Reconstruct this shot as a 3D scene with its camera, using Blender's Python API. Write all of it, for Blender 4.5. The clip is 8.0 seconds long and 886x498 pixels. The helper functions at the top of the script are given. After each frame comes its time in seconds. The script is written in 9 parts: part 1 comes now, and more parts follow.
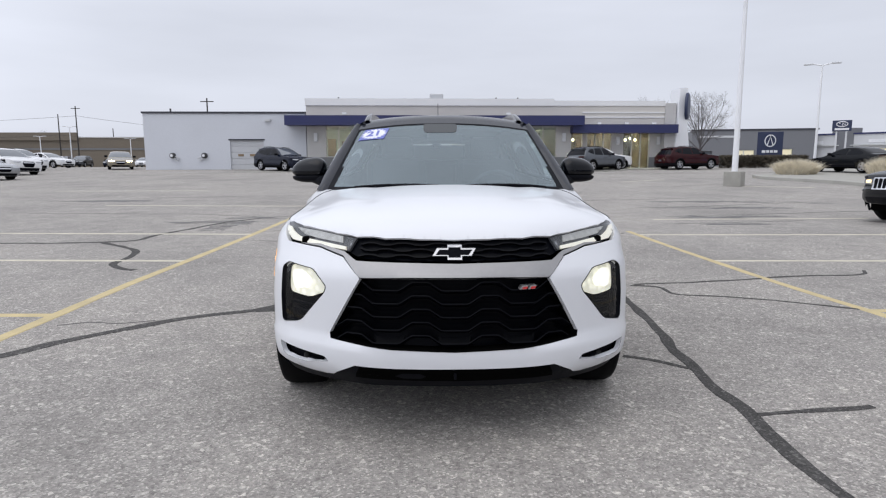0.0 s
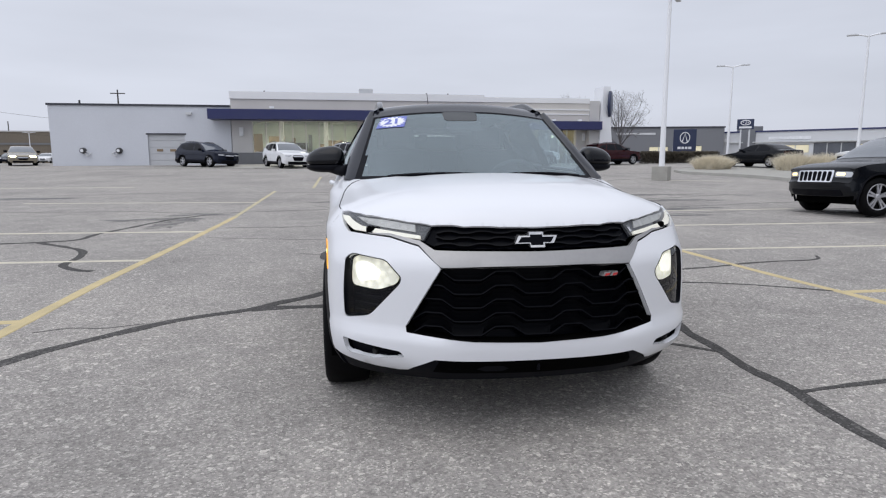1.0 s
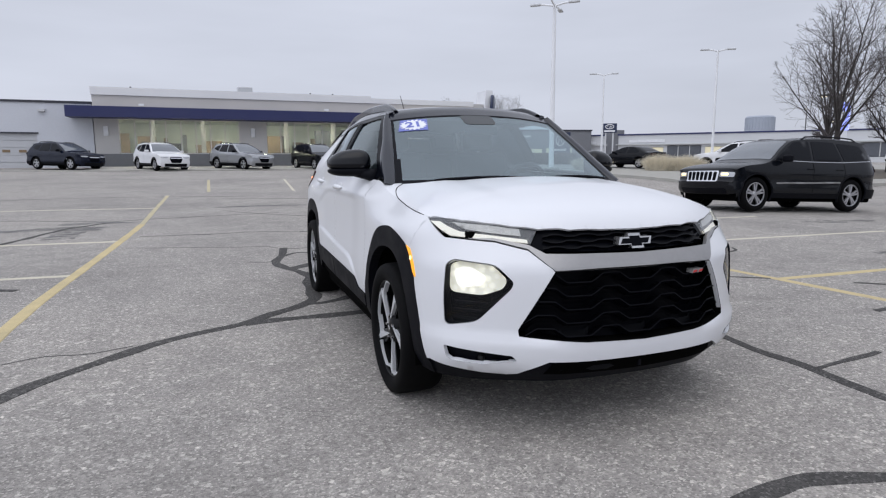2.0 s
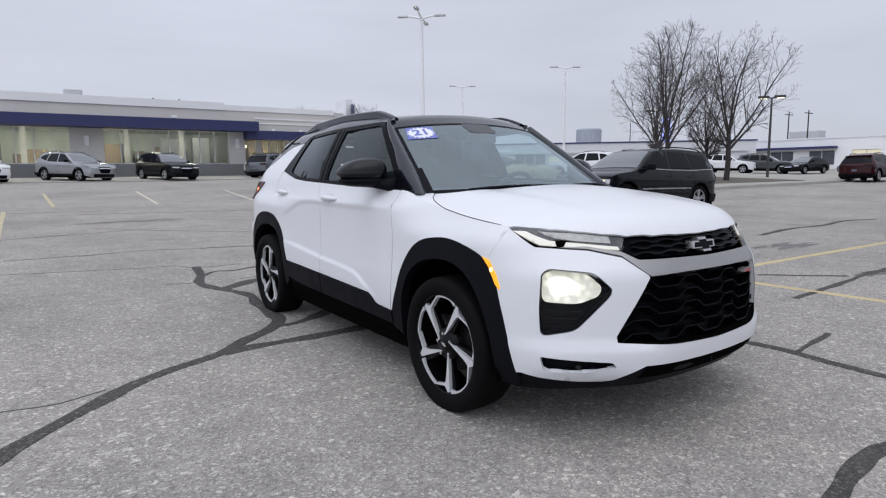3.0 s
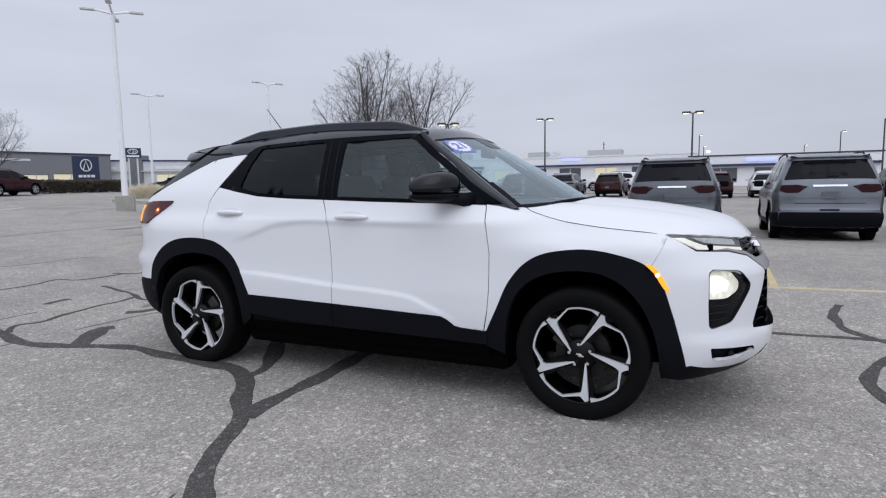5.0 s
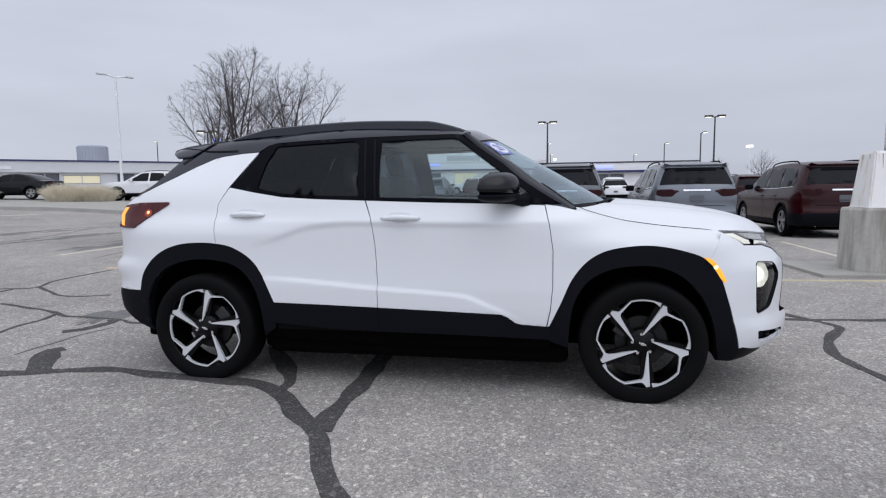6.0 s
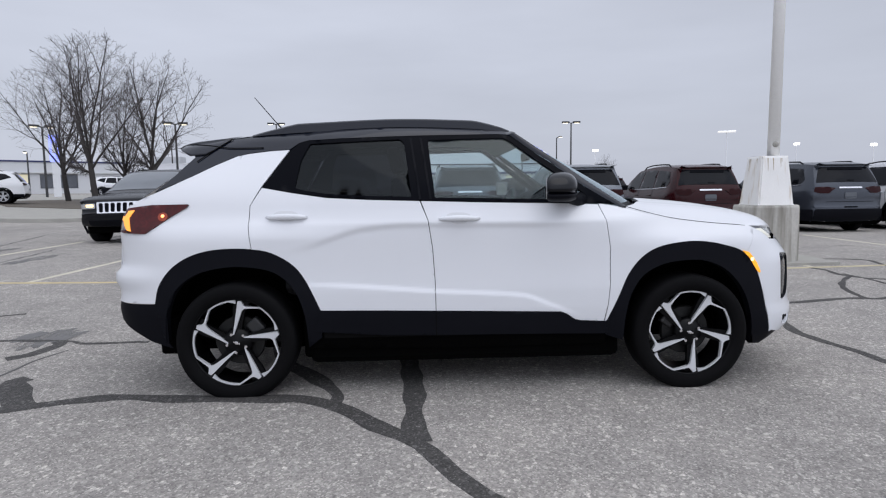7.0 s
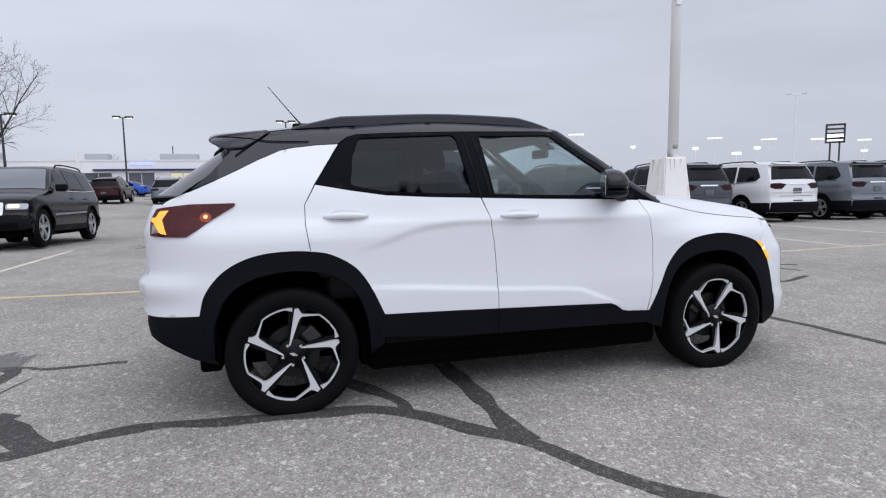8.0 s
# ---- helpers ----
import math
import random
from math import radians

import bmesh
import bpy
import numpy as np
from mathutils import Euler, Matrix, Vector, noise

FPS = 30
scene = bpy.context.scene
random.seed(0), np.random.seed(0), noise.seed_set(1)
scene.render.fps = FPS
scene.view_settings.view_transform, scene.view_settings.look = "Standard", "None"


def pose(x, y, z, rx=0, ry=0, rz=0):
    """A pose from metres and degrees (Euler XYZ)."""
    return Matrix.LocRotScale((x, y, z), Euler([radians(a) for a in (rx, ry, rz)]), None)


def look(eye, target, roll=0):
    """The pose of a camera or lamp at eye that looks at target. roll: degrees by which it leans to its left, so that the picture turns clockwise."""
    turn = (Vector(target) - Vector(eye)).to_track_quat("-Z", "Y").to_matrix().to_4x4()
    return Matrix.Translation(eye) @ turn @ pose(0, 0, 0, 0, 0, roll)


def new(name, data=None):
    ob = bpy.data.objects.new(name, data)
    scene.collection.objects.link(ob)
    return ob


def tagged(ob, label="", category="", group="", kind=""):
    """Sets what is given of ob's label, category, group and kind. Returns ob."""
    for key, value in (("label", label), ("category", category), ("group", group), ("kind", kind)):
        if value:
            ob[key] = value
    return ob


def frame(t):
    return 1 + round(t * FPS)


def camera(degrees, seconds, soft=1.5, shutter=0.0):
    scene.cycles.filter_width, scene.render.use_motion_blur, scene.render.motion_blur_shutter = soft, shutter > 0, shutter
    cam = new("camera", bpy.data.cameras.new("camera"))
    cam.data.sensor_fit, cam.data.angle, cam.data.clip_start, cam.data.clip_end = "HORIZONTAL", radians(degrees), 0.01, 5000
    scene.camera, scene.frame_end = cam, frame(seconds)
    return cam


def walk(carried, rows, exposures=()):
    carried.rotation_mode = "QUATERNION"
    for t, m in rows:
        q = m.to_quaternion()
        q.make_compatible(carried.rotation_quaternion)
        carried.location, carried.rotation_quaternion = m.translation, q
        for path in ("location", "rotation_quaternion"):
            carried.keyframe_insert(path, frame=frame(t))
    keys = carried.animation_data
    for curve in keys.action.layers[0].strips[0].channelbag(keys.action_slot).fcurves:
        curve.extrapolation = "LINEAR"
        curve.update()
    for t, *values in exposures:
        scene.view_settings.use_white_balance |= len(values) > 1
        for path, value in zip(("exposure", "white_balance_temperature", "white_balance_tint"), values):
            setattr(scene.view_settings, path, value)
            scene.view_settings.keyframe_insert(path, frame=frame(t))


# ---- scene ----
import itertools

# ---- camera and its walk ----
cam = camera(73.4, 8.0, soft=1.2)
METRES, EYE, TILT, LEAN, TURN = 8.318, 1.222, 0.0, 0.0, -1.466
ROWS = [
    (0.0, 0.0, 0.0, 0.0, -0.01, -7.92, 0.06),
    (0.5, -0.0331, 0.0037, -0.007, -2.93, -8.05, 0.07),
    (1.0, -0.0781, 0.0154, -0.0055, -7.29, -8.28, 0.09),
    (1.5, -0.1336, 0.0259, -0.004, -12.79, -8.36, 0.14),
    (3.0, -0.2941, 0.1086, -0.003, -33.28, -7.39, 0.54),
    (3.5, -0.3415, 0.1525, -0.0008, -40.99, -6.95, 0.8),
    (4.0, -0.3926, 0.197, 0.0002, -48.87, -6.56, 0.94),
    (4.5, -0.4283, 0.2557, -0.001, -56.58, -6.27, 0.95),
    (6.0, -0.504, 0.4462, -0.0032, -77.78, -5.81, 0.62),
    (6.5, -0.5155, 0.514, -0.0035, -84.51, -5.78, 0.65),
    (7.0, -0.5126, 0.5823, -0.0026, -91.19, -5.84, 0.72),
    (7.5, -0.5092, 0.652, -0.002, -98.05, -5.93, 0.76),
    (8.0, -0.4867, 0.7167, -0.0026, -104.69, -6.08, 0.84),
]
walk(cam, [(t, pose(-0.1, -3.348, EYE, TILT, LEAN, TURN) @ pose(METRES * x, METRES * y, METRES * z, 90 + pitch, roll, yaw)) for t, x, y, z, yaw, pitch, roll in ROWS],
     [(0.0, 0.0, 6640, 9), (0.8, -0.05, 6600, 9), (1.6, -0.14, 6500, 10), (3.2, -0.15, 6480, 10), (5.0, -0.14, 6440, 10), (7.0, -0.15, 6440, 10), (7.6, -0.09, 6450, 10), (8.0, -0.03, 6480, 10)])

# ---- overcast sky, weak wide sun, exposure ----
SUN_ELEV, SUN_AZ = 72.0, 215.0
world = bpy.data.worlds.new("overcast_sky")
scene.world = world
world.use_nodes = True
wn, wl = world.node_tree.nodes, world.node_tree.links
wn.clear()
w_out = wn.new("ShaderNodeOutputWorld")
w_sum = wn.new("ShaderNodeAddShader")
w_blue = wn.new("ShaderNodeBackground")
w_grey = wn.new("ShaderNodeBackground")
w_sky = wn.new("ShaderNodeTexSky")
w_sky.sky_type, w_sky.sun_disc = "NISHITA", False
w_sky.sun_elevation, w_sky.sun_rotation = radians(SUN_ELEV), radians(SUN_AZ)
w_sky.air_density, w_sky.dust_density = 1.0, 4.0
w_blue.inputs["Strength"].default_value = 0.012
wl.new(w_sky.outputs[0], w_blue.inputs["Color"])
w_co = wn.new("ShaderNodeTexCoord")
w_sep = wn.new("ShaderNodeSeparateXYZ")
wl.new(w_co.outputs["Generated"], w_sep.inputs[0])
w_ramp = wn.new("ShaderNodeValToRGB")
w_ramp.color_ramp.elements[0].position, w_ramp.color_ramp.elements[0].color = 0.0, (0.56, 0.59, 0.685, 1)
w_ramp.color_ramp.elements[1].position, w_ramp.color_ramp.elements[1].color = 1.0, (1.08, 1.13, 1.27, 1)
w_mid = w_ramp.color_ramp.elements.new(0.45)
w_mid.color = (0.655, 0.685, 0.780, 1)
w_high = w_ramp.color_ramp.elements.new(0.75)
w_high.color = (0.93, 0.975, 1.10, 1)
wl.new(w_sep.outputs["Z"], w_ramp.inputs[0])
w_map = wn.new("ShaderNodeMapping")
w_map.inputs["Scale"].default_value = (1.2, 1.2, 6.0)
wl.new(w_co.outputs["Generated"], w_map.inputs[0])
w_noise = wn.new("ShaderNodeTexNoise")
w_noise.inputs["Scale"].default_value, w_noise.inputs["Detail"].default_value = 1.6, 4.0
wl.new(w_map.outputs[0], w_noise.inputs["Vector"])
w_cloud = wn.new("ShaderNodeMapRange")
w_cloud.inputs["From Min"].default_value, w_cloud.inputs["From Max"].default_value = 0.3, 0.7
w_cloud.inputs["To Min"].default_value, w_cloud.inputs["To Max"].default_value = 0.92, 1.07
wl.new(w_noise.outputs[0], w_cloud.inputs[0])
w_mul = wn.new("ShaderNodeVectorMath")
w_mul.operation = "MULTIPLY"
wl.new(w_ramp.outputs[0], w_mul.inputs[0])
wl.new(w_cloud.outputs[0], w_mul.inputs[1])
# the cloud is thinner, and so brighter, to one side
w_side = wn.new("ShaderNodeVectorMath")
w_side.operation, w_side.inputs[1].default_value = "DOT_PRODUCT", (0.02, 0.12, 0.0)
wl.new(w_co.outputs["Generated"], w_side.inputs[0])
w_lift = wn.new("ShaderNodeMath")
w_lift.inputs[1].default_value = 1.0
wl.new(w_side.outputs["Value"], w_lift.inputs[0])
# and brighter round the veiled sun
w_veil = wn.new("ShaderNodeVectorMath")
w_veil.operation, w_veil.inputs[1].default_value = "DOT_PRODUCT", (-0.90, -0.40, 0.0)
wl.new(w_co.outputs["Generated"], w_veil.inputs[0])
w_pos = wn.new("ShaderNodeMapRange")
w_pos.interpolation_type = "SMOOTHSTEP"
w_pos.inputs["From Min"].default_value, w_pos.inputs["From Max"].default_value = -0.2, 1.0
w_pos.inputs["To Min"].default_value, w_pos.inputs["To Max"].default_value = 1.0, 1.85
wl.new(w_veil.outputs["Value"], w_pos.inputs[0])
wl.new(w_pos.outputs[0], w_lift.inputs[1])
w_mul2 = wn.new("ShaderNodeVectorMath")
w_mul2.operation = "MULTIPLY"
wl.new(w_mul.outputs[0], w_mul2.inputs[0])
wl.new(w_lift.outputs[0], w_mul2.inputs[1])
wl.new(w_mul2.outputs[0], w_grey.inputs["Color"])
w_grey.inputs["Strength"].default_value = 1.0
wl.new(w_blue.outputs[0], w_sum.inputs[0])
wl.new(w_grey.outputs[0], w_sum.inputs[1])
wl.new(w_sum.outputs[0], w_out.inputs[0])

sun = new("sun", bpy.data.lights.new("sun", "SUN"))
sun.data.energy, sun.data.angle, sun.data.color = 0.5, radians(60), (1.0, 0.97, 0.93)
sun_way = Vector((math.sin(radians(SUN_AZ)) * math.cos(radians(SUN_ELEV)), math.cos(radians(SUN_AZ)) * math.cos(radians(SUN_ELEV)), math.sin(radians(SUN_ELEV))))
sun.matrix_world = look(sun_way * 50, (0, 0, 0))

# ---- materials ----
def node_mat(name):
    m = bpy.data.materials.new(name)
    m.use_nodes = True
    return m, m.node_tree.nodes, m.node_tree.links, m.node_tree.nodes["Principled BSDF"]


def surface(name, colour, rough=0.5, metal=0.0, var=0.12, scale=3.0, fine=60.0, bump=0.0, coat=0.0, spec=0.5, spread=0.0, even=False):
    """A surface with variation at two scales: broad stains and fine grain, with an optional relief."""
    m, n, l, b = node_mat(name)
    co = n.new("ShaderNodeTexCoord")
    big, small = n.new("ShaderNodeTexNoise"), n.new("ShaderNodeTexNoise")
    big.inputs["Scale"].default_value, big.inputs["Detail"].default_value = scale, 5
    small.inputs["Scale"].default_value, small.inputs["Detail"].default_value = fine, 3
    l.new(co.outputs["Object"], big.inputs["Vector"])
    l.new(co.outputs["Object"], small.inputs["Vector"])
    add = n.new("ShaderNodeMath")
    l.new(big.outputs[0], add.inputs[0])
    l.new(small.outputs[0], add.inputs[1])
    mr = n.new("ShaderNodeMapRange")
    mr.inputs["From Min"].default_value, mr.inputs["From Max"].default_value = 0.6, 1.4
    mr.inputs["To Min"].default_value, mr.inputs["To Max"].default_value = 1 - var, 1 + var
    l.new(add.outputs[0], mr.inputs[0])
    mul = n.new("ShaderNodeVectorMath")
    mul.operation = "MULTIPLY"
    mul.inputs[0].default_value = colour
    l.new(mr.outputs[0], mul.inputs[1])
    if spread:
        info = n.new("ShaderNodeObjectInfo")
        mr2 = n.new("ShaderNodeMapRange")
        mr2.inputs["To Min"].default_value, mr2.inputs["To Max"].default_value = 1 - spread, 1 + spread
        l.new(info.outputs["Random"], mr2.inputs[0])
        mul2 = n.new("ShaderNodeVectorMath")
        mul2.operation = "MULTIPLY"
        l.new(mul.outputs[0], mul2.inputs[0])
        l.new(mr2.outputs[0], mul2.inputs[1])
        mul = mul2
    l.new(mul.outputs[0], b.inputs["Base Color"])
    b.inputs["Roughness"].default_value, b.inputs["Metallic"].default_value = rough, metal
    b.inputs["Coat Weight"].default_value, b.inputs["Coat Roughness"].default_value = coat, 0.04
    b.inputs["Specular IOR Level"].default_value = spec
    rv = n.new("ShaderNodeMapRange")
    rv.inputs["From Min"].default_value, rv.inputs["From Max"].default_value = 0.3, 0.7
    rv.inputs["To Min"].default_value, rv.inputs["To Max"].default_value = max(rough * 0.85, 0.02), min(rough * 1.2, 1)
    l.new(big.outputs[0], rv.inputs[0])
    if not even:
        l.new(rv.outputs[0], b.inputs["Roughness"])
    if bump:
        bp = n.new("ShaderNodeBump")
        bp.inputs["Strength"].default_value, bp.inputs["Distance"].default_value = 0.6, bump
        l.new(small.outputs[0], bp.inputs["Height"])
        l.new(bp.outputs[0], b.inputs["Normal"])
    return m


def glowing(name, colour, strength, base=(0.8, 0.8, 0.8)):
    m, n, l, b = node_mat(name)
    b.inputs["Base Color"].default_value = (*base, 1)
    b.inputs["Emission Color"].default_value = (*colour, 1)
    b.inputs["Emission Strength"].default_value = strength
    b.inputs["Roughness"].default_value = 0.3
    return m


def glass(name, tint, clear, rough=0.0, haze=(0.02, 0.022, 0.025), ior=1.5, sheen=(1.0, 1.0, 1.0)):
    """Thin pane: a share of the light passes with a tint, the rest is a glossy reflection that grows at grazing angles."""
    m, n, l, b = node_mat(name)
    n.remove(b)
    out = n["Material Output"]
    tr, gl, df = n.new("ShaderNodeBsdfTransparent"), n.new("ShaderNodeBsdfGlossy"), n.new("ShaderNodeBsdfDiffuse")
    tr.inputs[0].default_value = (*tint, 1)
    df.inputs[0].default_value = (*haze, 1)
    gl.inputs["Roughness"].default_value = rough
    gl.inputs["Color"].default_value = (*sheen, 1)
    f0 = ((ior - 1) / (ior + 1)) ** 2
    face, power, grow_f = n.new("ShaderNodeLayerWeight"), n.new("ShaderNodeMath"), n.new("ShaderNodeMath")
    face.inputs["Blend"].default_value = 0.5
    power.operation, power.inputs[1].default_value = "POWER", 5.0
    grow_f.operation, grow_f.inputs[1].default_value, grow_f.inputs[2].default_value = "MULTIPLY_ADD", 1 - f0, f0
    l.new(face.outputs["Facing"], power.inputs[0])
    l.new(power.outputs[0], grow_f.inputs[0])
    inner, outer = n.new("ShaderNodeMixShader"), n.new("ShaderNodeMixShader")
    inner.inputs[0].default_value = clear
    l.new(df.outputs[0], inner.inputs[1])
    l.new(tr.outputs[0], inner.inputs[2])
    l.new(grow_f.outputs[0], outer.inputs[0])
    l.new(inner.outputs[0], outer.inputs[1])
    l.new(gl.outputs[0], outer.inputs[2])
    l.new(outer.outputs[0], out.inputs[0])
    return m


def asphalt_material(name="worn_asphalt", gain=(1.32, 1.285, 1.245), pale=1.0):
    m, n, l, b = node_mat(name)
    co = n.new("ShaderNodeTexCoord")
    pos = co.outputs["Object"]

    def ramp(src, stops):
        r = n.new("ShaderNodeValToRGB")
        while len(r.color_ramp.elements) < len(stops):
            r.color_ramp.elements.new(0.5)
        for e, (p, c) in zip(r.color_ramp.elements, stops):
            e.position, e.color = p, (*c, 1)
        l.new(src, r.inputs[0])
        return r.outputs[0]

    def mix(kind, fac, a, c):
        x = n.new("ShaderNodeMix")
        x.data_type, x.blend_type = "RGBA", kind
        x.inputs[0].default_value = fac if isinstance(fac, float) else 0.5
        if not isinstance(fac, float):
            l.new(fac, x.inputs[0])
        l.new(a, x.inputs[6])
        l.new(c, x.inputs[7])
        return x.outputs[2]

    def noise_tex(scale, detail, rough=0.5):
        t = n.new("ShaderNodeTexNoise")
        t.inputs["Scale"].default_value, t.inputs["Detail"].default_value, t.inputs["Roughness"].default_value = scale, detail, rough
        l.new(pos, t.inputs["Vector"])
        return t

    vor = n.new("ShaderNodeTexVoronoi")
    vor.inputs["Scale"].default_value = 120.0
    l.new(pos, vor.inputs["Vector"])
    vor2 = n.new("ShaderNodeTexVoronoi")
    vor2.inputs["Scale"].default_value = 48.0
    l.new(pos, vor2.inputs["Vector"])
    sep = n.new("ShaderNodeSeparateColor")
    l.new(vor.outputs["Color"], sep.inputs[0])
    sep2 = n.new("ShaderNodeSeparateColor")
    l.new(vor2.outputs["Color"], sep2.inputs[0])
    stones = ramp(sep.outputs[0], [(0.0, (0.105, 0.102, 0.100)), (0.4, (0.205, 0.199, 0.193)), (0.85, (0.29, 0.280, 0.270)), (1.0, (0.56 * pale, 0.542 * pale, 0.52 * pale))])
    stones2 = ramp(sep2.outputs[0], [(0.0, (0.165, 0.160, 0.157)), (0.86, (0.268, 0.259, 0.252)), (0.95, (0.34, 0.330, 0.318)), (1.0, (0.62 * pale, 0.60 * pale, 0.575 * pale))])
    both = mix("MIX", 0.45, stones, stones2)
    big = noise_tex(0.35, 6, 0.6)
    stain = ramp(big.outputs[0], [(0.3, (0.8, 0.8, 0.8)), (0.5, (1.0, 1.0, 0.995)), (0.72, (1.14, 1.13, 1.11))])
    mid = noise_tex(3.0, 5, 0.6)
    blot = ramp(mid.outputs[0], [(0.3, (0.88, 0.88, 0.88)), (0.7, (1.1, 1.1, 1.09))])
    col = mix("MULTIPLY", 1.0, mix("MULTIPLY", 1.0, both, stain), blot)
    dim = n.new("ShaderNodeVectorMath")
    dim.operation, dim.inputs[1].default_value = "MULTIPLY", gain
    l.new(col, dim.inputs[0])
    col = dim.outputs[0]
    l.new(col, b.inputs["Base Color"])
    b.inputs["Roughness"].default_value = 0.85
    b.inputs["Specular IOR Level"].default_value = 0.22
    grain = noise_tex(140.0, 4, 0.7)
    hsum = n.new("ShaderNodeMath")
    l.new(vor.outputs["Distance"], hsum.inputs[0])
    l.new(grain.outputs[0], hsum.inputs[1])
    bp = n.new("ShaderNodeBump")
    bp.inputs["Strength"].default_value, bp.inputs["Distance"].default_value = 0.5, 0.006
    l.new(hsum.outputs[0], bp.inputs["Height"])
    l.new(bp.outputs[0], b.inputs["Normal"])
    return m


M = {}
M["asphalt"] = asphalt_material()
M["seal"] = asphalt_material("crack_sealant", (0.29, 0.288, 0.29), 1.35)
M["crack"] = surface("open_crack", (0.085, 0.082, 0.08), 0.9, var=0.3)
# dark for wet stains, and for shade painted under parked vehicles
M["damp_shade"] = surface("damp_and_shade", (0.15, 0.147, 0.144), 0.6, var=0.35, scale=2)
_n, _l = M["damp_shade"].node_tree.nodes, M["damp_shade"].node_tree.links
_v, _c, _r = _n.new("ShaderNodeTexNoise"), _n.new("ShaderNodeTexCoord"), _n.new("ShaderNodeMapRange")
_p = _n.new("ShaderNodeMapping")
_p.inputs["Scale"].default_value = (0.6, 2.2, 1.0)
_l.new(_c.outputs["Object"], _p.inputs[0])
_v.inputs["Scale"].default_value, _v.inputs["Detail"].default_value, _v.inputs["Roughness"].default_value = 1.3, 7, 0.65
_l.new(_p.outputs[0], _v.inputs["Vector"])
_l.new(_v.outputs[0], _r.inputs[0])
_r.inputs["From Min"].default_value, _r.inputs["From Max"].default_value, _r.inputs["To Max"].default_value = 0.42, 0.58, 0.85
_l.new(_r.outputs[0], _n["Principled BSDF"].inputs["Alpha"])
M["yellow"] = surface("worn_yellow_paint", (0.50, 0.41, 0.225), 0.8, var=0.25, scale=5, fine=120, bump=0.001)
M["pale_yellow"] = surface("faded_yellow_paint", (0.53, 0.495, 0.40), 0.85, var=0.25, scale=4, fine=110)
M["mid_yellow"] = surface("half_worn_yellow_paint", (0.46, 0.405, 0.265), 0.85, var=0.3, scale=4, fine=110)
M["concrete"] = surface("concrete", (0.33, 0.32, 0.29), 0.85, var=0.22, scale=3, fine=50, bump=0.003)
M["kerb"] = surface("kerb_concrete", (0.36, 0.35, 0.32), 0.9, var=0.18, scale=1.5, fine=40)
M["white_paint"] = surface("white_car_paint", (0.715, 0.725, 0.752), 0.34, var=0.002, scale=2, coat=0.5, spec=0.35, even=True)
M["black_roof"] = surface("black_car_paint", (0.0058, 0.0076, 0.0150), 0.22, var=0.05, coat=0.75, spec=0.08, even=True)
M["gloss_black"] = surface("gloss_black_trim", (0.0030, 0.0034, 0.0055), 0.2, var=0.1, spec=0.035)
M["plastic"] = surface("black_grained_plastic", (0.0050, 0.0054, 0.0080), 0.5, var=0.15, scale=6, fine=250, bump=0.0003, spec=0.07)
M["bar_black"] = surface("black_grille_bars", (0.0026, 0.0029, 0.0046), 0.36, var=0.15, spec=0.07)
# near-black, so undersides, wheel wells and recesses carry their shade in the colour
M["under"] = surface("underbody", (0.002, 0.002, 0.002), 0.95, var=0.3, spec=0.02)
M["silver_bar"] = surface("satin_grey_bar", (0.33, 0.325, 0.325), 0.38, metal=0.6, var=0.05)
M["chrome"] = surface("chrome", (0.8, 0.8, 0.82), 0.12, metal=1.0, var=0.04)
M["machined"] = surface("machined_alloy", (0.64, 0.65, 0.67), 0.35, metal=0.25, var=0.06, fine=200)
M["rim_black"] = surface("gloss_black_alloy", (0.0025, 0.0025, 0.003), 0.3, var=0.2, spec=0.15)
M["tyre"] = surface("tyre_rubber", (0.0035, 0.0035, 0.004), 0.7, var=0.2, fine=150, bump=0.0006, spec=0.09)
M["disc"] = surface("brake_disc", (0.016, 0.016, 0.016), 0.5, metal=0.6, var=0.2)
M["seam"] = surface("panel_gap", (0.006, 0.006, 0.006), 0.9, spec=0.04)
M["glass"] = glass("clear_car_glass", (0.74, 0.83, 0.84), 0.95, haze=(0.10, 0.15, 0.17), ior=1.54, sheen=(0.92, 1.0, 1.0))
M["screen"] = glass("windscreen_glass", (0.66, 0.80, 0.85), 0.92, haze=(0.18, 0.25, 0.29), ior=2.5, sheen=(0.85, 0.96, 1.0))
M["privacy"] = glass("privacy_glass", (0.085, 0.092, 0.105), 0.95, haze=(0.014, 0.015, 0.019), ior=1.31, sheen=(0.92, 1.0, 1.04))
M["dark_glass"] = surface("dark_vehicle_glass", (0.008, 0.009, 0.012), 0.08, var=0.1, coat=0.0, spec=0.10)
M["lens"] = glass("clear_lens", (0.95, 0.96, 0.96), 0.96, ior=1.32)
M["seat"] = surface("black_seat_cloth", (0.03, 0.03, 0.032), 0.8, var=0.2, fine=120, bump=0.001)
M["dash"] = surface("dark_grey_dash", (0.035, 0.036, 0.038), 0.6, var=0.15, fine=200)
M["liner"] = surface("grey_headliner", (0.15, 0.15, 0.15), 0.9, var=0.05)
M["drl"] = glowing("daylight_strip", (1.0, 0.94, 0.78), 0.42, (0.6, 0.6, 0.57))
M["beam"] = glowing("lit_headlamp", (1.0, 0.98, 0.86), 0.85, (0.9, 0.9, 0.85))
M["beam_edge"] = glowing("lit_reflector", (1.0, 0.96, 0.74), 0.6, (0.8, 0.8, 0.74))
_n, _l = M["beam_edge"].node_tree.nodes, M["beam_edge"].node_tree.links
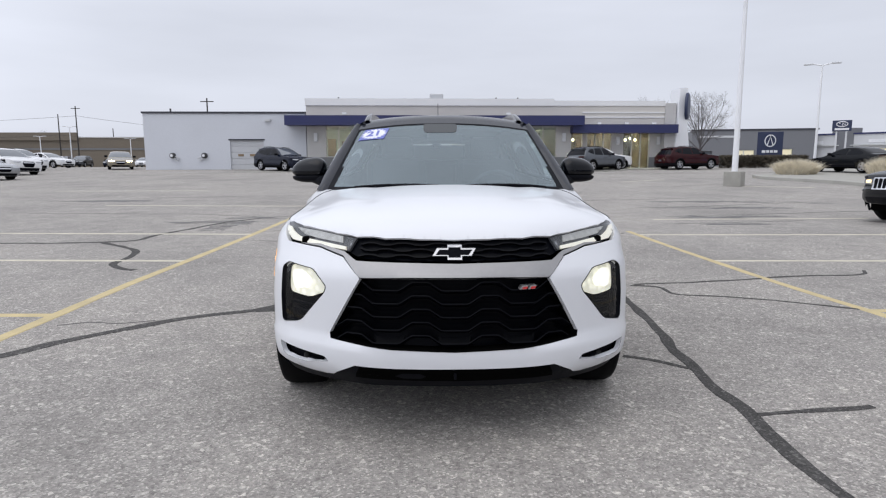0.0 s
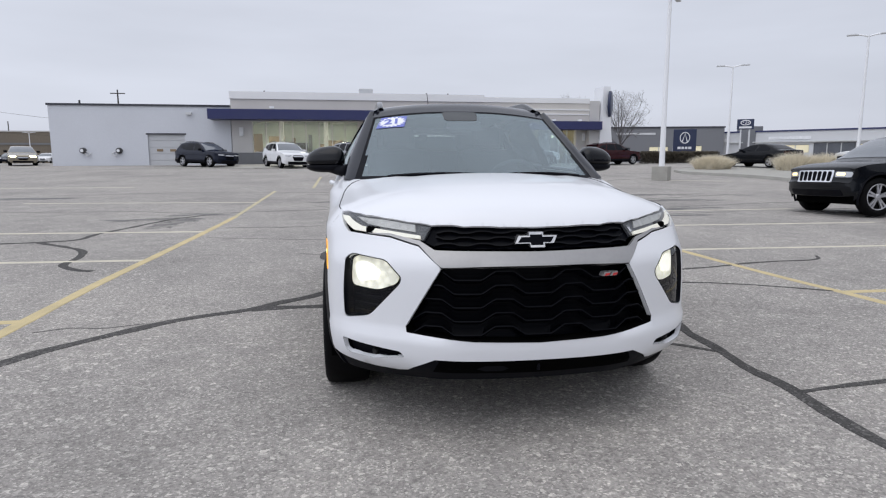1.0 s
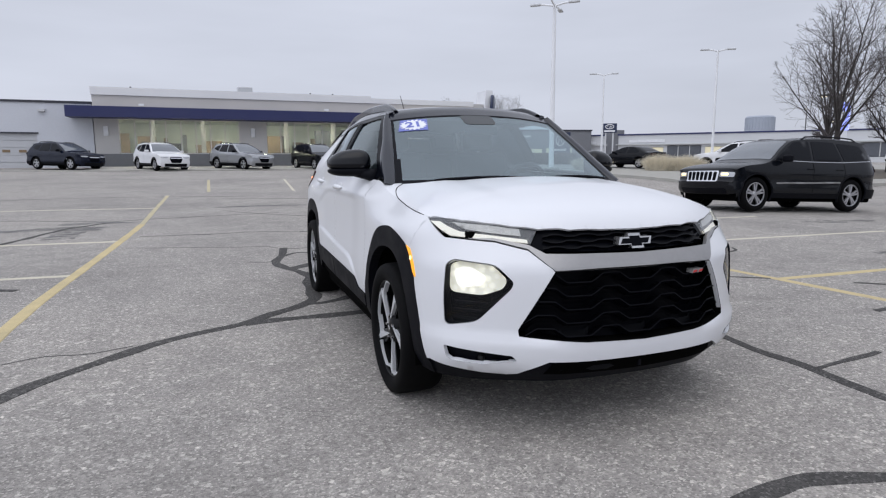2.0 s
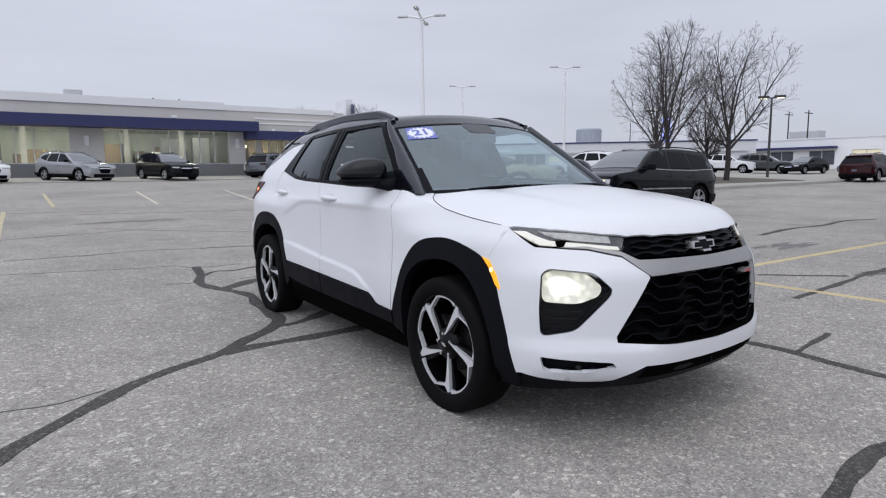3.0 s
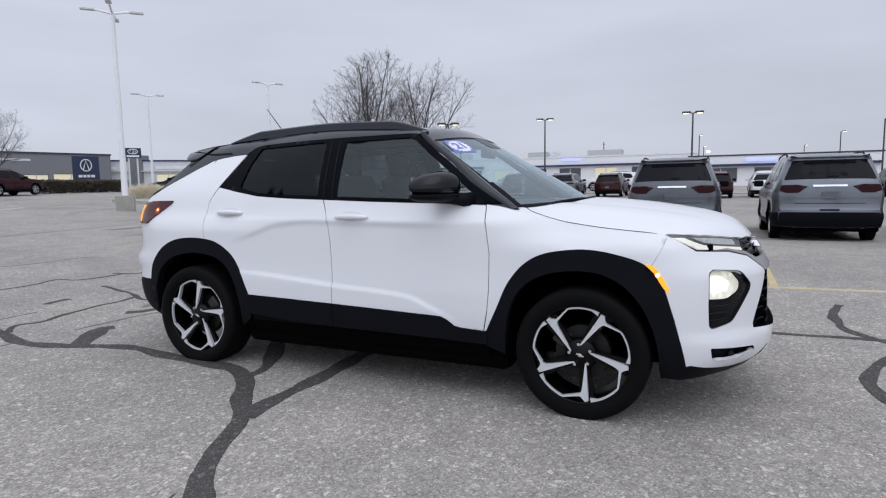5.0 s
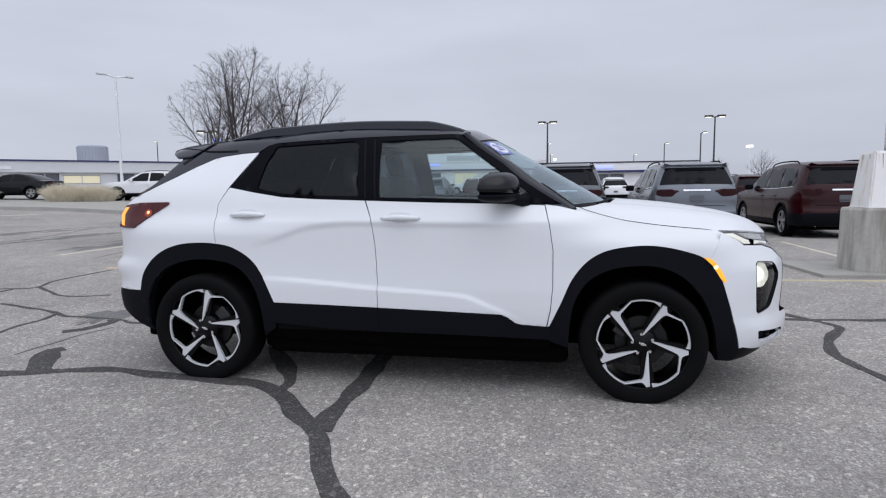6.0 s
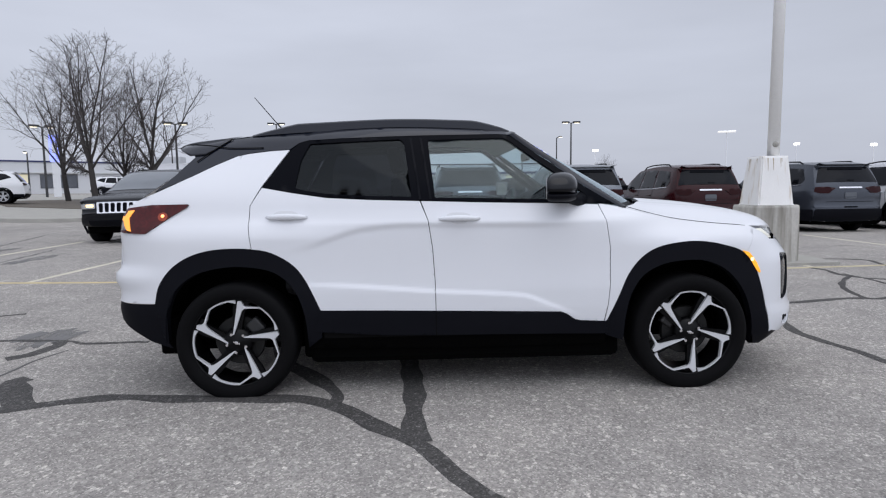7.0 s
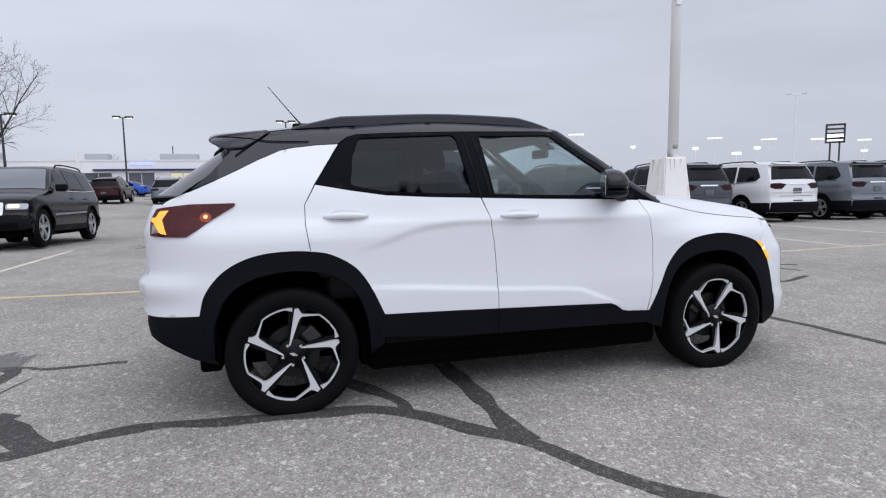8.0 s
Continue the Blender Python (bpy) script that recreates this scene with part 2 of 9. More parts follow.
_v, _c, _r = _n.new("ShaderNodeTexVoronoi"), _n.new("ShaderNodeTexCoord"), _n.new("ShaderNodeMapRange")
_v.inputs["Scale"].default_value = 30.0
_l.new(_c.outputs["Object"], _v.inputs["Vector"])
_l.new(_v.outputs["Distance"], _r.inputs[0])
_r.inputs["From Max"].default_value, _r.inputs["To Min"].default_value, _r.inputs["To Max"].default_value = 0.6, 0.95, 0.35
_l.new(_r.outputs[0], _n["Principled BSDF"].inputs["Emission Strength"])
M["amber"] = glowing("lit_amber_lens", (1.0, 0.42, 0.02), 0.75, (0.8, 0.35, 0.02))
M["marker_bulb"] = glowing("amber_bulb_glow", (1.0, 0.60, 0.10), 1.5)
M["signal"] = glowing("lit_rear_signal", (1.0, 0.40, 0.04), 0.95, (0.8, 0.3, 0.05))
# dim red emission for the halo painted round the bulb
M["bulb_glow"] = glowing("red_bulb_halo", (1.0, 0.16, 0.03), 0.20, (0.10, 0.01, 0.008))
M["bulb"] = glowing("lit_bulb", (1.0, 0.35, 0.1), 3.0, (0.8, 0.3, 0.2))
M["tail"] = surface("dark_red_lens", (0.060, 0.0026, 0.0034), 0.12, var=0.5, scale=14, coat=0.3, spec=0.2)
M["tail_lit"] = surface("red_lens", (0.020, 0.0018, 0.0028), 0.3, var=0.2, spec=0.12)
M["red_mark"] = surface("red_badge", (0.5, 0.03, 0.03), 0.3)
M["sticker_blue"] = surface("blue_sticker", (0.14, 0.17, 0.50), 0.5, var=0.06)
M["sticker_white"] = surface("white_sticker", (0.78, 0.79, 0.84), 0.5, var=0.03)

# ---- the subject's outer surface: an outline in plan, drawn in or out by height ----
def ease(a, b, v):
    k = np.clip((np.asarray(v, float) - a) / (b - a), 0, 1)
    return k * k * (3 - 2 * k)


def spline(xs, ys, v):
    """Monotone cubic through (xs, ys)."""
    xs, ys, v = np.asarray(xs, float), np.asarray(ys, float), np.asarray(v, float)
    h = np.diff(xs)
    d = np.diff(ys) / h
    m = np.zeros(len(xs))
    m[1:-1] = np.where(d[:-1] * d[1:] > 0, 2 * d[:-1] * d[1:] / (d[:-1] + d[1:] + 1e-12), 0)
    m[0], m[-1] = d[0], d[-1]
    i = np.clip(np.searchsorted(xs, v) - 1, 0, len(h) - 1)
    t = (np.clip(v, xs[0], xs[-1]) - xs[i]) / h[i]
    return ((1 + 2 * t) * (1 - t) ** 2) * ys[i] + (t * (1 - t) ** 2) * h[i] * m[i] + (t * t * (3 - 2 * t)) * ys[i + 1] + (t * t * (t - 1)) * h[i] * m[i + 1]


CAR_X = 0.015
PLAN = [(0, -0.898), (0.2, -0.89), (0.39, -0.862), (0.55, -0.79), (0.69, -0.70), (0.785, -0.615), (0.853, -0.52), (0.885, -0.40), (0.899, -0.25), (0.905, 0.0),
        (0.908, 0.6), (0.908, 1.4), (0.908, 2.2), (0.907, 2.7), (0.90, 2.93), (0.885, 3.09), (0.855, 3.225), (0.79, 3.335), (0.65, 3.41), (0.35, 3.455), (0, 3.47)]


def plan_curve():
    p = np.array(PLAN)
    k = np.concatenate([[0], np.cumsum(np.hypot(*np.diff(p, axis=0).T))])
    pad = np.concatenate([[(-p[1][0], p[1][1])], p, [(-p[-2][0], p[-2][1])]])
    out = []
    for i in range(len(p) - 1):
        a, b, c, d = pad[i:i + 4]
        for t in np.linspace(0, 1, 24, endpoint=False):
            out.append(0.5 * (2 * b + (c - a) * t + (2 * a - 5 * b + 4 * c - d) * t * t + (3 * b - a - 3 * c + d) * t ** 3))
    out.append(p[-1])
    out = np.array(out)
    for _ in range(10):
        out[1:-1] = 0.5 * out[1:-1] + 0.25 * (out[:-2] + out[2:])
    s = np.concatenate([[0], np.cumsum(np.hypot(*np.diff(out, axis=0).T))])
    t = np.gradient(out, s, axis=0)
    n = np.stack([t[:, 1], -t[:, 0]], 1)
    n /= np.hypot(*n.T)[:, None]
    n[0], n[-1] = (0, -1), (0, 1)
    return s, out, n


PS, PC, PN = plan_curve()
S_END = PS[-1]


def edge_z(y):
    """Height of the roof's side edge."""
    return spline([0.2, 0.95, 1.2, 1.7, 2.2, 2.5, 2.72, 2.95, 3.2, 3.5], [1.50, 1.545, 1.566, 1.581, 1.563, 1.545, 1.521, 1.493, 1.46, 1.44], y)


def bulge(y, z, s):
    """How far the surface stands outside the plan outline."""
    zz = z - (edge_z(y) - 1.581) * ease(1.15, 1.45, z)
    side = spline([0.15, 0.24, 0.32, 0.42, 0.52, 0.60, 0.68, 0.76, 0.85, 0.95, 1.0, 1.03, 1.08, 1.13, 1.20, 1.35, 1.50, 1.53, 1.555, 1.575, 1.585],
                  [-0.12, -0.05, -0.02, -0.008, 0.0, 0.0, -0.005, -0.010, -0.013, -0.015, -0.018, -0.030, -0.048, -0.062, -0.088, -0.165, -0.258, -0.282, -0.308, -0.345, -0.40], zz)
    front = spline([0.12, 0.2, 0.26, 0.31, 0.36, 0.42, 0.5, 0.65, 0.75, 0.80, 0.87, 0.93, 0.965, 1.0, 1.1],
                   [-0.30, -0.15, -0.06, -0.02, 0.0, 0.006, 0.0, -0.004, -0.012, -0.04, -0.085, -0.115, -0.14, -0.19, -0.40], z)
    rear = spline([0.12, 0.3, 0.42, 0.54, 0.60, 0.645, 0.685, 0.725, 0.765, 0.81, 0.90, 0.96, 1.0, 1.1, 1.2, 1.45, 1.6], [-0.24, -0.08, -0.042, -0.026, -0.040, -0.037, -0.018, -0.017, -0.050, -0.062, -0.060, -0.056, -0.064, -0.098, -0.165, -0.42, -0.6], z)
    wf = 1 - ease(-0.75, -0.25, y)
    wr = ease(2.95, 3.40, y)
    d = side * (1 - wf) * (1 - wr) + front * wf + rear * wr
    # front wings roll over towards the bonnet; the waist draws in to the back
    d = d - 0.085 * ease(0.86, 1.02, z) * (1 - ease(0.05, 0.55, y)) * (1 - wf)
    d = d - 0.035 * ease(0.92, 1.05, z) * ease(1.7, 2.5, y) * (1 - wr)
    # shoulder below the windscreen pillar
    d = d - 0.055 * ease(1.0, 1.11, z) * (1 - ease(0.50, 1.05, y)) * ease(0.05, 0.45, y)
    # ledge over the chin bar
    d = d + 0.013 * (1 - ease(0.450, 0.466, z)) * ease(0.29, 0.33, z) * wf
    # hollow of the doors between the two creases
    ridge = spline([0.5, 1.2, 1.65, 1.9, 2.2, 2.6], [1.0, 1.005, 1.012, 0.99, 0.90, 0.80], y)
    low = spline([0.5, 0.70, 0.82, 1.0, 1.5, 2.07, 2.4], [0.40, 0.47, 0.515, 0.578, 0.611, 0.655, 0.67], y)
    d = d - 0.0125 * ease(0.60, 0.95, y) * (1 - ease(1.95, 2.40, y)) * ease(low - 0.001, low + 0.014, z) * (1 - ease(ridge - 0.038, ridge + 0.003, z))
    return d


def skin(s, z, out=0.0):
    """Point of the outer surface; s runs along the plan from the nose, negative on the driver's far side."""
    sg = np.where(np.asarray(s) < 0, -1.0, 1.0)
    a = np.abs(s)
    x, y = np.interp(a, PS, PC[:, 0]), np.interp(a, PS, PC[:, 1])
    nx, ny = np.interp(a, PS, PN[:, 0]), np.interp(a, PS, PN[:, 1])
    d = bulge(y, np.asarray(z, float), a) + out
    return np.stack(np.broadcast_arrays(sg * np.maximum(x + nx * d, 0), y + ny * d, np.asarray(z, float)), -1)


S_GRID = np.linspace(0, S_END, 1400)


def at_y(y, z):
    """Plan length at which the flank has this y."""
    p = skin(S_GRID, np.full_like(S_GRID, z))
    ok = slice(180, 1290)
    return float(np.interp(y, np.maximum.accumulate(p[ok, 1]), S_GRID[ok]))


def at_x(x, z):
    """Plan length at which the nose has this half width."""
    p = skin(S_GRID, np.full_like(S_GRID, z))
    k = 520
    return math.copysign(float(np.interp(abs(x), np.maximum.accumulate(p[:k, 0]), S_GRID[:k])), x)


HOOD_Y = [-0.86, -0.80, -0.76, -0.70, -0.60, -0.45, -0.2, 0.1, 0.3, 0.5]
HOOD_C = [0.90, 0.945, 0.972, 1.0, 1.03, 1.06, 1.095, 1.118, 1.124, 1.126]
HOOD_LINE = [(-0.375, 0.957), (-0.10, 0.982), (0.12, 1.013), (0.225, 1.033), (0.30, 1.050), (0.36, 1.066)]
SIDE_Y = np.linspace(-0.375, 0.36, 32)
SIDE_Z = spline(*zip(*HOOD_LINE), SIDE_Y)
SIDE_X = np.array([float(skin(at_y(y, z), z)[0]) for y, z in zip(SIDE_Y, SIDE_Z)])
HOOD_EY = [-0.86, -0.80, -0.76, -0.70, -0.60, -0.47] + list(SIDE_Y) + [0.5]
HOOD_E = [0.88, 0.90, 0.91, 0.925, 0.938, 0.951] + list(SIDE_Z) + [1.085]


EDGE_X = [0.0, 0.15, 0.30, 0.43, 0.53, 0.62, 0.70, 0.75, 0.775, 0.79]
EDGE_Z = [0.907, 0.909, 0.911, 0.914, 0.926, 0.938, 0.946, 0.951, 0.955, 0.958]


def edge_line():
    ys = [float(skin(at_x(x, z), z)[1]) for x, z in zip(EDGE_X[:7], EDGE_Z[:7])]
    return ys + [-0.46, -0.40, -0.34]


EDGE_Y = edge_line()


def hood_z(x, y):
    a = np.abs(x)
    z0 = hood_base(x, y)
    ye, ze = spline(EDGE_X, EDGE_Y, a), spline(EDGE_X, EDGE_Z, a)
    drop = np.maximum(hood_base(x, ye) - ze, 0)
    return z0 - drop * np.exp(-np.maximum(y - ye, 0) / 0.06)


def hood_base(x, y):
    c, e = spline(HOOD_Y, HOOD_C, y), spline(HOOD_EY, HOOD_E, y)
    k = np.minimum(np.abs(x) / np.interp(y, SIDE_Y, SIDE_X), 1.05)
    crown = 0.008 * ease(0.40, 0.52, np.abs(x)) * (1 - ease(0.56, 0.72, np.abs(x))) * ease(-0.7, -0.4, y)
    return c - (c - e) * k ** 2.4 + crown


def roof_half(y):
    return float(skin(at_y(y, 1.45), edge_z(y) - 0.008)[0])


def roof_z(x, y, half):
    k = np.minimum(np.abs(x) / half, 1.0)
    return edge_z(y) - 0.008 + 0.042 * (1 - k ** 2.2)


def screen_pt(u, v):
    """Windscreen: u -1..1 across, v 0 at the bonnet to 1 at the roof."""
    half = 0.755 + (0.592 - 0.755) * v
    x = u * half
    z = 1.075 + (1.564 - 1.075) * v - 0.045 * abs(u) ** 2.2 * v - 0.012 * (1 - v) * abs(u) ** 2
    y = 0.10 + (0.955 - 0.10) * v ** 1.04 + (0.27 * (1 - v) + 0.06 * v) * abs(u) ** 2.3
    return np.array((x, y, z))

# ---- building tools ----
from mathutils.geometry import delaunay_2d_cdt


def thing(name, label, category, group="", at=None, kind=""):
    ob = tagged(new(name), label, category, group, kind)
    ob.empty_display_size = 0.1
    if at is not None:
        ob.matrix_basis = at
    return ob


def put_mesh(name, verts, faces, mat, parent=None, label="", smooth=False):
    me = bpy.data.meshes.new(name)
    me.from_pydata([tuple(map(float, v)) for v in verts], [], faces)
    if mat:
        for k in (mat if isinstance(mat, (list, tuple)) else [mat]):
            me.materials.append(k)
    me.validate()
    if smooth:
        for p in me.polygons:
            p.use_smooth = True
    ob = new(name, me)
    if parent is not None:
        ob.parent = parent
    return tagged(ob, label)


def part(name, bm, mat, parent=None, label="", smooth=False, turn_out=True):
    me = bpy.data.meshes.new(name)
    if turn_out:
        bmesh.ops.recalc_face_normals(bm, faces=bm.faces)
    bm.to_mesh(me)
    bm.free()
    me.materials.append(mat)
    if smooth:
        for p in me.polygons:
            p.use_smooth = True
    ob = new(name, me)
    if parent is not None:
        ob.parent = parent
    return tagged(ob, label)


def box(bm, lo, hi, bevel=0.0, m=None):
    """A box between two corners, with bevelled edges."""
    lo, hi = Vector(lo), Vector(hi)
    c, d = (lo + hi) / 2, hi - lo
    mat4 = Matrix.Translation(c) @ Matrix.Diagonal((*d, 1))
    r = bmesh.ops.create_cube(bm, size=1.0, matrix=(m @ mat4) if m else mat4)
    if bevel:
        es = list({e for v in r["verts"] for e in v.link_edges})
        bmesh.ops.bevel(bm, geom=es, offset=bevel, segments=2, affect="EDGES", profile=0.5)
    return bm


def tube(bm, pts, radii, sides=8, cap=True):
    """A tube through points; radii is one number or one for each point."""
    pts = [Vector(p) for p in pts]
    if not hasattr(radii, "__len__"):
        radii = [radii] * len(pts)
    rings, ref = [], None
    for i, p in enumerate(pts):
        d = (pts[min(i + 1, len(pts) - 1)] - pts[max(i - 1, 0)]).normalized()
        if ref is None:
            ref = d.orthogonal().normalized()
        ref = (ref - d * ref.dot(d)).normalized()
        o = d.cross(ref)
        rings.append([bm.verts.new(p + (ref * math.cos(a) + o * math.sin(a)) * radii[i]) for a in (2 * math.pi * k / sides for k in range(sides))])
    for a, b in zip(rings, rings[1:]):
        for k in range(sides):
            bm.faces.new((a[k], a[(k + 1) % sides], b[(k + 1) % sides], b[k]))
    if cap:
        bm.faces.new(rings[0][::-1])
        bm.faces.new(rings[-1])
    return bm


def lathe(bm, prof, sides=32, m=None):
    """Turn a profile of (radius, height) round the local x axis."""
    rings = []
    for r, h in prof:
        ring = []
        for k in range(sides):
            a = 2 * math.pi * k / sides
            v = Vector((h, r * math.cos(a), r * math.sin(a)))
            ring.append(bm.verts.new(m @ v if m else v))
        rings.append(ring)
    for a, b in zip(rings, rings[1:]):
        for k in range(sides):
            bm.faces.new((a[k], a[(k + 1) % sides], b[(k + 1) % sides], b[k]))
    return rings


def inside(pts, poly):
    """Even-odd test of points against a polygon."""
    pts, poly = np.asarray(pts, float), np.asarray(poly, float)
    x, y = pts[:, 0][:, None], pts[:, 1][:, None]
    a, b = poly, np.roll(poly, -1, axis=0)
    cond = (a[:, 1] > y) != (b[:, 1] > y)
    with np.errstate(divide="ignore", invalid="ignore"):
        cross = a[:, 0] + (y - a[:, 1]) / (b[:, 1] - a[:, 1]) * (b[:, 0] - a[:, 0])
    return (np.sum(cond & (x < cross), axis=1) % 2) == 1


def walk_round(poly, step):
    out = []
    poly = [np.asarray(p, float) for p in poly]
    for a, b in zip(poly, poly[1:] + poly[:1]):
        k = max(1, int(math.ceil(np.hypot(*(b - a)) / step)))
        out += [a + (b - a) * i / k for i in range(k)]
    return np.array(out)


def soften(poly, r, sharp=()):
    """Round the corners of a polygon with radius about r."""
    out, n = [], len(poly)
    for i, p in enumerate(poly):
        a, p, b = np.asarray(poly[i - 1], float), np.asarray(p, float), np.asarray(poly[(i + 1) % n], float)
        if i in sharp:
            out.append(p)
            continue
        la, lb = np.hypot(*(a - p)), np.hypot(*(b - p))
        k = min(r, la * 0.45, lb * 0.45)
        p0, p1 = p + (a - p) / la * k, p + (b - p) / lb * k
        for t in (0, 0.25, 0.5, 0.75, 1.0):
            out.append(p0 * (1 - t) ** 2 + 2 * p * t * (1 - t) + p1 * t * t)
    return out


def curve_through(pts, n=6):
    """A smooth open line through points."""
    p = np.asarray(pts, float)
    pad = np.concatenate([[2 * p[0] - p[1]], p, [2 * p[-1] - p[-2]]])
    out = []
    for i in range(len(p) - 1):
        a, b, c, d = pad[i:i + 4]
        for t in np.linspace(0, 1, n, endpoint=False):
            out.append(0.5 * (2 * b + (c - a) * t + (2 * a - 5 * b + 4 * c - d) * t * t + (3 * b - a - 3 * c + d) * t ** 3))
    out.append(p[-1])
    return [tuple(q) for q in out]


def sheet(outline, place, step=0.04, thick=0.006, holes=(), lip=0.0):
    """A curved panel: its outline lies in a flat chart, place() lays chart points on the surface. Returns verts and faces."""
    loops = [walk_round(outline, step)] + [walk_round(h, step) for h in holes]
    pts, edges = [], []
    for lp in loops:
        k = len(pts)
        pts += [tuple(p) for p in lp]
        edges += [(k + i, k + (i + 1) % len(lp)) for i in range(len(lp))]
    rim = np.array(pts)
    lo, hi = rim.min(0), rim.max(0)
    gx, gy = np.meshgrid(np.arange(lo[0] + step / 2, hi[0], step), np.arange(lo[1] + step / 2, hi[1], step))
    gx[1::2] += step / 2
    g = np.stack([gx.ravel(), gy.ravel()], 1)
    keep = inside(g, loops[0])
    for h in loops[1:]:
        keep &= ~inside(g, h)
    g = g[keep]
    if len(g):
        near = np.min(np.hypot(g[:, None, 0] - rim[None, :, 0], g[:, None, 1] - rim[None, :, 1]), axis=1)
        g = g[near > step * 0.45]
    pts += [tuple(p) for p in g]
    vs, es, fs, *_ = delaunay_2d_cdt([Vector(p) for p in pts], edges, [], 0, 1e-6)
    flat = np.array([tuple(v) for v in vs])
    tri = np.array([tuple(f) for f in fs if len(f) == 3])
    cen = flat[tri].mean(1)
    keep = inside(cen, loops[0])
    for h in loops[1:]:
        keep &= ~inside(cen, h)
    tri = tri[keep]
    top = place(flat)
    nrm = np.zeros_like(top)
    fn = np.cross(top[tri[:, 1]] - top[tri[:, 0]], top[tri[:, 2]] - top[tri[:, 0]])
    for k in range(3):
        np.add.at(nrm, tri[:, k], fn)
    nrm /= np.maximum(np.linalg.norm(nrm, axis=1), 1e-12)[:, None]
    return top, tri, nrm


def panel(name, outline, place, mat, parent, label="", step=0.04, thick=0.008, holes=(), outward=(-1, 0, 0), smooth=True):
    """A panel with a folded rim, as an object."""
    top, tri, nrm = sheet(outline, place, step, thick, holes)
    flip = float(np.sum(nrm @ np.asarray(outward, float))) < 0
    if flip:
        tri, nrm = tri[:, ::-1], -nrm
    count = {}
    for f in tri:
        for a, b in ((f[0], f[1]), (f[1], f[2]), (f[2], f[0])):
            count[(a, b)] = count.get((a, b), 0) + 1
    rim = [(a, b) for (a, b) in count if (b, a) not in count]
    verts = [tuple(p) for p in top]
    faces = [tuple(int(i) for i in f) for f in tri]
    n_top, made = len(faces), {}

    def fold(i):
        if i not in made:
            made[i] = len(verts)
            verts.append(tuple(top[i] - nrm[i] * 0.0002))
            verts.append(tuple(top[i] - nrm[i] * thick))
        return made[i]

    for a, b in rim:
        p, q = fold(a), fold(b)
        faces.append((q, p, p + 1, q + 1))
    me = bpy.data.meshes.new(name)
    me.from_pydata([tuple(map(float, v)) for v in verts], [], faces)
    me.materials.append(mat)
    if smooth:
        for p in me.polygons:
            p.use_smooth = p.index < n_top
    ob = new(name, me)
    ob.parent = parent
    return tagged(ob, label)


def ribbon(pts, widths, lift, base):
    """Verts and faces of a flat band along points of the ground."""
    pts = np.asarray(pts, float)
    if not hasattr(widths, "__len__"):
        widths = [widths] * len(pts)
    t = np.gradient(pts, axis=0)
    n = np.stack([-t[:, 1], t[:, 0]], 1)
    n /= np.maximum(np.hypot(*n.T), 1e-9)[:, None]
    verts, faces = [], []
    for p, q, w in zip(pts, n, widths):
        for sgn in (-0.5, -0.42, 0.42, 0.5):
            x, y = p + q * w * sgn
            verts.append((x, y, base(x, y) + (lift if abs(sgn) < 0.45 else -0.002)))
    for i in range(len(pts) - 1):
        for k in range(3):
            a = 4 * i + k
            faces.append((a, a + 4, a + 5, a + 1))
    return verts, faces

# ---- ground: level round the subject, rising gently towards the buildings ----
def sprout(v, w=2.5):
    return w * math.log1p(math.exp(max(min(v / w, 40), -40)))


def ground_z(x, y):
    h = 0.027 * sprout(y - 5) + 0.009 * sprout(x - 16) - 0.004 * sprout(-x - 9)
    h = h - 0.10 * float(ease(9.0, 13.0, x) * (1 - ease(17.0, 26.0, x)) * (1 - ease(13.0, 22.0, y)))
    return h if h < 1.0 else 1.0 + 0.15 * (1 - math.exp(-(h - 1.0) / 0.15))


def build_ground():
    radii = [0, 2, 4, 6, 7] + [7.5 + 0.5 * k for k in range(20)] + [18, 19, 20, 21, 22, 23, 25, 28, 31, 34, 37, 40, 44, 48, 52, 57, 62, 68, 75, 95, 130, 200, 400, 900, 2500]
    n = 192
    verts, faces = [(0, 1.3, ground_z(0, 1.3))], []
    for r in radii[1:]:
        for k in range(n):
            a = 2 * math.pi * k / n
            x, y = r * math.cos(a), 1.3 + r * math.sin(a)
            verts.append((x, y, ground_z(x, y)))
    for k in range(n):
        faces.append((0, 1 + k, 1 + (k + 1) % n))
    for i in range(len(radii) - 2):
        for k in range(n):
            a, b = 1 + i * n + k, 1 + i * n + (k + 1) % n
            faces.append((a, a + n, b + n, b))
    return put_mesh("ground", verts, faces, M["asphalt"], smooth=True)


tagged(build_ground(), "grey worn asphalt of a car park with pale stones", "ground", kind="structure")


def wander(pts, step=0.07, jag=0.02, seed=0):
    """Resample a line and let it stray a little."""
    p = np.array(curve_through(pts, 8))
    d = np.concatenate([[0], np.cumsum(np.hypot(*np.diff(p, axis=0).T))])
    n = max(3, int(d[-1] / step))
    t = np.linspace(0, d[-1], n)
    q = np.stack([np.interp(t, d, p[:, 0]), np.interp(t, d, p[:, 1])], 1)
    off = np.array([(noise.noise(Vector((i * 0.2, seed * 7.1, 0))), noise.noise(Vector((i * 0.2, seed * 3.3, 9)))) for i in range(n)])
    return q + off * jag


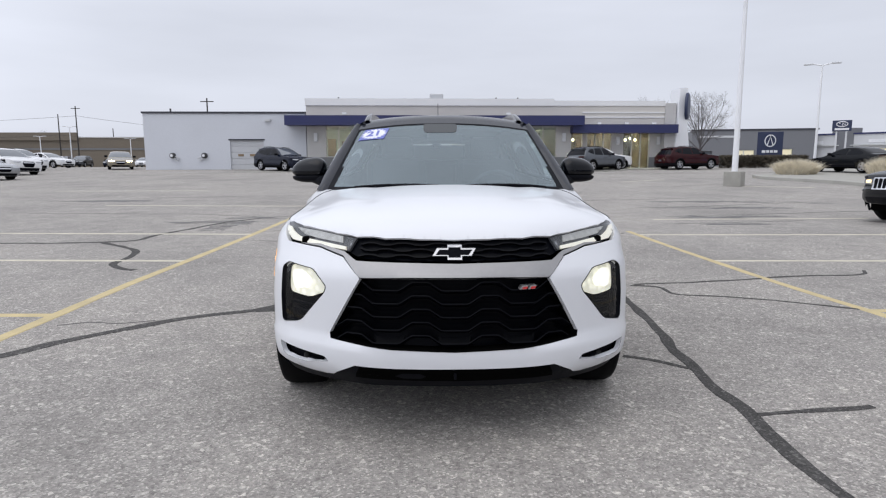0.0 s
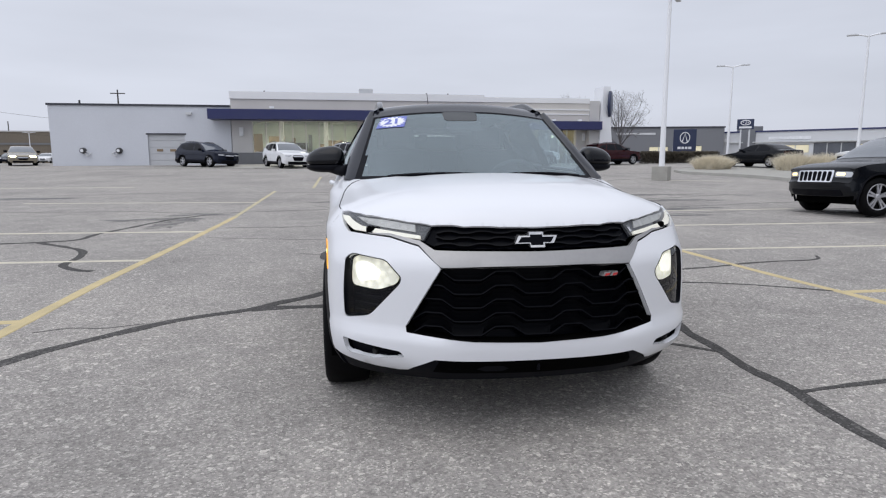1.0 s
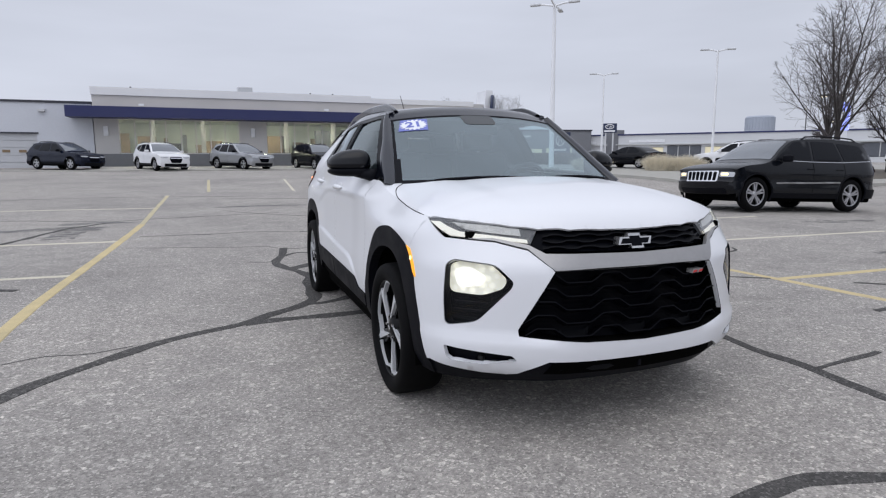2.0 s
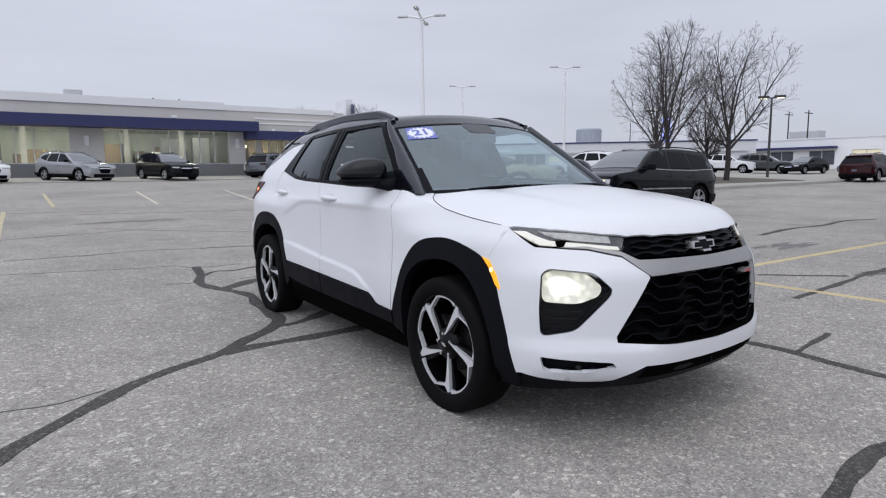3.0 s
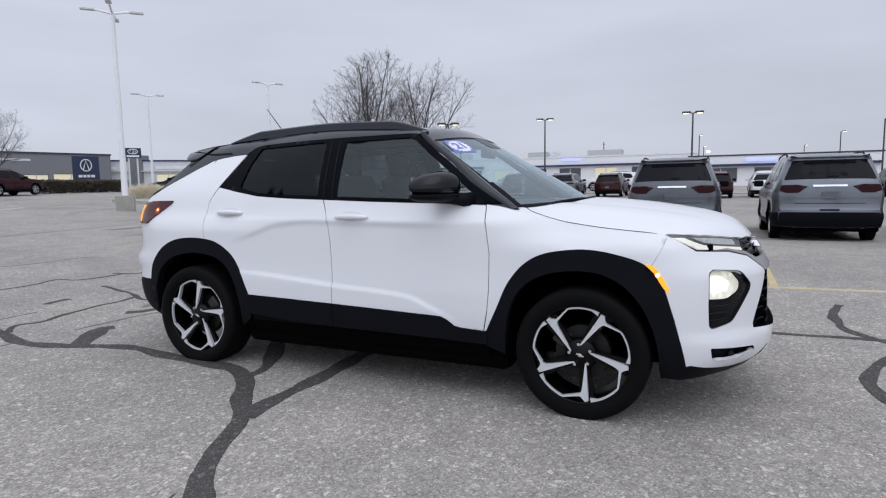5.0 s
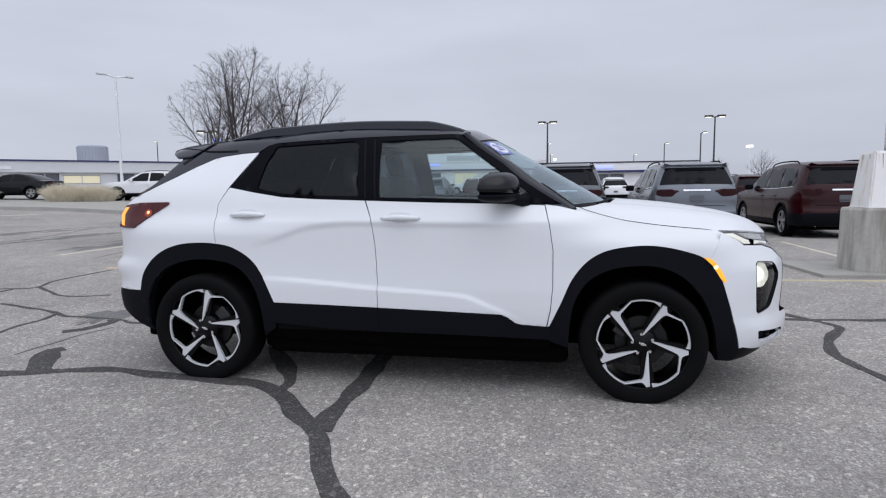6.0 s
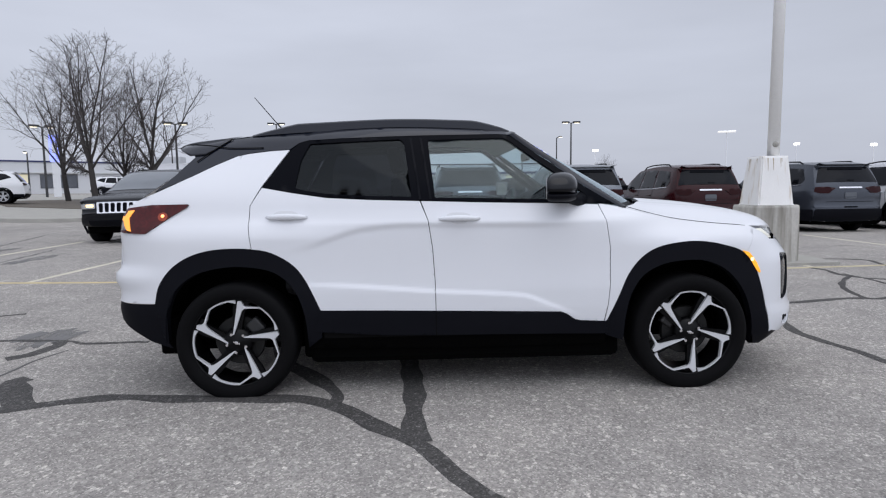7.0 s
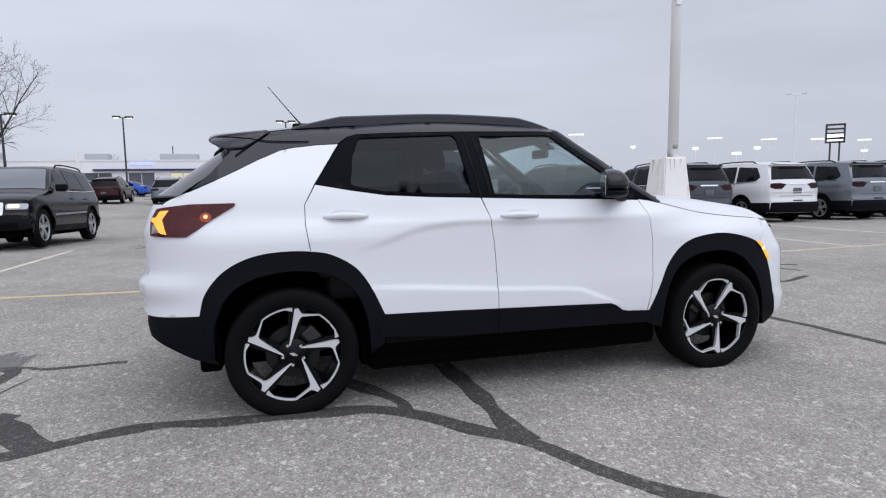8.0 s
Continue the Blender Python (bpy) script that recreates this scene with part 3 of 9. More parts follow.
def mark(name, pts, width, mat, lift, label, category, jag=0.02, seed=0, taper=False, rough_edge=0.25, step=0.07):
    q = wander(pts, step, jag, seed)
    n = len(q)
    w = []
    for i in range(n):
        k = width * (1 + rough_edge * noise.noise(Vector((i * 0.22, seed * 1.7, 3))) * 1.7 + rough_edge * 0.35 * noise.noise(Vector((i * 0.9, seed * 2.7, 5))))
        if taper:
            k *= 0.35 + 0.65 * min(1, 4 * min(i + 0.4, n - 0.6 - i) / n)
        w.append(max(k, 0.01))
    v, f = ribbon(q, w, lift, ground_z)
    return tagged(put_mesh(name, v, f, mat), label, category, kind="structure")


COUNT = itertools.count(1)


def seal(width, *pts):
    """Black sealant poured along a crack."""
    mark("crack_seal", pts, width, M["seal"], 0.004, "black sealant over a wandering crack in asphalt", "crack seal", 0.022, next(COUNT), taper=False, rough_edge=0.30, step=0.06)


def crack(width, *pts):
    """A thin open crack."""
    mark("asphalt_crack", pts, width * 0.6, M["crack"], 0.003, "thin open crack in grey asphalt", "crack", 0.05, 50 + next(COUNT), taper=True, rough_edge=0.4)


# beside and under the crossover
seal(0.085, (1.70, 2.1), (1.69, 1.83), (1.64, 1.16), (1.55, 0.51), (1.51, 0.07), (1.48, -0.33), (1.48, -0.62), (1.45, -0.91), (1.43, -1.13), (1.46, -1.45), (1.5, -1.9), (1.54, -2.31), (1.65, -2.69), (1.67, -3.08))
seal(0.05, (1.50, -0.60), (1.71, -0.57), (2.16, -0.51))
seal(0.045, (1.15, 0.32), (1.33, 0.22), (1.51, 0.05))
seal(0.04, (1.95, 2.52), (2.2, 2.42), (2.26, 2.10), (2.74, 1.97), (3.29, 1.67), (3.63, 1.46))
seal(0.045, (2.0, 2.55), (2.24, 2.60), (3.14, 2.75), (3.87, 2.95), (4.68, 3.02), (4.92, 3.26))
seal(0.115, (-4.2, -0.6), (-3.4, 0.0), (-2.87, 0.43), (-2.68, 0.71), (-2.44, 0.99), (-2.16, 1.27), (-1.90, 1.45), (-1.58, 1.60), (-1.30, 1.85), (-1.08, 2.02), (-0.93, 2.30), (-0.92, 2.65), (-0.88, 3.0), (-0.84, 3.3), (-0.94, 3.68), (-1.02, 3.88), (-1.10, 4.13), (-1.09, 4.38), (-1.02, 4.59), (-0.94, 4.97), (-0.90, 5.39))
seal(0.13, (-1.56, 1.60), (-1.25, 1.63), (-0.85, 1.63), (-0.33, 1.66), (0.3, 1.75), (0.9, 1.82), (1.7, 1.83))
seal(0.11, (-1.01, 2.06), (-0.86, 2.06), (-0.55, 2.25), (-0.2, 2.5), (0.4, 2.7))
# behind the crossover
seal(0.17, (-0.98, 3.78), (-0.72, 4.0), (-0.55, 4.11), (-0.46, 4.07))
seal(0.055, (0.88, 6.09), (0.77, 5.64), (0.66, 5.27), (0.51, 4.97), (0.5, 4.75), (0.47, 4.34), (0.39, 4.16), (0.42, 3.7))
seal(0.13, (-0.02, 4.5), (0.1, 4.4), (0.37, 4.35), (0.47, 4.42))
seal(0.05, (-0.96, 4.69), (-0.77, 4.92), (-0.58, 4.86), (-0.3, 4.96), (0.06, 5.05), (0.32, 5.05), (0.6, 5.12))
seal(0.09, (-0.09, 5.62), (0.05, 5.66), (0.2, 5.66))
seal(0.045, (1.6, 6.88), (1.76, 6.57), (2.28, 6.75), (2.78, 6.78), (3.29, 6.77))
seal(0.045, (1.84, 6.58), (1.44, 5.95), (1.4, 5.63), (1.53, 5.34))
seal(0.045, (-0.48, 7.06), (-0.19, 7.03), (0.21, 6.92), (0.57, 6.93), (0.94, 7.05), (1.06, 6.77), (1.6, 6.7))
crack(0.04, (-0.69, 4.29), (-0.41, 4.29), (-0.16, 4.26), (0.2, 4.21))
crack(0.035, (-1.07, 5.57), (-0.87, 5.34), (-0.63, 5.3), (-0.36, 5.28))
crack(0.035, (-1.41, 4.4), (-1.23, 4.34), (-1.11, 4.34))
crack(0.04, (0.36, 9.19), (0.69, 8.89), (1.11, 8.93), (1.66, 8.81), (2.26, 8.84), (2.71, 8.72))
crack(0.035, (-2.05, 7.15), (-1.21, 7.3), (-0.48, 7.06))
crack(0.035, (-2.9, 6.1), (-1.64, 5.74), (-1.07, 5.57))
crack(0.04, (-1.63, 11.15), (-0.6, 10.0), (0.36, 9.19))
# stalls by the service wing
seal(0.09, (-8.5, 5.85), (-6.67, 5.88), (-5.89, 5.86), (-5.16, 5.94), (-4.72, 6.15), (-4.70, 6.72), (-4.52, 7.34), (-4.15, 8.66), (-3.67, 9.37))
seal(0.10, (-5.16, 5.94), (-4.61, 5.45), (-4.22, 5.06), (-4.02, 4.43), (-3.98, 4.0), (-3.72, 3.66), (-3.50, 3.56))
crack(0.06, (-9.4, 10.7), (-6.31, 10.38), (-5.34, 10.31), (-3.71, 9.68), (-3.12, 9.82), (-0.5, 10.4))
crack(0.05, (-2.88, 7.3), (-2.3, 7.26), (-1.81, 7.28))
crack(0.016, (-2.95, 1.15), (-2.75, 1.28), (-2.5, 1.22), (-2.25, 1.3))
# stalls by the grey vehicles
seal(0.07, (3.2, 0.2), (4.2, 0.25), (5.14, 0.33))
seal(0.13, (5.14, 0.33), (6.89, 0.28), (8.27, 0.16), (10.5, 0.1))
seal(0.06, (4.14, 1.03), (4.5, 0.71), (4.85, 0.4))
seal(0.12, (8.07, 3.04), (9.8, 3.32), (11.43, 3.5), (13.35, 3.82), (14.63, 3.58))
seal(0.085, (2.88, -1.71), (2.31, -1.58), (1.70, -1.61), (1.25, -1.86), (0.9, -1.68), (0.44, -1.48), (0.1, -1.47), (-0.3, -1.53), (-0.85, -1.57), (-1.5, -1.7))
seal(0.07, (4.91, -4.69), (4.81, -5.19), (4.6, -5.42), (4.18, -5.26), (3.62, -5.09))
seal(0.07, (3.95, -4.01), (3.69, -4.06), (3.24, -3.98), (2.9, -4.11), (2.73, -4.5))
seal(0.07, (3.08, -3.94), (2.74, -3.61), (2.26, -3.28), (1.89, -3.14), (1.65, -3.08), (1.68, -3.31), (1.87, -3.73))
seal(0.05, (3.33, -4.05), (2.81, -4.04), (2.49, -3.99), (2.25, -4.07))
crack(0.04, (6.8, -6.03), (6.74, -6.79))
# out towards the showroom
crack(0.06, (4.5, 8.1), (6.5, 8.4), (7.6, 8.6))
crack(0.07, (6.6, 9.7), (9.5, 10.4), (12.4, 11.6))
crack(0.06, (5.2, 11.5), (8.4, 12.3), (12.0, 14.0))
crack(0.05, (-2.0, 14.5), (3.0, 13.6), (7.5, 14.4))
crack(0.06, (-9.0, 15.0), (-5.0, 15.8), (-1.0, 15.2))
crack(0.07, (9.5, 20.0), (11.0, 21.2), (13.0, 22.0))


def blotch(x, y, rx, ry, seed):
    """A damp, uneven stain or a patch of painted shade lying on the ground."""
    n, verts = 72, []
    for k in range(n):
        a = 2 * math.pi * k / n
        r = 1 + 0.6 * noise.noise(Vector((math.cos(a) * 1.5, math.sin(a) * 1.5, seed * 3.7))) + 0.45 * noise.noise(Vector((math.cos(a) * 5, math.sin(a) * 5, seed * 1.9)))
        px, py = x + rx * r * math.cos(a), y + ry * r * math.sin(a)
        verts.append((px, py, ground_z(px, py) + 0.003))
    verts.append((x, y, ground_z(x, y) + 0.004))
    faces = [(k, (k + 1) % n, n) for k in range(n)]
    tagged(put_mesh("damp_shade_patch", verts, faces, M["damp_shade"]), "dark damp stain or painted vehicle shade on the grey asphalt", "stain", kind="structure")


# the patches under the wagon and the parked row are painted shade
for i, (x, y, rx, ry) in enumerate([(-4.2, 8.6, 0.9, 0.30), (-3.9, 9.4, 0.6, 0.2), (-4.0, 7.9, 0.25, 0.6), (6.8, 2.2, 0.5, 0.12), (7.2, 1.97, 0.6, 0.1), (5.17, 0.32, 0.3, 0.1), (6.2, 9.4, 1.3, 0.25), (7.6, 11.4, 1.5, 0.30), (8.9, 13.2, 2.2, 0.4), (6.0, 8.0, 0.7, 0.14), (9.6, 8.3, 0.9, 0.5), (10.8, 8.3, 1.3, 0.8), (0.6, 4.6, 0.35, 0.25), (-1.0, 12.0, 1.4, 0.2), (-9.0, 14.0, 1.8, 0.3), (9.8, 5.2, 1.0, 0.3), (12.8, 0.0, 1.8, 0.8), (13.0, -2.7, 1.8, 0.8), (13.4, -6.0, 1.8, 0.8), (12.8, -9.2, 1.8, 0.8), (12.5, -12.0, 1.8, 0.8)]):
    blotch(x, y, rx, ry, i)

def stall_line(width, mat, *pts):
    """A painted stall line, worn at its edges."""
    mark("painted_line", pts, width, M[mat], 0.0045, "worn yellow painted parking line", "parking line", 0.006, 80 + next(COUNT), rough_edge=0.10, step=0.12)


stall_line(0.115, "yellow", (-3.12, -6.0), (-3.15, 0.8), (-3.18, 3.0), (-3.1, 6.0), (-3.02, 9.0))
stall_line(0.1, "mid_yellow", (-3.02, 9.0), (-3.06, 12.0), (-3.09, 16.0))
stall_line(0.1, "yellow", (-8.4, 1.62), (-3.21, 1.49))
stall_line(0.1, "pale_yellow", (-8.4, 4.45), (-3.2, 4.18))
stall_line(0.1, "pale_yellow", (-8.4, 7.15), (-3.12, 6.82))
stall_line(0.09, "pale_yellow", (-8.6, 12.6), (-3.1, 12.2))
stall_line(0.1, "yellow", (3.44, 7.0), (3.47, 4.9), (3.53, 2.5), (3.62, 1.2), (3.72, -0.7), (3.8, -1.6))
stall_line(0.1, "mid_yellow", (3.8, -1.6), (3.88, -2.8), (4.0, -4.5), (4.18, -7.0), (4.3, -10.0), (4.5, -14.0))
stall_line(0.09, "pale_yellow", (3.47, 6.55), (8.8, 6.4))
stall_line(0.09, "pale_yellow", (3.53, 3.98), (8.8, 3.8))
stall_line(0.1, "yellow", (3.62, 1.43), (9.6, 1.3))
stall_line(0.1, "yellow", (3.78, -1.24), (11.2, -1.28))
stall_line(0.09, "pale_yellow", (3.95, -4.1), (9.4, -4.2))
stall_line(0.09, "pale_yellow", (4.2, -7.4), (9.3, -7.5))
stall_line(0.09, "pale_yellow", (4.35, -10.5), (9.2, -10.5))
stall_line(0.09, "pale_yellow", (4.6, 8.9), (9.2, 8.95))
stall_line(0.1, "pale_yellow", (13.5, -1.3), (17.0, -1.3))
stall_line(0.11, "mid_yellow", (-2.0, 17.2), (-2.1, 24.6))
stall_line(0.1, "pale_yellow", (0.6, 17.0), (1.05, 24.6))
stall_line(0.14, "pale_yellow", (8.6, 23.6), (11.4, 25.6))
stall_line(0.14, "pale_yellow", (12.0, 20.5), (15.0, 19.6))
stall_line(0.09, "pale_yellow", (3.5, 17.0), (4.3, 23.6))
stall_line(0.1, "pale_yellow", (-13.5, 18.5), (-8.0, 18.4))

# ---- the white crossover in the middle of the lot ----
def body_chart(out=0.0, side=1.0):
    def place(flat):
        return skin(flat[:, 0] * side, flat[:, 1], out)
    return place


def flank(pts):
    return [(at_y(y, z), z) for y, z in pts]


def nose(pts):
    return [(at_x(x, z), z) for x, z in pts]


ARCH_F_OUT = [(0.500, 0.425), (0.440, 0.557), (0.381, 0.690), (0.300, 0.790), (0.205, 0.846), (0.084, 0.872), (-0.041, 0.878), (-0.180, 0.856), (-0.312, 0.808), (-0.390, 0.705), (-0.440, 0.549), (-0.495, 0.325)]
ARCH_F_IN = [(0.400, 0.30), (0.390, 0.45), (0.362, 0.575), (0.290, 0.684), (0.162, 0.750), (0.0, 0.769), (-0.115, 0.752), (-0.222, 0.692), (-0.312, 0.578), (-0.368, 0.42), (-0.385, 0.25)]
ARCH_R_OUT = [(2.150, 0.519), (2.219, 0.668), (2.296, 0.776), (2.417, 0.850), (2.537, 0.874), (2.664, 0.878), (2.789, 0.864), (2.900, 0.825), (2.990, 0.760), (3.055, 0.668), (3.080, 0.572)]
ARCH_R_IN = [(2.225, 0.30), (2.242, 0.493), (2.297, 0.640), (2.405, 0.738), (2.558, 0.772), (2.70, 0.770), (2.848, 0.732), (2.958, 0.646), (3.014, 0.518), (3.032, 0.34)]
DOOR_F = [(0.535, 1.099), (0.506, 0.990), (0.485, 0.845), (0.485, 0.648), (0.497, 0.516), (0.516, 0.418)]
DOOR_B = [(1.576, 1.131), (1.534, 1.021), (1.510, 0.861), (1.498, 0.665), (1.496, 0.504)]
DOOR_R = [(2.485, 1.218), (2.545, 1.112), (2.547, 1.005), (2.528, 0.876)]
BELT = [(0.535, 1.099), (0.806, 1.110), (1.235, 1.121), (1.576, 1.133), (1.877, 1.143), (2.116, 1.157), (2.305, 1.186), (2.485, 1.218)]
GAP = 0.002


def shift(pts, dy=0.0, dz=0.0):
    return [(y + dy, z + dz) for y, z in pts]


def build_wheel(name, parent, y, side, turn):
    """Tyre, rim with five bright spokes, brake disc. side -1 is the flank at negative x."""
    w = new(name)
    w.parent = parent
    w.matrix_basis = pose(side * 0.798, y - (0.006 if y > 1 else 0.0), 0.338)
    fl = Matrix.Diagonal((float(side), 1, 1, 1))
    bm = bmesh.new()
    prof = [(0.252, -0.10), (0.270, -0.112), (0.30, -0.114), (0.329, -0.106), (0.339, -0.085), (0.3425, -0.03), (0.3425, 0.035), (0.3405, 0.084), (0.332, 0.105), (0.312, 0.114), (0.286, 0.116), (0.264, 0.107), (0.253, 0.095), (0.248, 0.084)]
    lathe(bm, prof, 64, fl)
    part("tyre", bm, M["tyre"], w, smooth=True)
    bm = bmesh.new()
    lathe(bm, [(0.254, 0.094), (0.249, 0.096), (0.2465, 0.084), (0.236, 0.03), (0.225, -0.08), (0.25, -0.10)], 64, fl)
    part("rim_barrel", bm, M["rim_black"], w, smooth=True)
    bm = bmesh.new()
    lathe(bm, [(0.0, 0.028), (0.052, 0.028), (0.06, 0.02), (0.14, 0.018), (0.145, 0.006), (0.145, -0.012), (0.0, -0.012)], 40, fl)
    part("brake_disc", bm, M["disc"], w, "grey steel brake disc")
    bm = bmesh.new()
    box(bm, (-0.01, -0.045, 0.085), (0.045, 0.045, 0.165), 0.012, fl @ pose(0, 0, 0, -55 if y < 1 else 50))
    part("caliper", bm, M["dark_part"], w)

    def flat(a, r, q, d):
        ca, sa = math.cos(radians(a)), math.sin(radians(a))
        return Vector((side * d, -(r * ca - q * sa), r * sa + q * ca))

    def prism(bm, poly, a, d0, d1):
        """poly of (radius, across, depth offset)."""
        top = [bm.verts.new(flat(a, r, q, d1 + o)) for r, q, o in poly]
        low = [bm.verts.new(flat(a, r, q, d0)) for r, q, o in poly]
        bm.faces.new(top)
        bm.faces.new(low[::-1])
        for i in range(len(poly)):
            bm.faces.new((top[i], low[i], low[(i + 1) % len(poly)], top[(i + 1) % len(poly)]))

    R = 0.2475
    for k in range(5):
        a = turn + 72 * k
        blade = [(0.19, -0.075), (0.45, -0.012), (0.68, 0.045), (0.765, 0.075), (0.808, 0.117), (0.832, 0.30), (0.846, 0.473), (0.877, 0.480), (0.868, 0.30), (0.862, 0.15), (0.875, 0.105), (0.93, 0.062), (0.985, 0.034), (0.97, -0.045), (0.60, -0.07), (0.17, -0.105)]
        bm = bmesh.new()
        prism(bm, [(R * r, -R * q, 0.004 * r) for r, q in blade], a, 0.066, 0.086)
        part("spoke", bm, M["machined"], w, "bright machined spoke")
        bm = bmesh.new()
        prism(bm, [(0.05, 0.030, -0.010), (0.19, 0.040, -0.012), (0.236, 0.036, -0.010), (0.240, 0.0, -0.010), (0.236, -0.052, -0.012), (0.19, -0.030, -0.010), (0.05, -0.014, -0.010)], a, 0.045, 0.082)
        part("spoke_back", bm, M["rim_black"], w)
        # bright edge that runs on from one blade's foot to the next
        bm = bmesh.new()
        n = 12
        outer, inner = [], []
        for i in range(n + 1):
            b = a - (29.0 + 37.5 * i / n)
            r_in = R * (0.963 - 0.05 * max(0, i - 9) / 3)
            outer.append((bm.verts.new(flat(b, R, 0, 0.090)), bm.verts.new(flat(b, R, 0, 0.078))))
            inner.append((bm.verts.new(flat(b, r_in, 0, 0.090)), bm.verts.new(flat(b, r_in, 0, 0.076))))
        for i in range(n):
            bm.faces.new((outer[i][0], outer[i + 1][0], inner[i + 1][0], inner[i][0]))
            bm.faces.new((inner[i][0], inner[i + 1][0], inner[i + 1][1], inner[i][1]))
        for i in (0, n):
            bm.faces.new((outer[i][0], inner[i][0], inner[i][1], outer[i][1]))
        part("rim_edge", bm, M["machined"], w, "bright machined rim edge")
        bm = bmesh.new()
        tube(bm, [flat(a + 36, 0.056, 0, 0.07), flat(a + 36, 0.056, 0, 0.094)], 0.0085, 6)
        part("wheel_nut", bm, M["chrome"], w)
    bm = bmesh.new()
    lathe(bm, [(0.0, 0.092), (0.024, 0.091), (0.032, 0.086), (0.075, 0.080), (0.085, 0.05)], 32, fl)
    part("hub", bm, M["rim_black"], w, smooth=True)
    bm = bmesh.new()
    box(bm, (0.0915, -0.020, -0.004), (0.0945, 0.020, 0.004), 0.001, fl @ pose(0, 0, 0, 20))
    box(bm, (0.0915, -0.008, -0.008), (0.0942, 0.008, 0.008), 0.001, fl @ pose(0, 0, 0, 20))
    part("cap_badge", bm, M["chrome"], w)
    return w


def build_subject():
    car = thing("crossover_car", "white compact crossover with black roof, lit headlamps and price-year sticker", "car", at=pose(CAR_X, 0, 0))
    W, P, G = M["white_paint"], M["plastic"], M["gloss_black"]

    # inner shell, dark, that shows in the panel gaps and closes the body
    for sd in (-1, 1):
        out = flank([(-0.30, 0.95)] + [(0.10, 0.995), (0.28, 1.03), (0.40, 1.055), (0.56, 1.09), (1.576, 1.122), (2.305, 1.175), (3.0, 1.16), (3.2, 1.0), (3.2, 0.62), (3.09, 0.58)] + shift(ARCH_R_OUT[::-1], 0, 0.004) + [(2.14, 0.35), (0.51, 0.35)] + shift(ARCH_F_OUT, 0, 0.004))
        panel("inner_shell", out, body_chart(-0.016, sd), M["seam"], car, step=0.08, outward=(sd, 0, 0))

    # front bumper skin, one piece round the nose
    half_top = nose([(0.545, 0.474), (0.548, 0.50), (0.408, 0.745), (0.415, 0.757), (0.488, 0.828), (0.60, 0.858), (0.775, 0.873)]) + flank([(-0.40, 0.9458)])
    half_arch = flank([(-0.3318, 0.8012)] + shift(ARCH_F_OUT[9:], -0.004))
    half_low = nose([(0.846, 0.330), (0.80, 0.315), (0.727, 0.304), (0.665, 0.297), (0.575, 0.295), (0.538, 0.302), (0.520, 0.322), (0.435, 0.368), (0.25, 0.364)])
    ring = half_top + half_arch + half_low + [(-s, z) for s, z in (half_low[::-1] + half_arch[::-1] + half_top[::-1])] + nose([(-0.28, 0.449), (0.0, 0.440), (0.28, 0.449)])
    fog = soften(nose([(0.790, 0.770), (0.760, 0.788), (0.620, 0.772), (0.562, 0.702), (0.570, 0.674), (0.695, 0.527), (0.803, 0.500), (0.806, 0.62)]), 0.03)
    slot = soften(nose([(0.812, 0.414), (0.63, 0.396), (0.575, 0.391), (0.556, 0.368), (0.606, 0.362), (0.670, 0.346), (0.779, 0.348), (0.799, 0.360)]), 0.010)
    flip = lambda pts: [(-s, z) for s, z in pts][::-1]
    panel("front_bumper", ring, body_chart(), W, car, "white bumper skin with chin bar", step=0.028, thick=0.02, holes=(fog, slot, flip(fog), flip(slot)), outward=(0, -1, 0))

    # lower grille: recessed black back, frame and honeycomb bars
    g_half = nose([(0.545, 0.474), (0.548, 0.50), (0.408, 0.745), (0.395, 0.752)])
    g_ring = g_half + flip(nose([(0.545, 0.474), (0.548, 0.50), (0.408, 0.745), (0.395, 0.752)])) + nose([(-0.28, 0.449), (0.0, 0.440), (0.28, 0.449)])
    grille = panel("lower_grille", g_ring, body_chart(-0.085), M["gloss_black"], car, "black honeycomb grille", step=0.05, outward=(0, -1, 0))
    wall = [(s, z) for s, z in walk_round(g_ring, 0.05)]
    verts, faces = [], []
    for s, z in wall:
        verts += [skin(s, z, 0.002), skin(s, z, -0.085)]
    for i in range(len(wall)):
        a, b = 2 * i, 2 * ((i + 1) % len(wall))
        faces.append((a, b, b + 1, a + 1))
    # recess walls in near-black, for the shade inside the grille
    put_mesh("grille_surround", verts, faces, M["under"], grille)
    g_poly = np.array(g_ring)
    cell = 0.30
    for row in range(6):
        z0 = 0.775 - 0.0575 * row
        pts = []
        for s in np.arange(-0.66, 0.661, 0.0125):
            ph = (s / cell) % 1.0
            zig = np.interp(ph, [0, 0.19, 0.375, 0.625, 0.81, 1.0], [-0.018, -0.018, 0.018, 0.018, -0.018, -0.018])
            pts.append((s, z0 + zig))
        ok = inside(np.array(pts), g_poly)
        run = [p for p, k in zip(pts, ok) if k]
        if len(run) < 4:
            continue
        verts, faces = [], []
        for s, z in run:
            for o, dz in ((-0.014, 0.002), (-0.012, -0.003), (-0.05, -0.022), (-0.078, -0.020), (-0.078, 0.010)):
                verts.append(skin(s, z + dz, o))
        for i in range(len(run) - 1):
            for k in range(4):
                a = 5 * i + k
                faces.append((a, a + 1, a + 6, a + 5))
        put_mesh("grille_bar", verts, faces, M["bar_black"], grille)

    # upper grille and the satin bar under it
    u_half = nose([(0.475, 0.842), (0.452, 0.908), (0.25, 0.905)])
    u_ring = nose([(0.0, 0.902)]) + flip(u_half)[::1] + nose([(-0.425, 0.822), (0.0, 0.814), (0.425, 0.822)]) + u_half
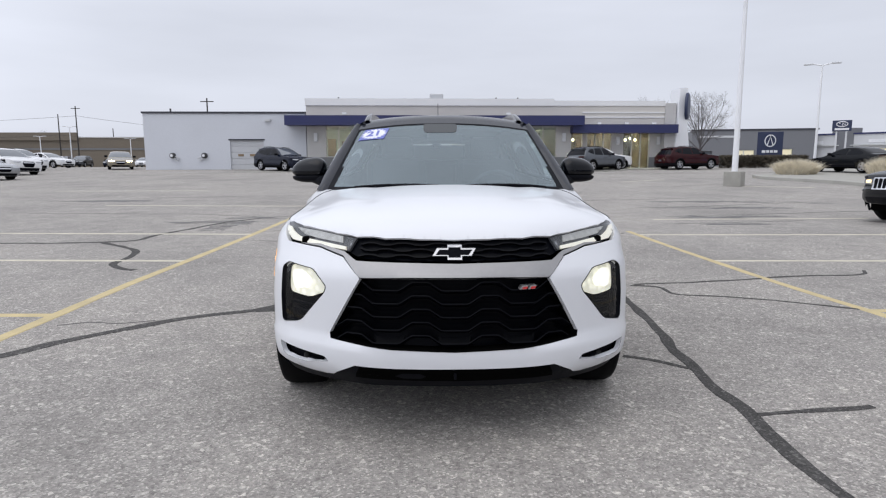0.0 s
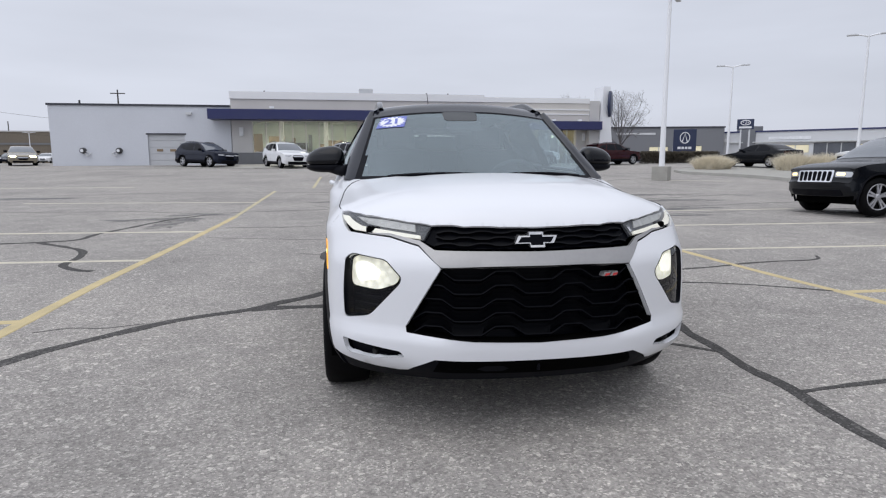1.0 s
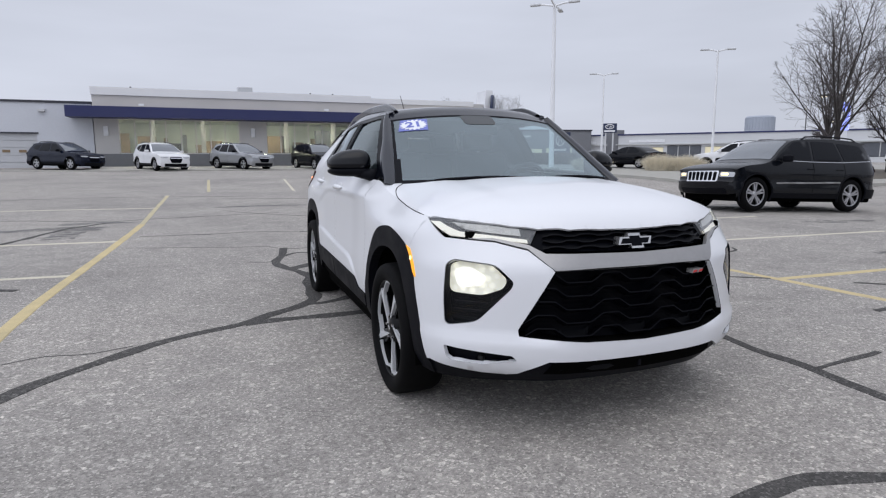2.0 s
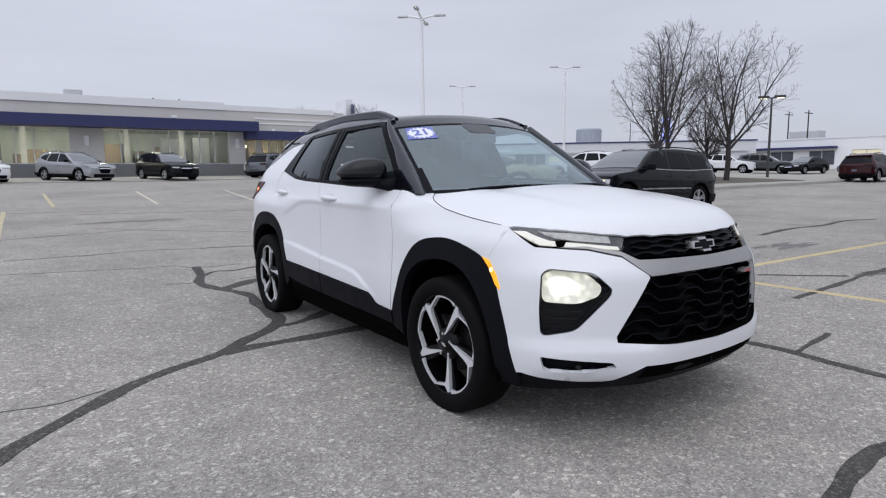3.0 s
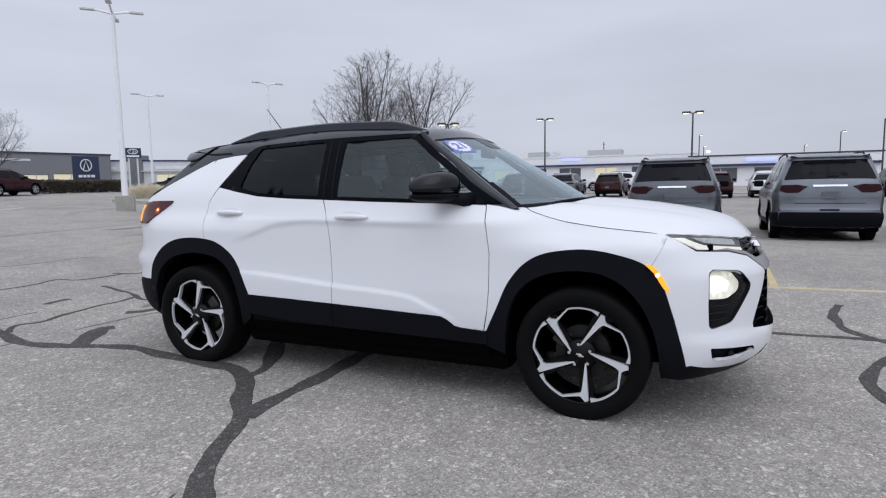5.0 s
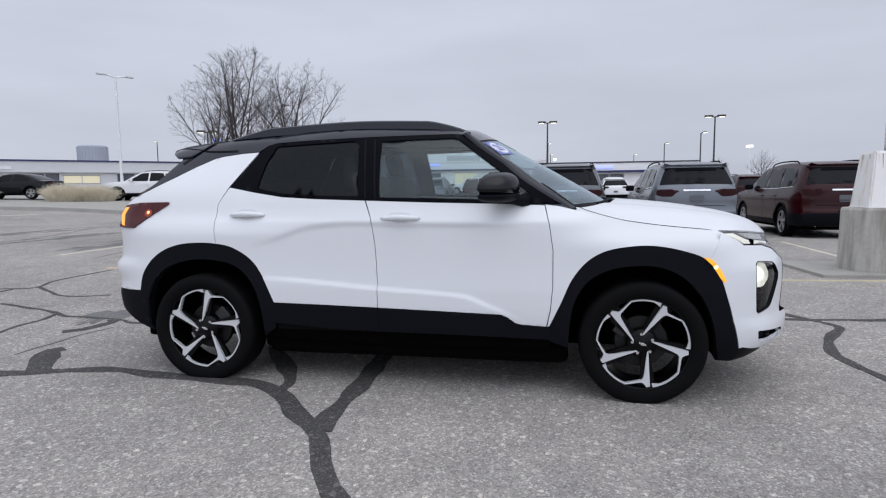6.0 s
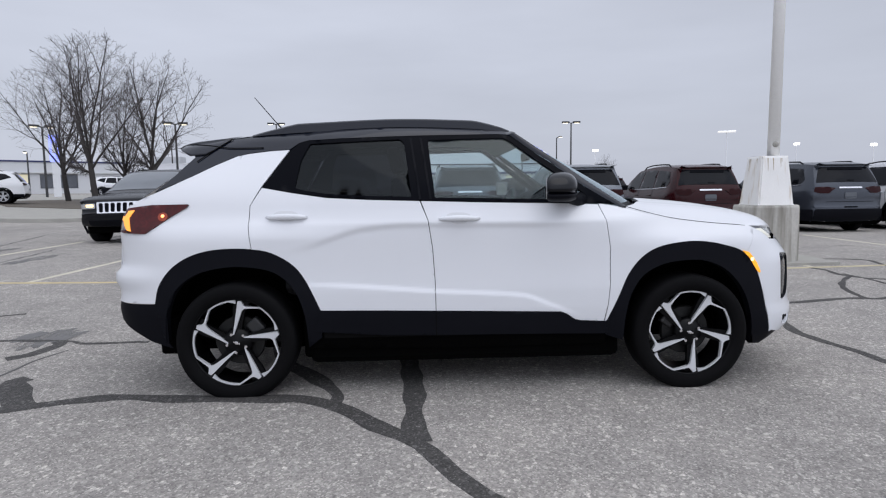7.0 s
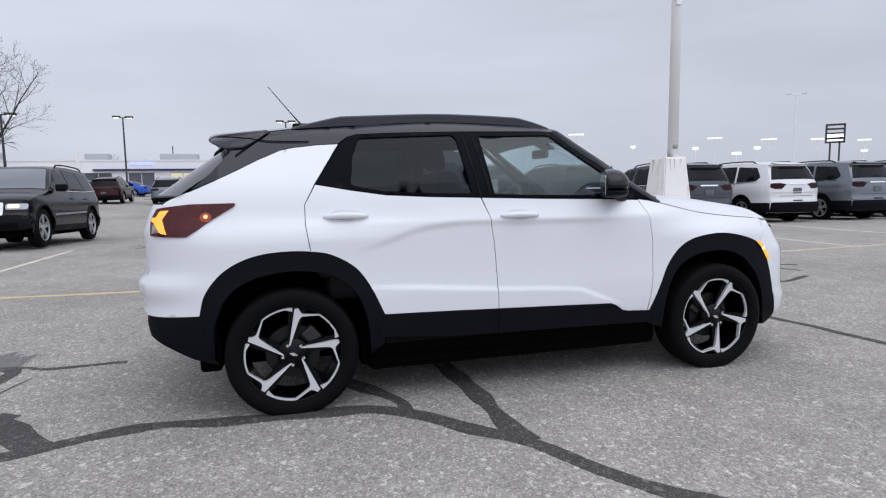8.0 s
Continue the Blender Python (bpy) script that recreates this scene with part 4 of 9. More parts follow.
    upper = panel("upper_grille", u_ring, body_chart(-0.035), G, car, "black upper grille strip", step=0.035, outward=(0, -1, 0))
    for row in range(3):
        zc = 0.888 - 0.024 * row
        verts, faces = [], []
        ss = np.arange(-0.46, 0.461, 0.02)
        for s in ss:
            ph = (s / 0.16 + 0.5 * (row % 2)) % 1.0
            z = zc + np.interp(ph, [0, 0.2, 0.4, 0.7, 0.9, 1], [-0.004, -0.004, 0.004, 0.004, -0.004, -0.004])
            for o, dz in ((-0.012, 0.002), (-0.010, -0.003), (-0.034, -0.012), (-0.034, 0.006)):
                verts.append(skin(s, z + dz, o))
        for i in range(len(ss) - 1):
            for k in range(3):
                a = 4 * i + k
                faces.append((a, a + 1, a + 5, a + 4))
        put_mesh("grille_bar", verts, faces, M["bar_black"], upper)
    b_half = nose([(0.405, 0.752), (0.486, 0.836), (0.60, 0.866), (0.70, 0.873), (0.60, 0.876), (0.48, 0.852), (0.425, 0.818)])
    bar = nose([(0.0, 0.811)]) + [(-s, z) for s, z in b_half[::-1]] + nose([(-0.2, 0.757), (0.0, 0.757), (0.2, 0.757)]) + b_half
    panel("grille_bar_trim", bar, body_chart(0.004), M["silver_bar"], car, "satin grey bar between the grilles", step=0.03, thick=0.02, outward=(0, -1, 0))

    # maker's emblem as a plain shape, and the small trim badge
    def emblem(pts, o0, o1, mat, parent, name, label=""):
        verts = [skin(at_x(x, z) if abs(x) > 1e-4 else 0.0, z, o0) for x, z in pts] + [skin(at_x(x, z) if abs(x) > 1e-4 else 0.0, z, o1) for x, z in pts]
        n = len(pts)
        faces = [tuple(range(n))] + [(i, (i + 1) % n, n + (i + 1) % n, n + i) for i in range(n)]
        return put_mesh(name, verts, faces, mat, parent, label)

    cross = [(-0.110, 0.841), (-0.088, 0.876), (-0.036, 0.876), (-0.036, 0.893), (0.036, 0.893), (0.036, 0.876), (0.105, 0.876), (0.083, 0.841), (0.036, 0.841), (0.036, 0.823), (-0.036, 0.823), (-0.036, 0.841)]
    cross = [(-0.002 + (x + 0.002) * 0.86, 0.858 + (z - 0.858) * 0.86) for x, z in cross]
    emblem(cross, 0.012, -0.03, M["silver_cross"], upper, "emblem", "chrome cross-shaped emblem with black centre")
    emblem([(x * 0.84 - 0.001, 0.858 + (z - 0.858) * 0.66) for x, z in cross], 0.0145, 0.0, G, upper, "emblem_centre")
    for x0, mat in ((0.274, M["silver_bar"]), (0.310, M["silver_bar"])):
        emblem([(x0, 0.703), (x0 + 0.010, 0.719), (x0 + 0.038, 0.720), (x0 + 0.030, 0.704)], 0.004, -0.03, mat, grille, "trim_badge")
        emblem([(x0 + 0.010, 0.704), (x0 + 0.016, 0.714), (x0 + 0.036, 0.715), (x0 + 0.030, 0.706)], 0.0055, 0.0, M["red_mark"], grille, "trim_badge")

    for sd in (-1, 1):
        face = (sd * 0.5, -1, 0)
        # slim upper lamp with its light strip
        tip = flank([(-0.375, 0.948)])
        lamp_pts = nose([(0.438, 0.905), (0.472, 0.852), (0.60, 0.864), (0.762, 0.878)]) + tip + flank([(-0.46, 0.951)]) + nose([(0.72, 0.943), (0.62, 0.934), (0.53, 0.92)])
        lamp = panel("slim_headlamp", lamp_pts, body_chart(-0.018, sd), M["lamp_bowl"], car, "slim headlamp with lit white strip", step=0.03, thick=0.012, outward=face)
        strip = nose([(0.480, 0.858), (0.60, 0.868), (0.757, 0.882), (0.806, 0.938), (0.778, 0.938), (0.718, 0.899), (0.60, 0.885), (0.480, 0.871)])
        panel("light_strip", strip, body_chart(-0.005, sd), M["drl"], lamp, "glowing white strip", step=0.02, outward=face)
        panel("reflector", nose([(0.50, 0.884), (0.62, 0.896), (0.70, 0.908), (0.745, 0.936), (0.62, 0.928), (0.50, 0.912)]), body_chart(-0.012, sd), M["lamp_inner"], lamp, step=0.03, outward=face)
        panel("lamp_lens", lamp_pts, body_chart(-0.002, sd), M["lens"], lamp, step=0.03, thick=0.001, outward=face).visible_shadow = False
        # main lamp in its black pod
        pod = panel("lamp_pod", fog, body_chart(-0.055, sd), M["bar_black"], car, "black lamp pod with lit headlamp", step=0.03, thick=0.004, outward=face)
        mid = np.mean(np.array(fog), axis=0)
        ring_pts = [tuple(mid + (np.array(p) - mid) * 0.972) for p in walk_round(fog, 0.03)]
        verts, faces = [], []
        for s, z in ring_pts:
            verts += [skin(s * sd, z, 0.001), skin(s * sd, z, -0.065)]
        for i in range(len(ring_pts)):
            a, b = 2 * i, 2 * ((i + 1) % len(ring_pts))
            faces.append((a, b, b + 1, a + 1))
        put_mesh("pod_edge", verts, faces, P, pod)
        lit = soften(nose([(0.794, 0.758), (0.755, 0.776), (0.640, 0.762), (0.588, 0.702), (0.604, 0.664), (0.68, 0.632), (0.800, 0.640)]), 0.03)
        panel("headlamp", lit, body_chart(-0.045, sd), M["beam_edge"], pod, "lit headlamp reflector", step=0.02, outward=face)
        core = soften(nose([(0.784, 0.742), (0.720, 0.754), (0.665, 0.712), (0.682, 0.674), (0.770, 0.660)]), 0.03)
        panel("lamp_core", core, body_chart(-0.040, sd), M["beam"], pod, "glowing lamp core", step=0.02, outward=face)
        for k in range(3):
            zz = 0.60 - 0.034 * k
            panel("pod_rib", nose([(0.665 + 0.02 * k, zz), (0.785, zz + 0.002), (0.786, zz - 0.010), (0.672 + 0.02 * k, zz - 0.010)]), body_chart(-0.046, sd), P, pod, step=0.03, outward=face)
        panel("pod_lens", fog, body_chart(-0.010, sd), M["lens"], pod, step=0.03, thick=0.001, outward=face).visible_shadow = False
        # air slot in the bumper corner
        sl = panel("air_slot", slot, body_chart(-0.04, sd), P, car, "black air slot", step=0.04, outward=face)
        rp = walk_round(slot, 0.03)
        verts, faces = [], []
        for s, z in rp:
            verts += [skin(s * sd, z, 0.001), skin(s * sd, z, -0.05)]
        for i in range(len(rp)):
            a, b = 2 * i, 2 * ((i + 1) % len(rp))
            faces.append((a, b, b + 1, a + 1))
        put_mesh("slot_edge", verts, faces, G, sl)
        panel("slot_fin", nose([(0.55, 0.366), (0.66, 0.372), (0.66, 0.364), (0.57, 0.356)]), body_chart(-0.012, sd), G, sl, step=0.03, outward=face)
        bm = bmesh.new()
        bmesh.ops.create_uvsphere(bm, u_segments=10, v_segments=6, radius=0.016, matrix=Matrix.Translation(Vector(skin(sd * at_x(0.69, 0.366), 0.366, -0.032))))
        part("parking_sensor", bm, M["disc"], sl)

    # black chin under the bumper
    chin_half = nose([(0.843, 0.331), (0.80, 0.316), (0.727, 0.305), (0.665, 0.298), (0.575, 0.296), (0.537, 0.303), (0.518, 0.322), (0.435, 0.367), (0.25, 0.361)])
    chin_low = nose([(0.25, 0.255), (0.50, 0.25), (0.70, 0.235), (0.80, 0.235)]) + flank([(-0.46, 0.24), (-0.50, 0.325)])
    chin = chin_low + chin_half + [(-s, z) for s, z in (chin_half[::-1] + chin_low[::-1])]
    panel("chin_spoiler", chin, body_chart(-0.012), P, car, "black plastic chin", step=0.035, outward=(0, -1, 0))
    # near-black again, where the chin lies in shade
    panel("chin_grille", nose([(-0.42, 0.355), (-0.44, 0.300), (0.0, 0.292), (0.44, 0.300), (0.42, 0.355), (0.0, 0.353)][::-1]), body_chart(-0.008), M["under"], car, step=0.04, outward=(0, -1, 0))
    bm = bmesh.new()
    c = Vector(skin(0.0, 0.32, 0.0))
    box(bm, (c.x - 0.006, c.y - 0.001, 0.312), (c.x + 0.006, c.y + 0.03, 0.352), 0.002)
    part("chin_post", bm, P, car)

    # bonnet, and the top of the wing behind its shut line
    SHUT = curve_through([(float(np.interp(0.105, SIDE_Y, SIDE_X)) - 0.001, 0.105), (0.792, 0.17), (0.776, 0.235), (0.748, 0.295), (0.705, 0.335)], 5)
    hood_half = [(x, y) for x, y in zip(EDGE_X[:-1], EDGE_Y[:-1])] + [(x - 0.0025, y) for x, y in zip(SIDE_X, SIDE_Y) if y < 0.10] + [(x - 0.003, y) for x, y in SHUT] + [(0.60, 0.245), (0.40, 0.14), (0.20, 0.095), (0.0, 0.085)]
    top_ring = [(x, y) for x, y in zip(SIDE_X, SIDE_Y) if y >= 0.10]
    top_ring = top_ring + [(float(SIDE_X[-1]) - 0.004, 0.42), (0.72, 0.42)] + SHUT[::-1]
    for sd in (-1, 1):
        panel("wing_top", [(sd * x, y) for x, y in top_ring], lambda flat: np.stack([flat[:, 0], flat[:, 1], hood_z(flat[:, 0], flat[:, 1])], 1), W, car, step=0.025, thick=0.012, outward=(0, 0, 1))
    hood_pts = hood_half + [(-x, y) for x, y in hood_half[::-1][1:-1]]

    def hood_place(flat):
        z = hood_z(flat[:, 0], flat[:, 1])
        return np.stack([flat[:, 0], flat[:, 1], z], 1)
    panel("bonnet", hood_pts, hood_place, W, car, "white bonnet", step=0.0105, thick=0.012, outward=(0, 0, 1))
    for sd in (-1, 1):
        bm = bmesh.new()
        line = [(sd * (x - 0.001), y, float(hood_z(x, y)) + 0.0005) for x, y in [(x, y) for x, y in zip(SIDE_X, SIDE_Y) if y < 0.10] + SHUT]
        tube(bm, line, 0.0024, 6)
        part("bonnet_gap", bm, M["seam"], car)
    # black box added in the nose, hiding the lit marker behind the grille
    bm = bmesh.new()
    box(bm, (-0.70, -0.60, 0.40), (0.70, -0.55, 0.90), 0.01)
    part("nose_bulkhead", bm, M["under"], car, "added black box that blocks the view behind the grille")
    # cowl under the screen
    bm = bmesh.new()
    rows = []
    for i in range(25):
        u = -1 + 2 * i / 24
        s = screen_pt(u, 0.03)
        rows.append([bm.verts.new((s[0] * k, s[1] - d, min(s[2] + h, float(hood_z(s[0] * k, s[1] - d)) - 0.006 if d > 0.02 else 9))) for k, d, h in ((1.0, -0.03, 0.0), (1.01, 0.01, -0.002), (1.01, 0.05, -0.01), (1.03, 0.10, -0.05))])
    for a, b in zip(rows, rows[1:]):
        for k in range(3):
            bm.faces.new((a[k], b[k], b[k + 1], a[k + 1]))
    part("cowl", bm, P, car, "black cowl under the screen")
    for x0, x1, v1 in ((-0.55, 0.02, 0.045), (0.05, 0.60, 0.045)):
        bm = bmesh.new()
        pts = []
        for i in range(12):
            u = (x0 + (x1 - x0) * i / 11) / 0.75
            q = Vector(screen_pt(u, 0.028 + v1 * (i / 11) * (1 - i / 11) * 2)) + Vector((0, -0.022, 0.016))
            pts.append(q)
        tube(bm, pts, 0.009, 6)
        part("wiper", bm, P, car)

    for sd in (-1, 1):
        face = (sd, 0, 0)
        wing = flank([(-0.3995, 0.9465)] + [(float(y), float(z)) for y, z in zip(SIDE_Y, SIDE_Z)] + [(0.42, 1.082), (0.47, 1.092), (0.53, 1.099)] + shift(DOOR_F[1:], -GAP) + [(0.502, 0.425)] + ARCH_F_OUT[1:9] + [(-0.3308, 0.8022)])
        panel("front_wing", wing, body_chart(0, sd), W, car, "white front wing", step=0.03, outward=face)
        front = flank(shift(BELT[:4], 0, -0.004)[:1] + shift(BELT[1:3], 0, -0.004) + [(1.572, 1.129)] + shift(DOOR_B[1:], -GAP) + [(1.20, 0.496), (0.772, 0.483), (0.735, 0.468), (0.690, 0.436), (0.655, 0.428), (0.520, 0.421)] + shift(DOOR_F[1:5][::-1], GAP))
        d1 = panel("front_door", front, body_chart(0, sd), W, car, "white front door", step=0.0115, outward=face)
        rear = flank([(1.580, 1.129)] + shift(BELT[4:], 0, -0.004)[:-1] + [(2.4835, 1.2150)] + shift(DOOR_R[1:], -GAP) + shift(ARCH_R_OUT[:5][::-1], 0.0, 0.0)[0:] + [(1.80, 0.512)] + shift(DOOR_B[1:][::-1], GAP))
        d2 = panel("rear_door", rear, body_chart(0, sd), W, car, "white rear door", step=0.0115, outward=face)
        quarter = flank([(2.490, 1.218), (2.345, 1.437), (2.458, 1.431), (2.583, 1.416), (2.651, 1.402), (2.774, 1.347), (2.896, 1.284), (2.985, 1.241), (3.10, 1.19), (3.20, 1.15)]) + [(at_y(3.24, 1.1) + 0.12, 1.08), (at_y(3.24, 0.9) + 0.16, 0.9), (at_y(3.24, 0.6) + 0.16, 0.57)] + flank([(3.24, 0.570)] + ARCH_R_OUT[4:][::-1] + shift(DOOR_R[1:][::-1], GAP))
        panel("rear_quarter", quarter, body_chart(0, sd), W, car, "white rear quarter panel", step=0.03, outward=face)
        mids = lambda pts: [tuple(np.mean(pts, axis=0) + (np.array(p) - np.mean(pts, axis=0)) * 0.99) for p in pts]
        panel("quarter_lining", mids(quarter), body_chart(-0.05, sd), M["dash"], car, "dark inner lining", step=0.06, thick=0.004, outward=(-sd, 0, 0))
        panel("door_lining", mids(front), body_chart(-0.06, sd), M["dash"], d1, "dark inner door lining", step=0.06, thick=0.004, outward=(-sd, 0, 0))
        panel("door_lining", mids(rear), body_chart(-0.06, sd), M["dash"], d2, "dark inner door lining", step=0.06, thick=0.004, outward=(-sd, 0, 0))
        low = flank([(3.24, 0.565)]) + [(at_y(3.24, 0.56) + 0.16, 0.565), (at_y(3.2, 0.4) + 0.18, 0.46), (at_y(3.15, 0.34) + 0.1, 0.405)] + flank([(3.12, 0.345), (3.0, 0.31), (3.02, 0.34)] + ARCH_R_IN[7:9][::-1] + [(2.95, 0.70), (3.0, 0.745), (3.05, 0.668), (3.08, 0.568)])
        panel("rear_bumper_valance", low, body_chart(-0.004, sd), P, car, "black lower rear bumper", step=0.035, outward=face)
        # wheel arch mouldings and sill
        for nm, o, i in (("front", ARCH_F_OUT, ARCH_F_IN), ("rear", ARCH_R_OUT, ARCH_R_IN)):
            oo, ii = curve_through(o, 4), curve_through(i, 4)
            if nm == "front":
                pts = oo + [(-0.505, 0.30), (-0.47, 0.24)] + ii[::-1] + [(0.50, 0.335)]
            else:
                pts = oo + [(3.06, 0.45), (3.04, 0.36)] + ii[::-1] + [(2.15, 0.36)]
            panel("arch_moulding", flank(pts), body_chart(0.001, sd), P, car, "black plastic wheel arch moulding", step=0.03, thick=0.05, outward=face)
            # wheel well
            yc = 0.0 if nm == "front" else 2.64
            bm = bmesh.new()
            arc = [(yc + (y - yc) * 1.015, z + 0.006) for y, z in ii]
            outer = [bm.verts.new((sd * 0.872, y, z)) for y, z in arc]
            inner = [bm.verts.new((sd * 0.50, y, z)) for y, z in arc]
            for a in range(len(arc) - 1):
                bm.faces.new((outer[a], outer[a + 1], inner[a + 1], inner[a]))
            bm.faces.new(inner)
            # deep shade of the well is put into its near-black colour
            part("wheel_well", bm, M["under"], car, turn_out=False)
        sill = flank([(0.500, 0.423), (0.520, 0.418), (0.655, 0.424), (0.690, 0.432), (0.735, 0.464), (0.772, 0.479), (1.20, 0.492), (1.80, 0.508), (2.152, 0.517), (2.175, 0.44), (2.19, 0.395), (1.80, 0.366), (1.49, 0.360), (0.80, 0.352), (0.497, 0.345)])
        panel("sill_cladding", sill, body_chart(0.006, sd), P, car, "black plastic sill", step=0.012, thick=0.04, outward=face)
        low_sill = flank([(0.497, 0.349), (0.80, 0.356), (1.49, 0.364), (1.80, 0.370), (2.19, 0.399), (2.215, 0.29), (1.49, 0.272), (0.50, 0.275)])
        # shade below the sill is put into this near-black panel
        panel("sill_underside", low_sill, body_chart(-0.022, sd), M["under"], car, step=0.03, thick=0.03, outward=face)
        panel("cladding_gap", flank([(1.494, 0.503), (1.499, 0.503), (1.497, 0.358), (1.492, 0.358)]), body_chart(0.0075, sd), M["seam"], car, step=0.03, thick=0.003, outward=face)

        # side windows: dark frame with panes
        pane_r = [(2.296, 1.214), (2.245, 1.198), (2.116, 1.176), (1.877, 1.162), (1.625, 1.155), (1.665, 1.470), (1.69, 1.494), (2.225, 1.474), (2.272, 1.37), (2.284, 1.29)]
        pane_f = [(1.492, 1.148), (1.235, 1.141), (0.806, 1.129), (0.64, 1.124), (0.60, 1.150), (0.78, 1.290), (0.90, 1.378), (1.045, 1.487), (1.075, 1.499), (1.525, 1.488)]
        frame_out = flank(shift(BELT, 0, 0.001)[1:] + [(2.336, 1.437), (2.290, 1.478), (2.235, 1.493), (2.05, 1.502), (1.58, 1.514), (1.10, 1.521), (1.035, 1.515), (0.906, 1.421), (0.780, 1.335), (0.632, 1.218), (0.470, 1.118), (0.44, 1.102)])
        holes = [soften(flank(h), 0.012) for h in (pane_r, pane_f)]
        fr = panel("window_frame", frame_out, body_chart(-0.002, sd), G, car, "gloss black window surround", step=0.03, thick=0.02, holes=holes, outward=face)
        for nm, hole, mat in (("rear_side_pane", holes[0], M["privacy"]), ("front_side_pane", holes[1], M["glass"])):
            panel(nm, hole, body_chart(-0.011, sd), mat, fr, {"rear_side_pane": "dark privacy glass"}.get(nm, "clear side glass"), step=0.05, thick=0.0005, outward=face).visible_shadow = False
        for ya, yb, zz in ((1.60, 1.612, 0), (1.54, 1.552, 0)):
            panel("pillar_trim", flank([(ya - 0.03, 1.14), (yb - 0.03, 1.14), (yb + 0.02, 1.50), (ya + 0.02, 1.50)]), body_chart(0.001, sd), M["plastic"], fr, step=0.05, thick=0.004, outward=face)
        # roof flank above the windows, and the black band over the white quarter
        band = flank([(2.345, 1.441), (2.290, 1.481), (2.235, 1.496), (2.05, 1.505), (1.58, 1.517), (1.10, 1.524), (1.025, 1.519), (0.985, 1.535)] + [(y, float(edge_z(y)) - 0.007) for y in (1.0, 1.2, 1.45, 1.7, 2.0, 2.2, 2.5, 2.72, 2.88)] + [(2.935, 1.455), (2.905, 1.40), (3.0, 1.29), (3.10, 1.20), (2.985, 1.245), (2.896, 1.288), (2.774, 1.351), (2.651, 1.406), (2.583, 1.42), (2.458, 1.435)])
        panel("roof_side", band, body_chart(-0.001, sd), M["black_roof"], car, "black roof flank", step=0.03, thick=0.02, outward=face)
        # A-pillar between the screen and the side windows
        bm = bmesh.new()
        rows = []
        low_line = curve_through([(0.40, 1.076), (0.632, 1.220), (0.780, 1.338), (0.906, 1.424), (1.03, 1.522)], 4)
        for i, (y, z) in enumerate(low_line):
            v = i / (len(low_line) - 1)
            a = np.array(skin(sd * at_y(y, z), z, -0.001))
            b = screen_pt(sd * 0.985, min(v * 1.0, 0.985))
            mid = (a + b) / 2 + np.array((sd * 0.022, -0.020, 0.012))
            rows.append([bm.verts.new(p) for p in (a, a * 0.62 + mid * 0.38 + np.array((sd * 0.006, -0.004, 0.002)), mid, b * 0.62 + mid * 0.38 + np.array((sd * 0.004, -0.006, 0.003)), b)])
        for p, q in zip(rows, rows[1:]):
            for k in range(4):
                bm.faces.new((p[k], q[k], q[k + 1], p[k + 1]))
        part("windscreen_pillar", bm, M["black_roof"], car, "black windscreen pillar", smooth=True)
        # rear lamp
        wrap = at_y(3.22, 1.05)
        tail_pts = flank([(2.885, 1.128), (2.895, 1.112), (3.00, 1.050), (3.125, 0.966), (3.20, 0.966)]) + [(wrap + 0.10, 0.972), (wrap + 0.13, 1.05), (wrap + 0.10, 1.105)] + flank([(3.10, 1.126)])
        tail = panel("rear_lamp", soften(tail_pts, 0.012), body_chart(0.010, sd), M["tail"], car, "dark red rear lamp with lit orange signal", step=0.025, thick=0.03, outward=face)
        chevron = [(-0.047, 1.097), (0.021, 1.094), (0.053, 1.063), (0.100, 1.061), (0.100, 1.043), (0.063, 1.036), (-0.015, 0.984), (-0.054, 0.979), (-0.010, 1.052)]
        panel("signal", [(wrap + 0.028 + 0.88 * k, z) for k, z in chevron], body_chart(0.0125, sd), M["signal"], tail, "lit orange signal", step=0.02, thick=0.003, outward=face)
        panel("clear_lens", [(wrap + 0.09, 1.034), (wrap + 0.02, 0.988), (wrap + 0.085, 0.984)], body_chart(0.0125, sd), M["silver_bar"], tail, step=0.02, thick=0.003, outward=face)
        bm = bmesh.new()
        bmesh.ops.create_uvsphere(bm, u_segments=12, v_segments=8, radius=0.011, matrix=Matrix.Translation(Vector(skin(sd * at_y(3.03, 1.055), 1.062, 0.008))))
        part("lamp_bulb", bm, M["bulb"], tail)
        # disc of faint emission paints the bulb's glow onto the lens
        glow = [(at_y(3.03, 1.055) + 0.030 * math.cos(k * 0.5236), 1.060 + 0.024 * math.sin(k * 0.5236)) for k in range(12)]
        panel("bulb_halo", glow, body_chart(0.0122, sd), M["bulb_glow"], tail, "dim red halo painted round the bulb", step=0.012, thick=0.003, outward=face)
        # amber marker on the front arch
        marker = panel("side_marker", soften(flank([(-0.300, 0.818), (-0.345, 0.806), (-0.392, 0.745), (-0.418, 0.690), (-0.412, 0.682), (-0.388, 0.705), (-0.345, 0.775)]), 0.008), body_chart(0.003, sd), M["amber"], car, "lit amber marker", step=0.02, thick=0.006, outward=face)
        spot = [(at_y(-0.362, 0.765) + 0.011 * math.cos(k * 0.5236), 0.765 + 0.011 * math.sin(k * 0.5236)) for k in range(12)]
        panel("marker_bulb", spot, body_chart(0.0042, sd), M["marker_bulb"], marker, "bright amber bulb", step=0.006, thick=0.002, outward=face)
        # door handles
        for door, y0, z0 in ((d1, 1.355, 1.026), (d2, 2.335, 1.046)):
            h = new("door_handle")
            h.parent = door
            tagged(h, "white door handle")
            bm = bmesh.new()
            pts, rad = [], []
            for i in range(13):
                t = i / 12
                yy = y0 - 0.115 + 0.23 * t
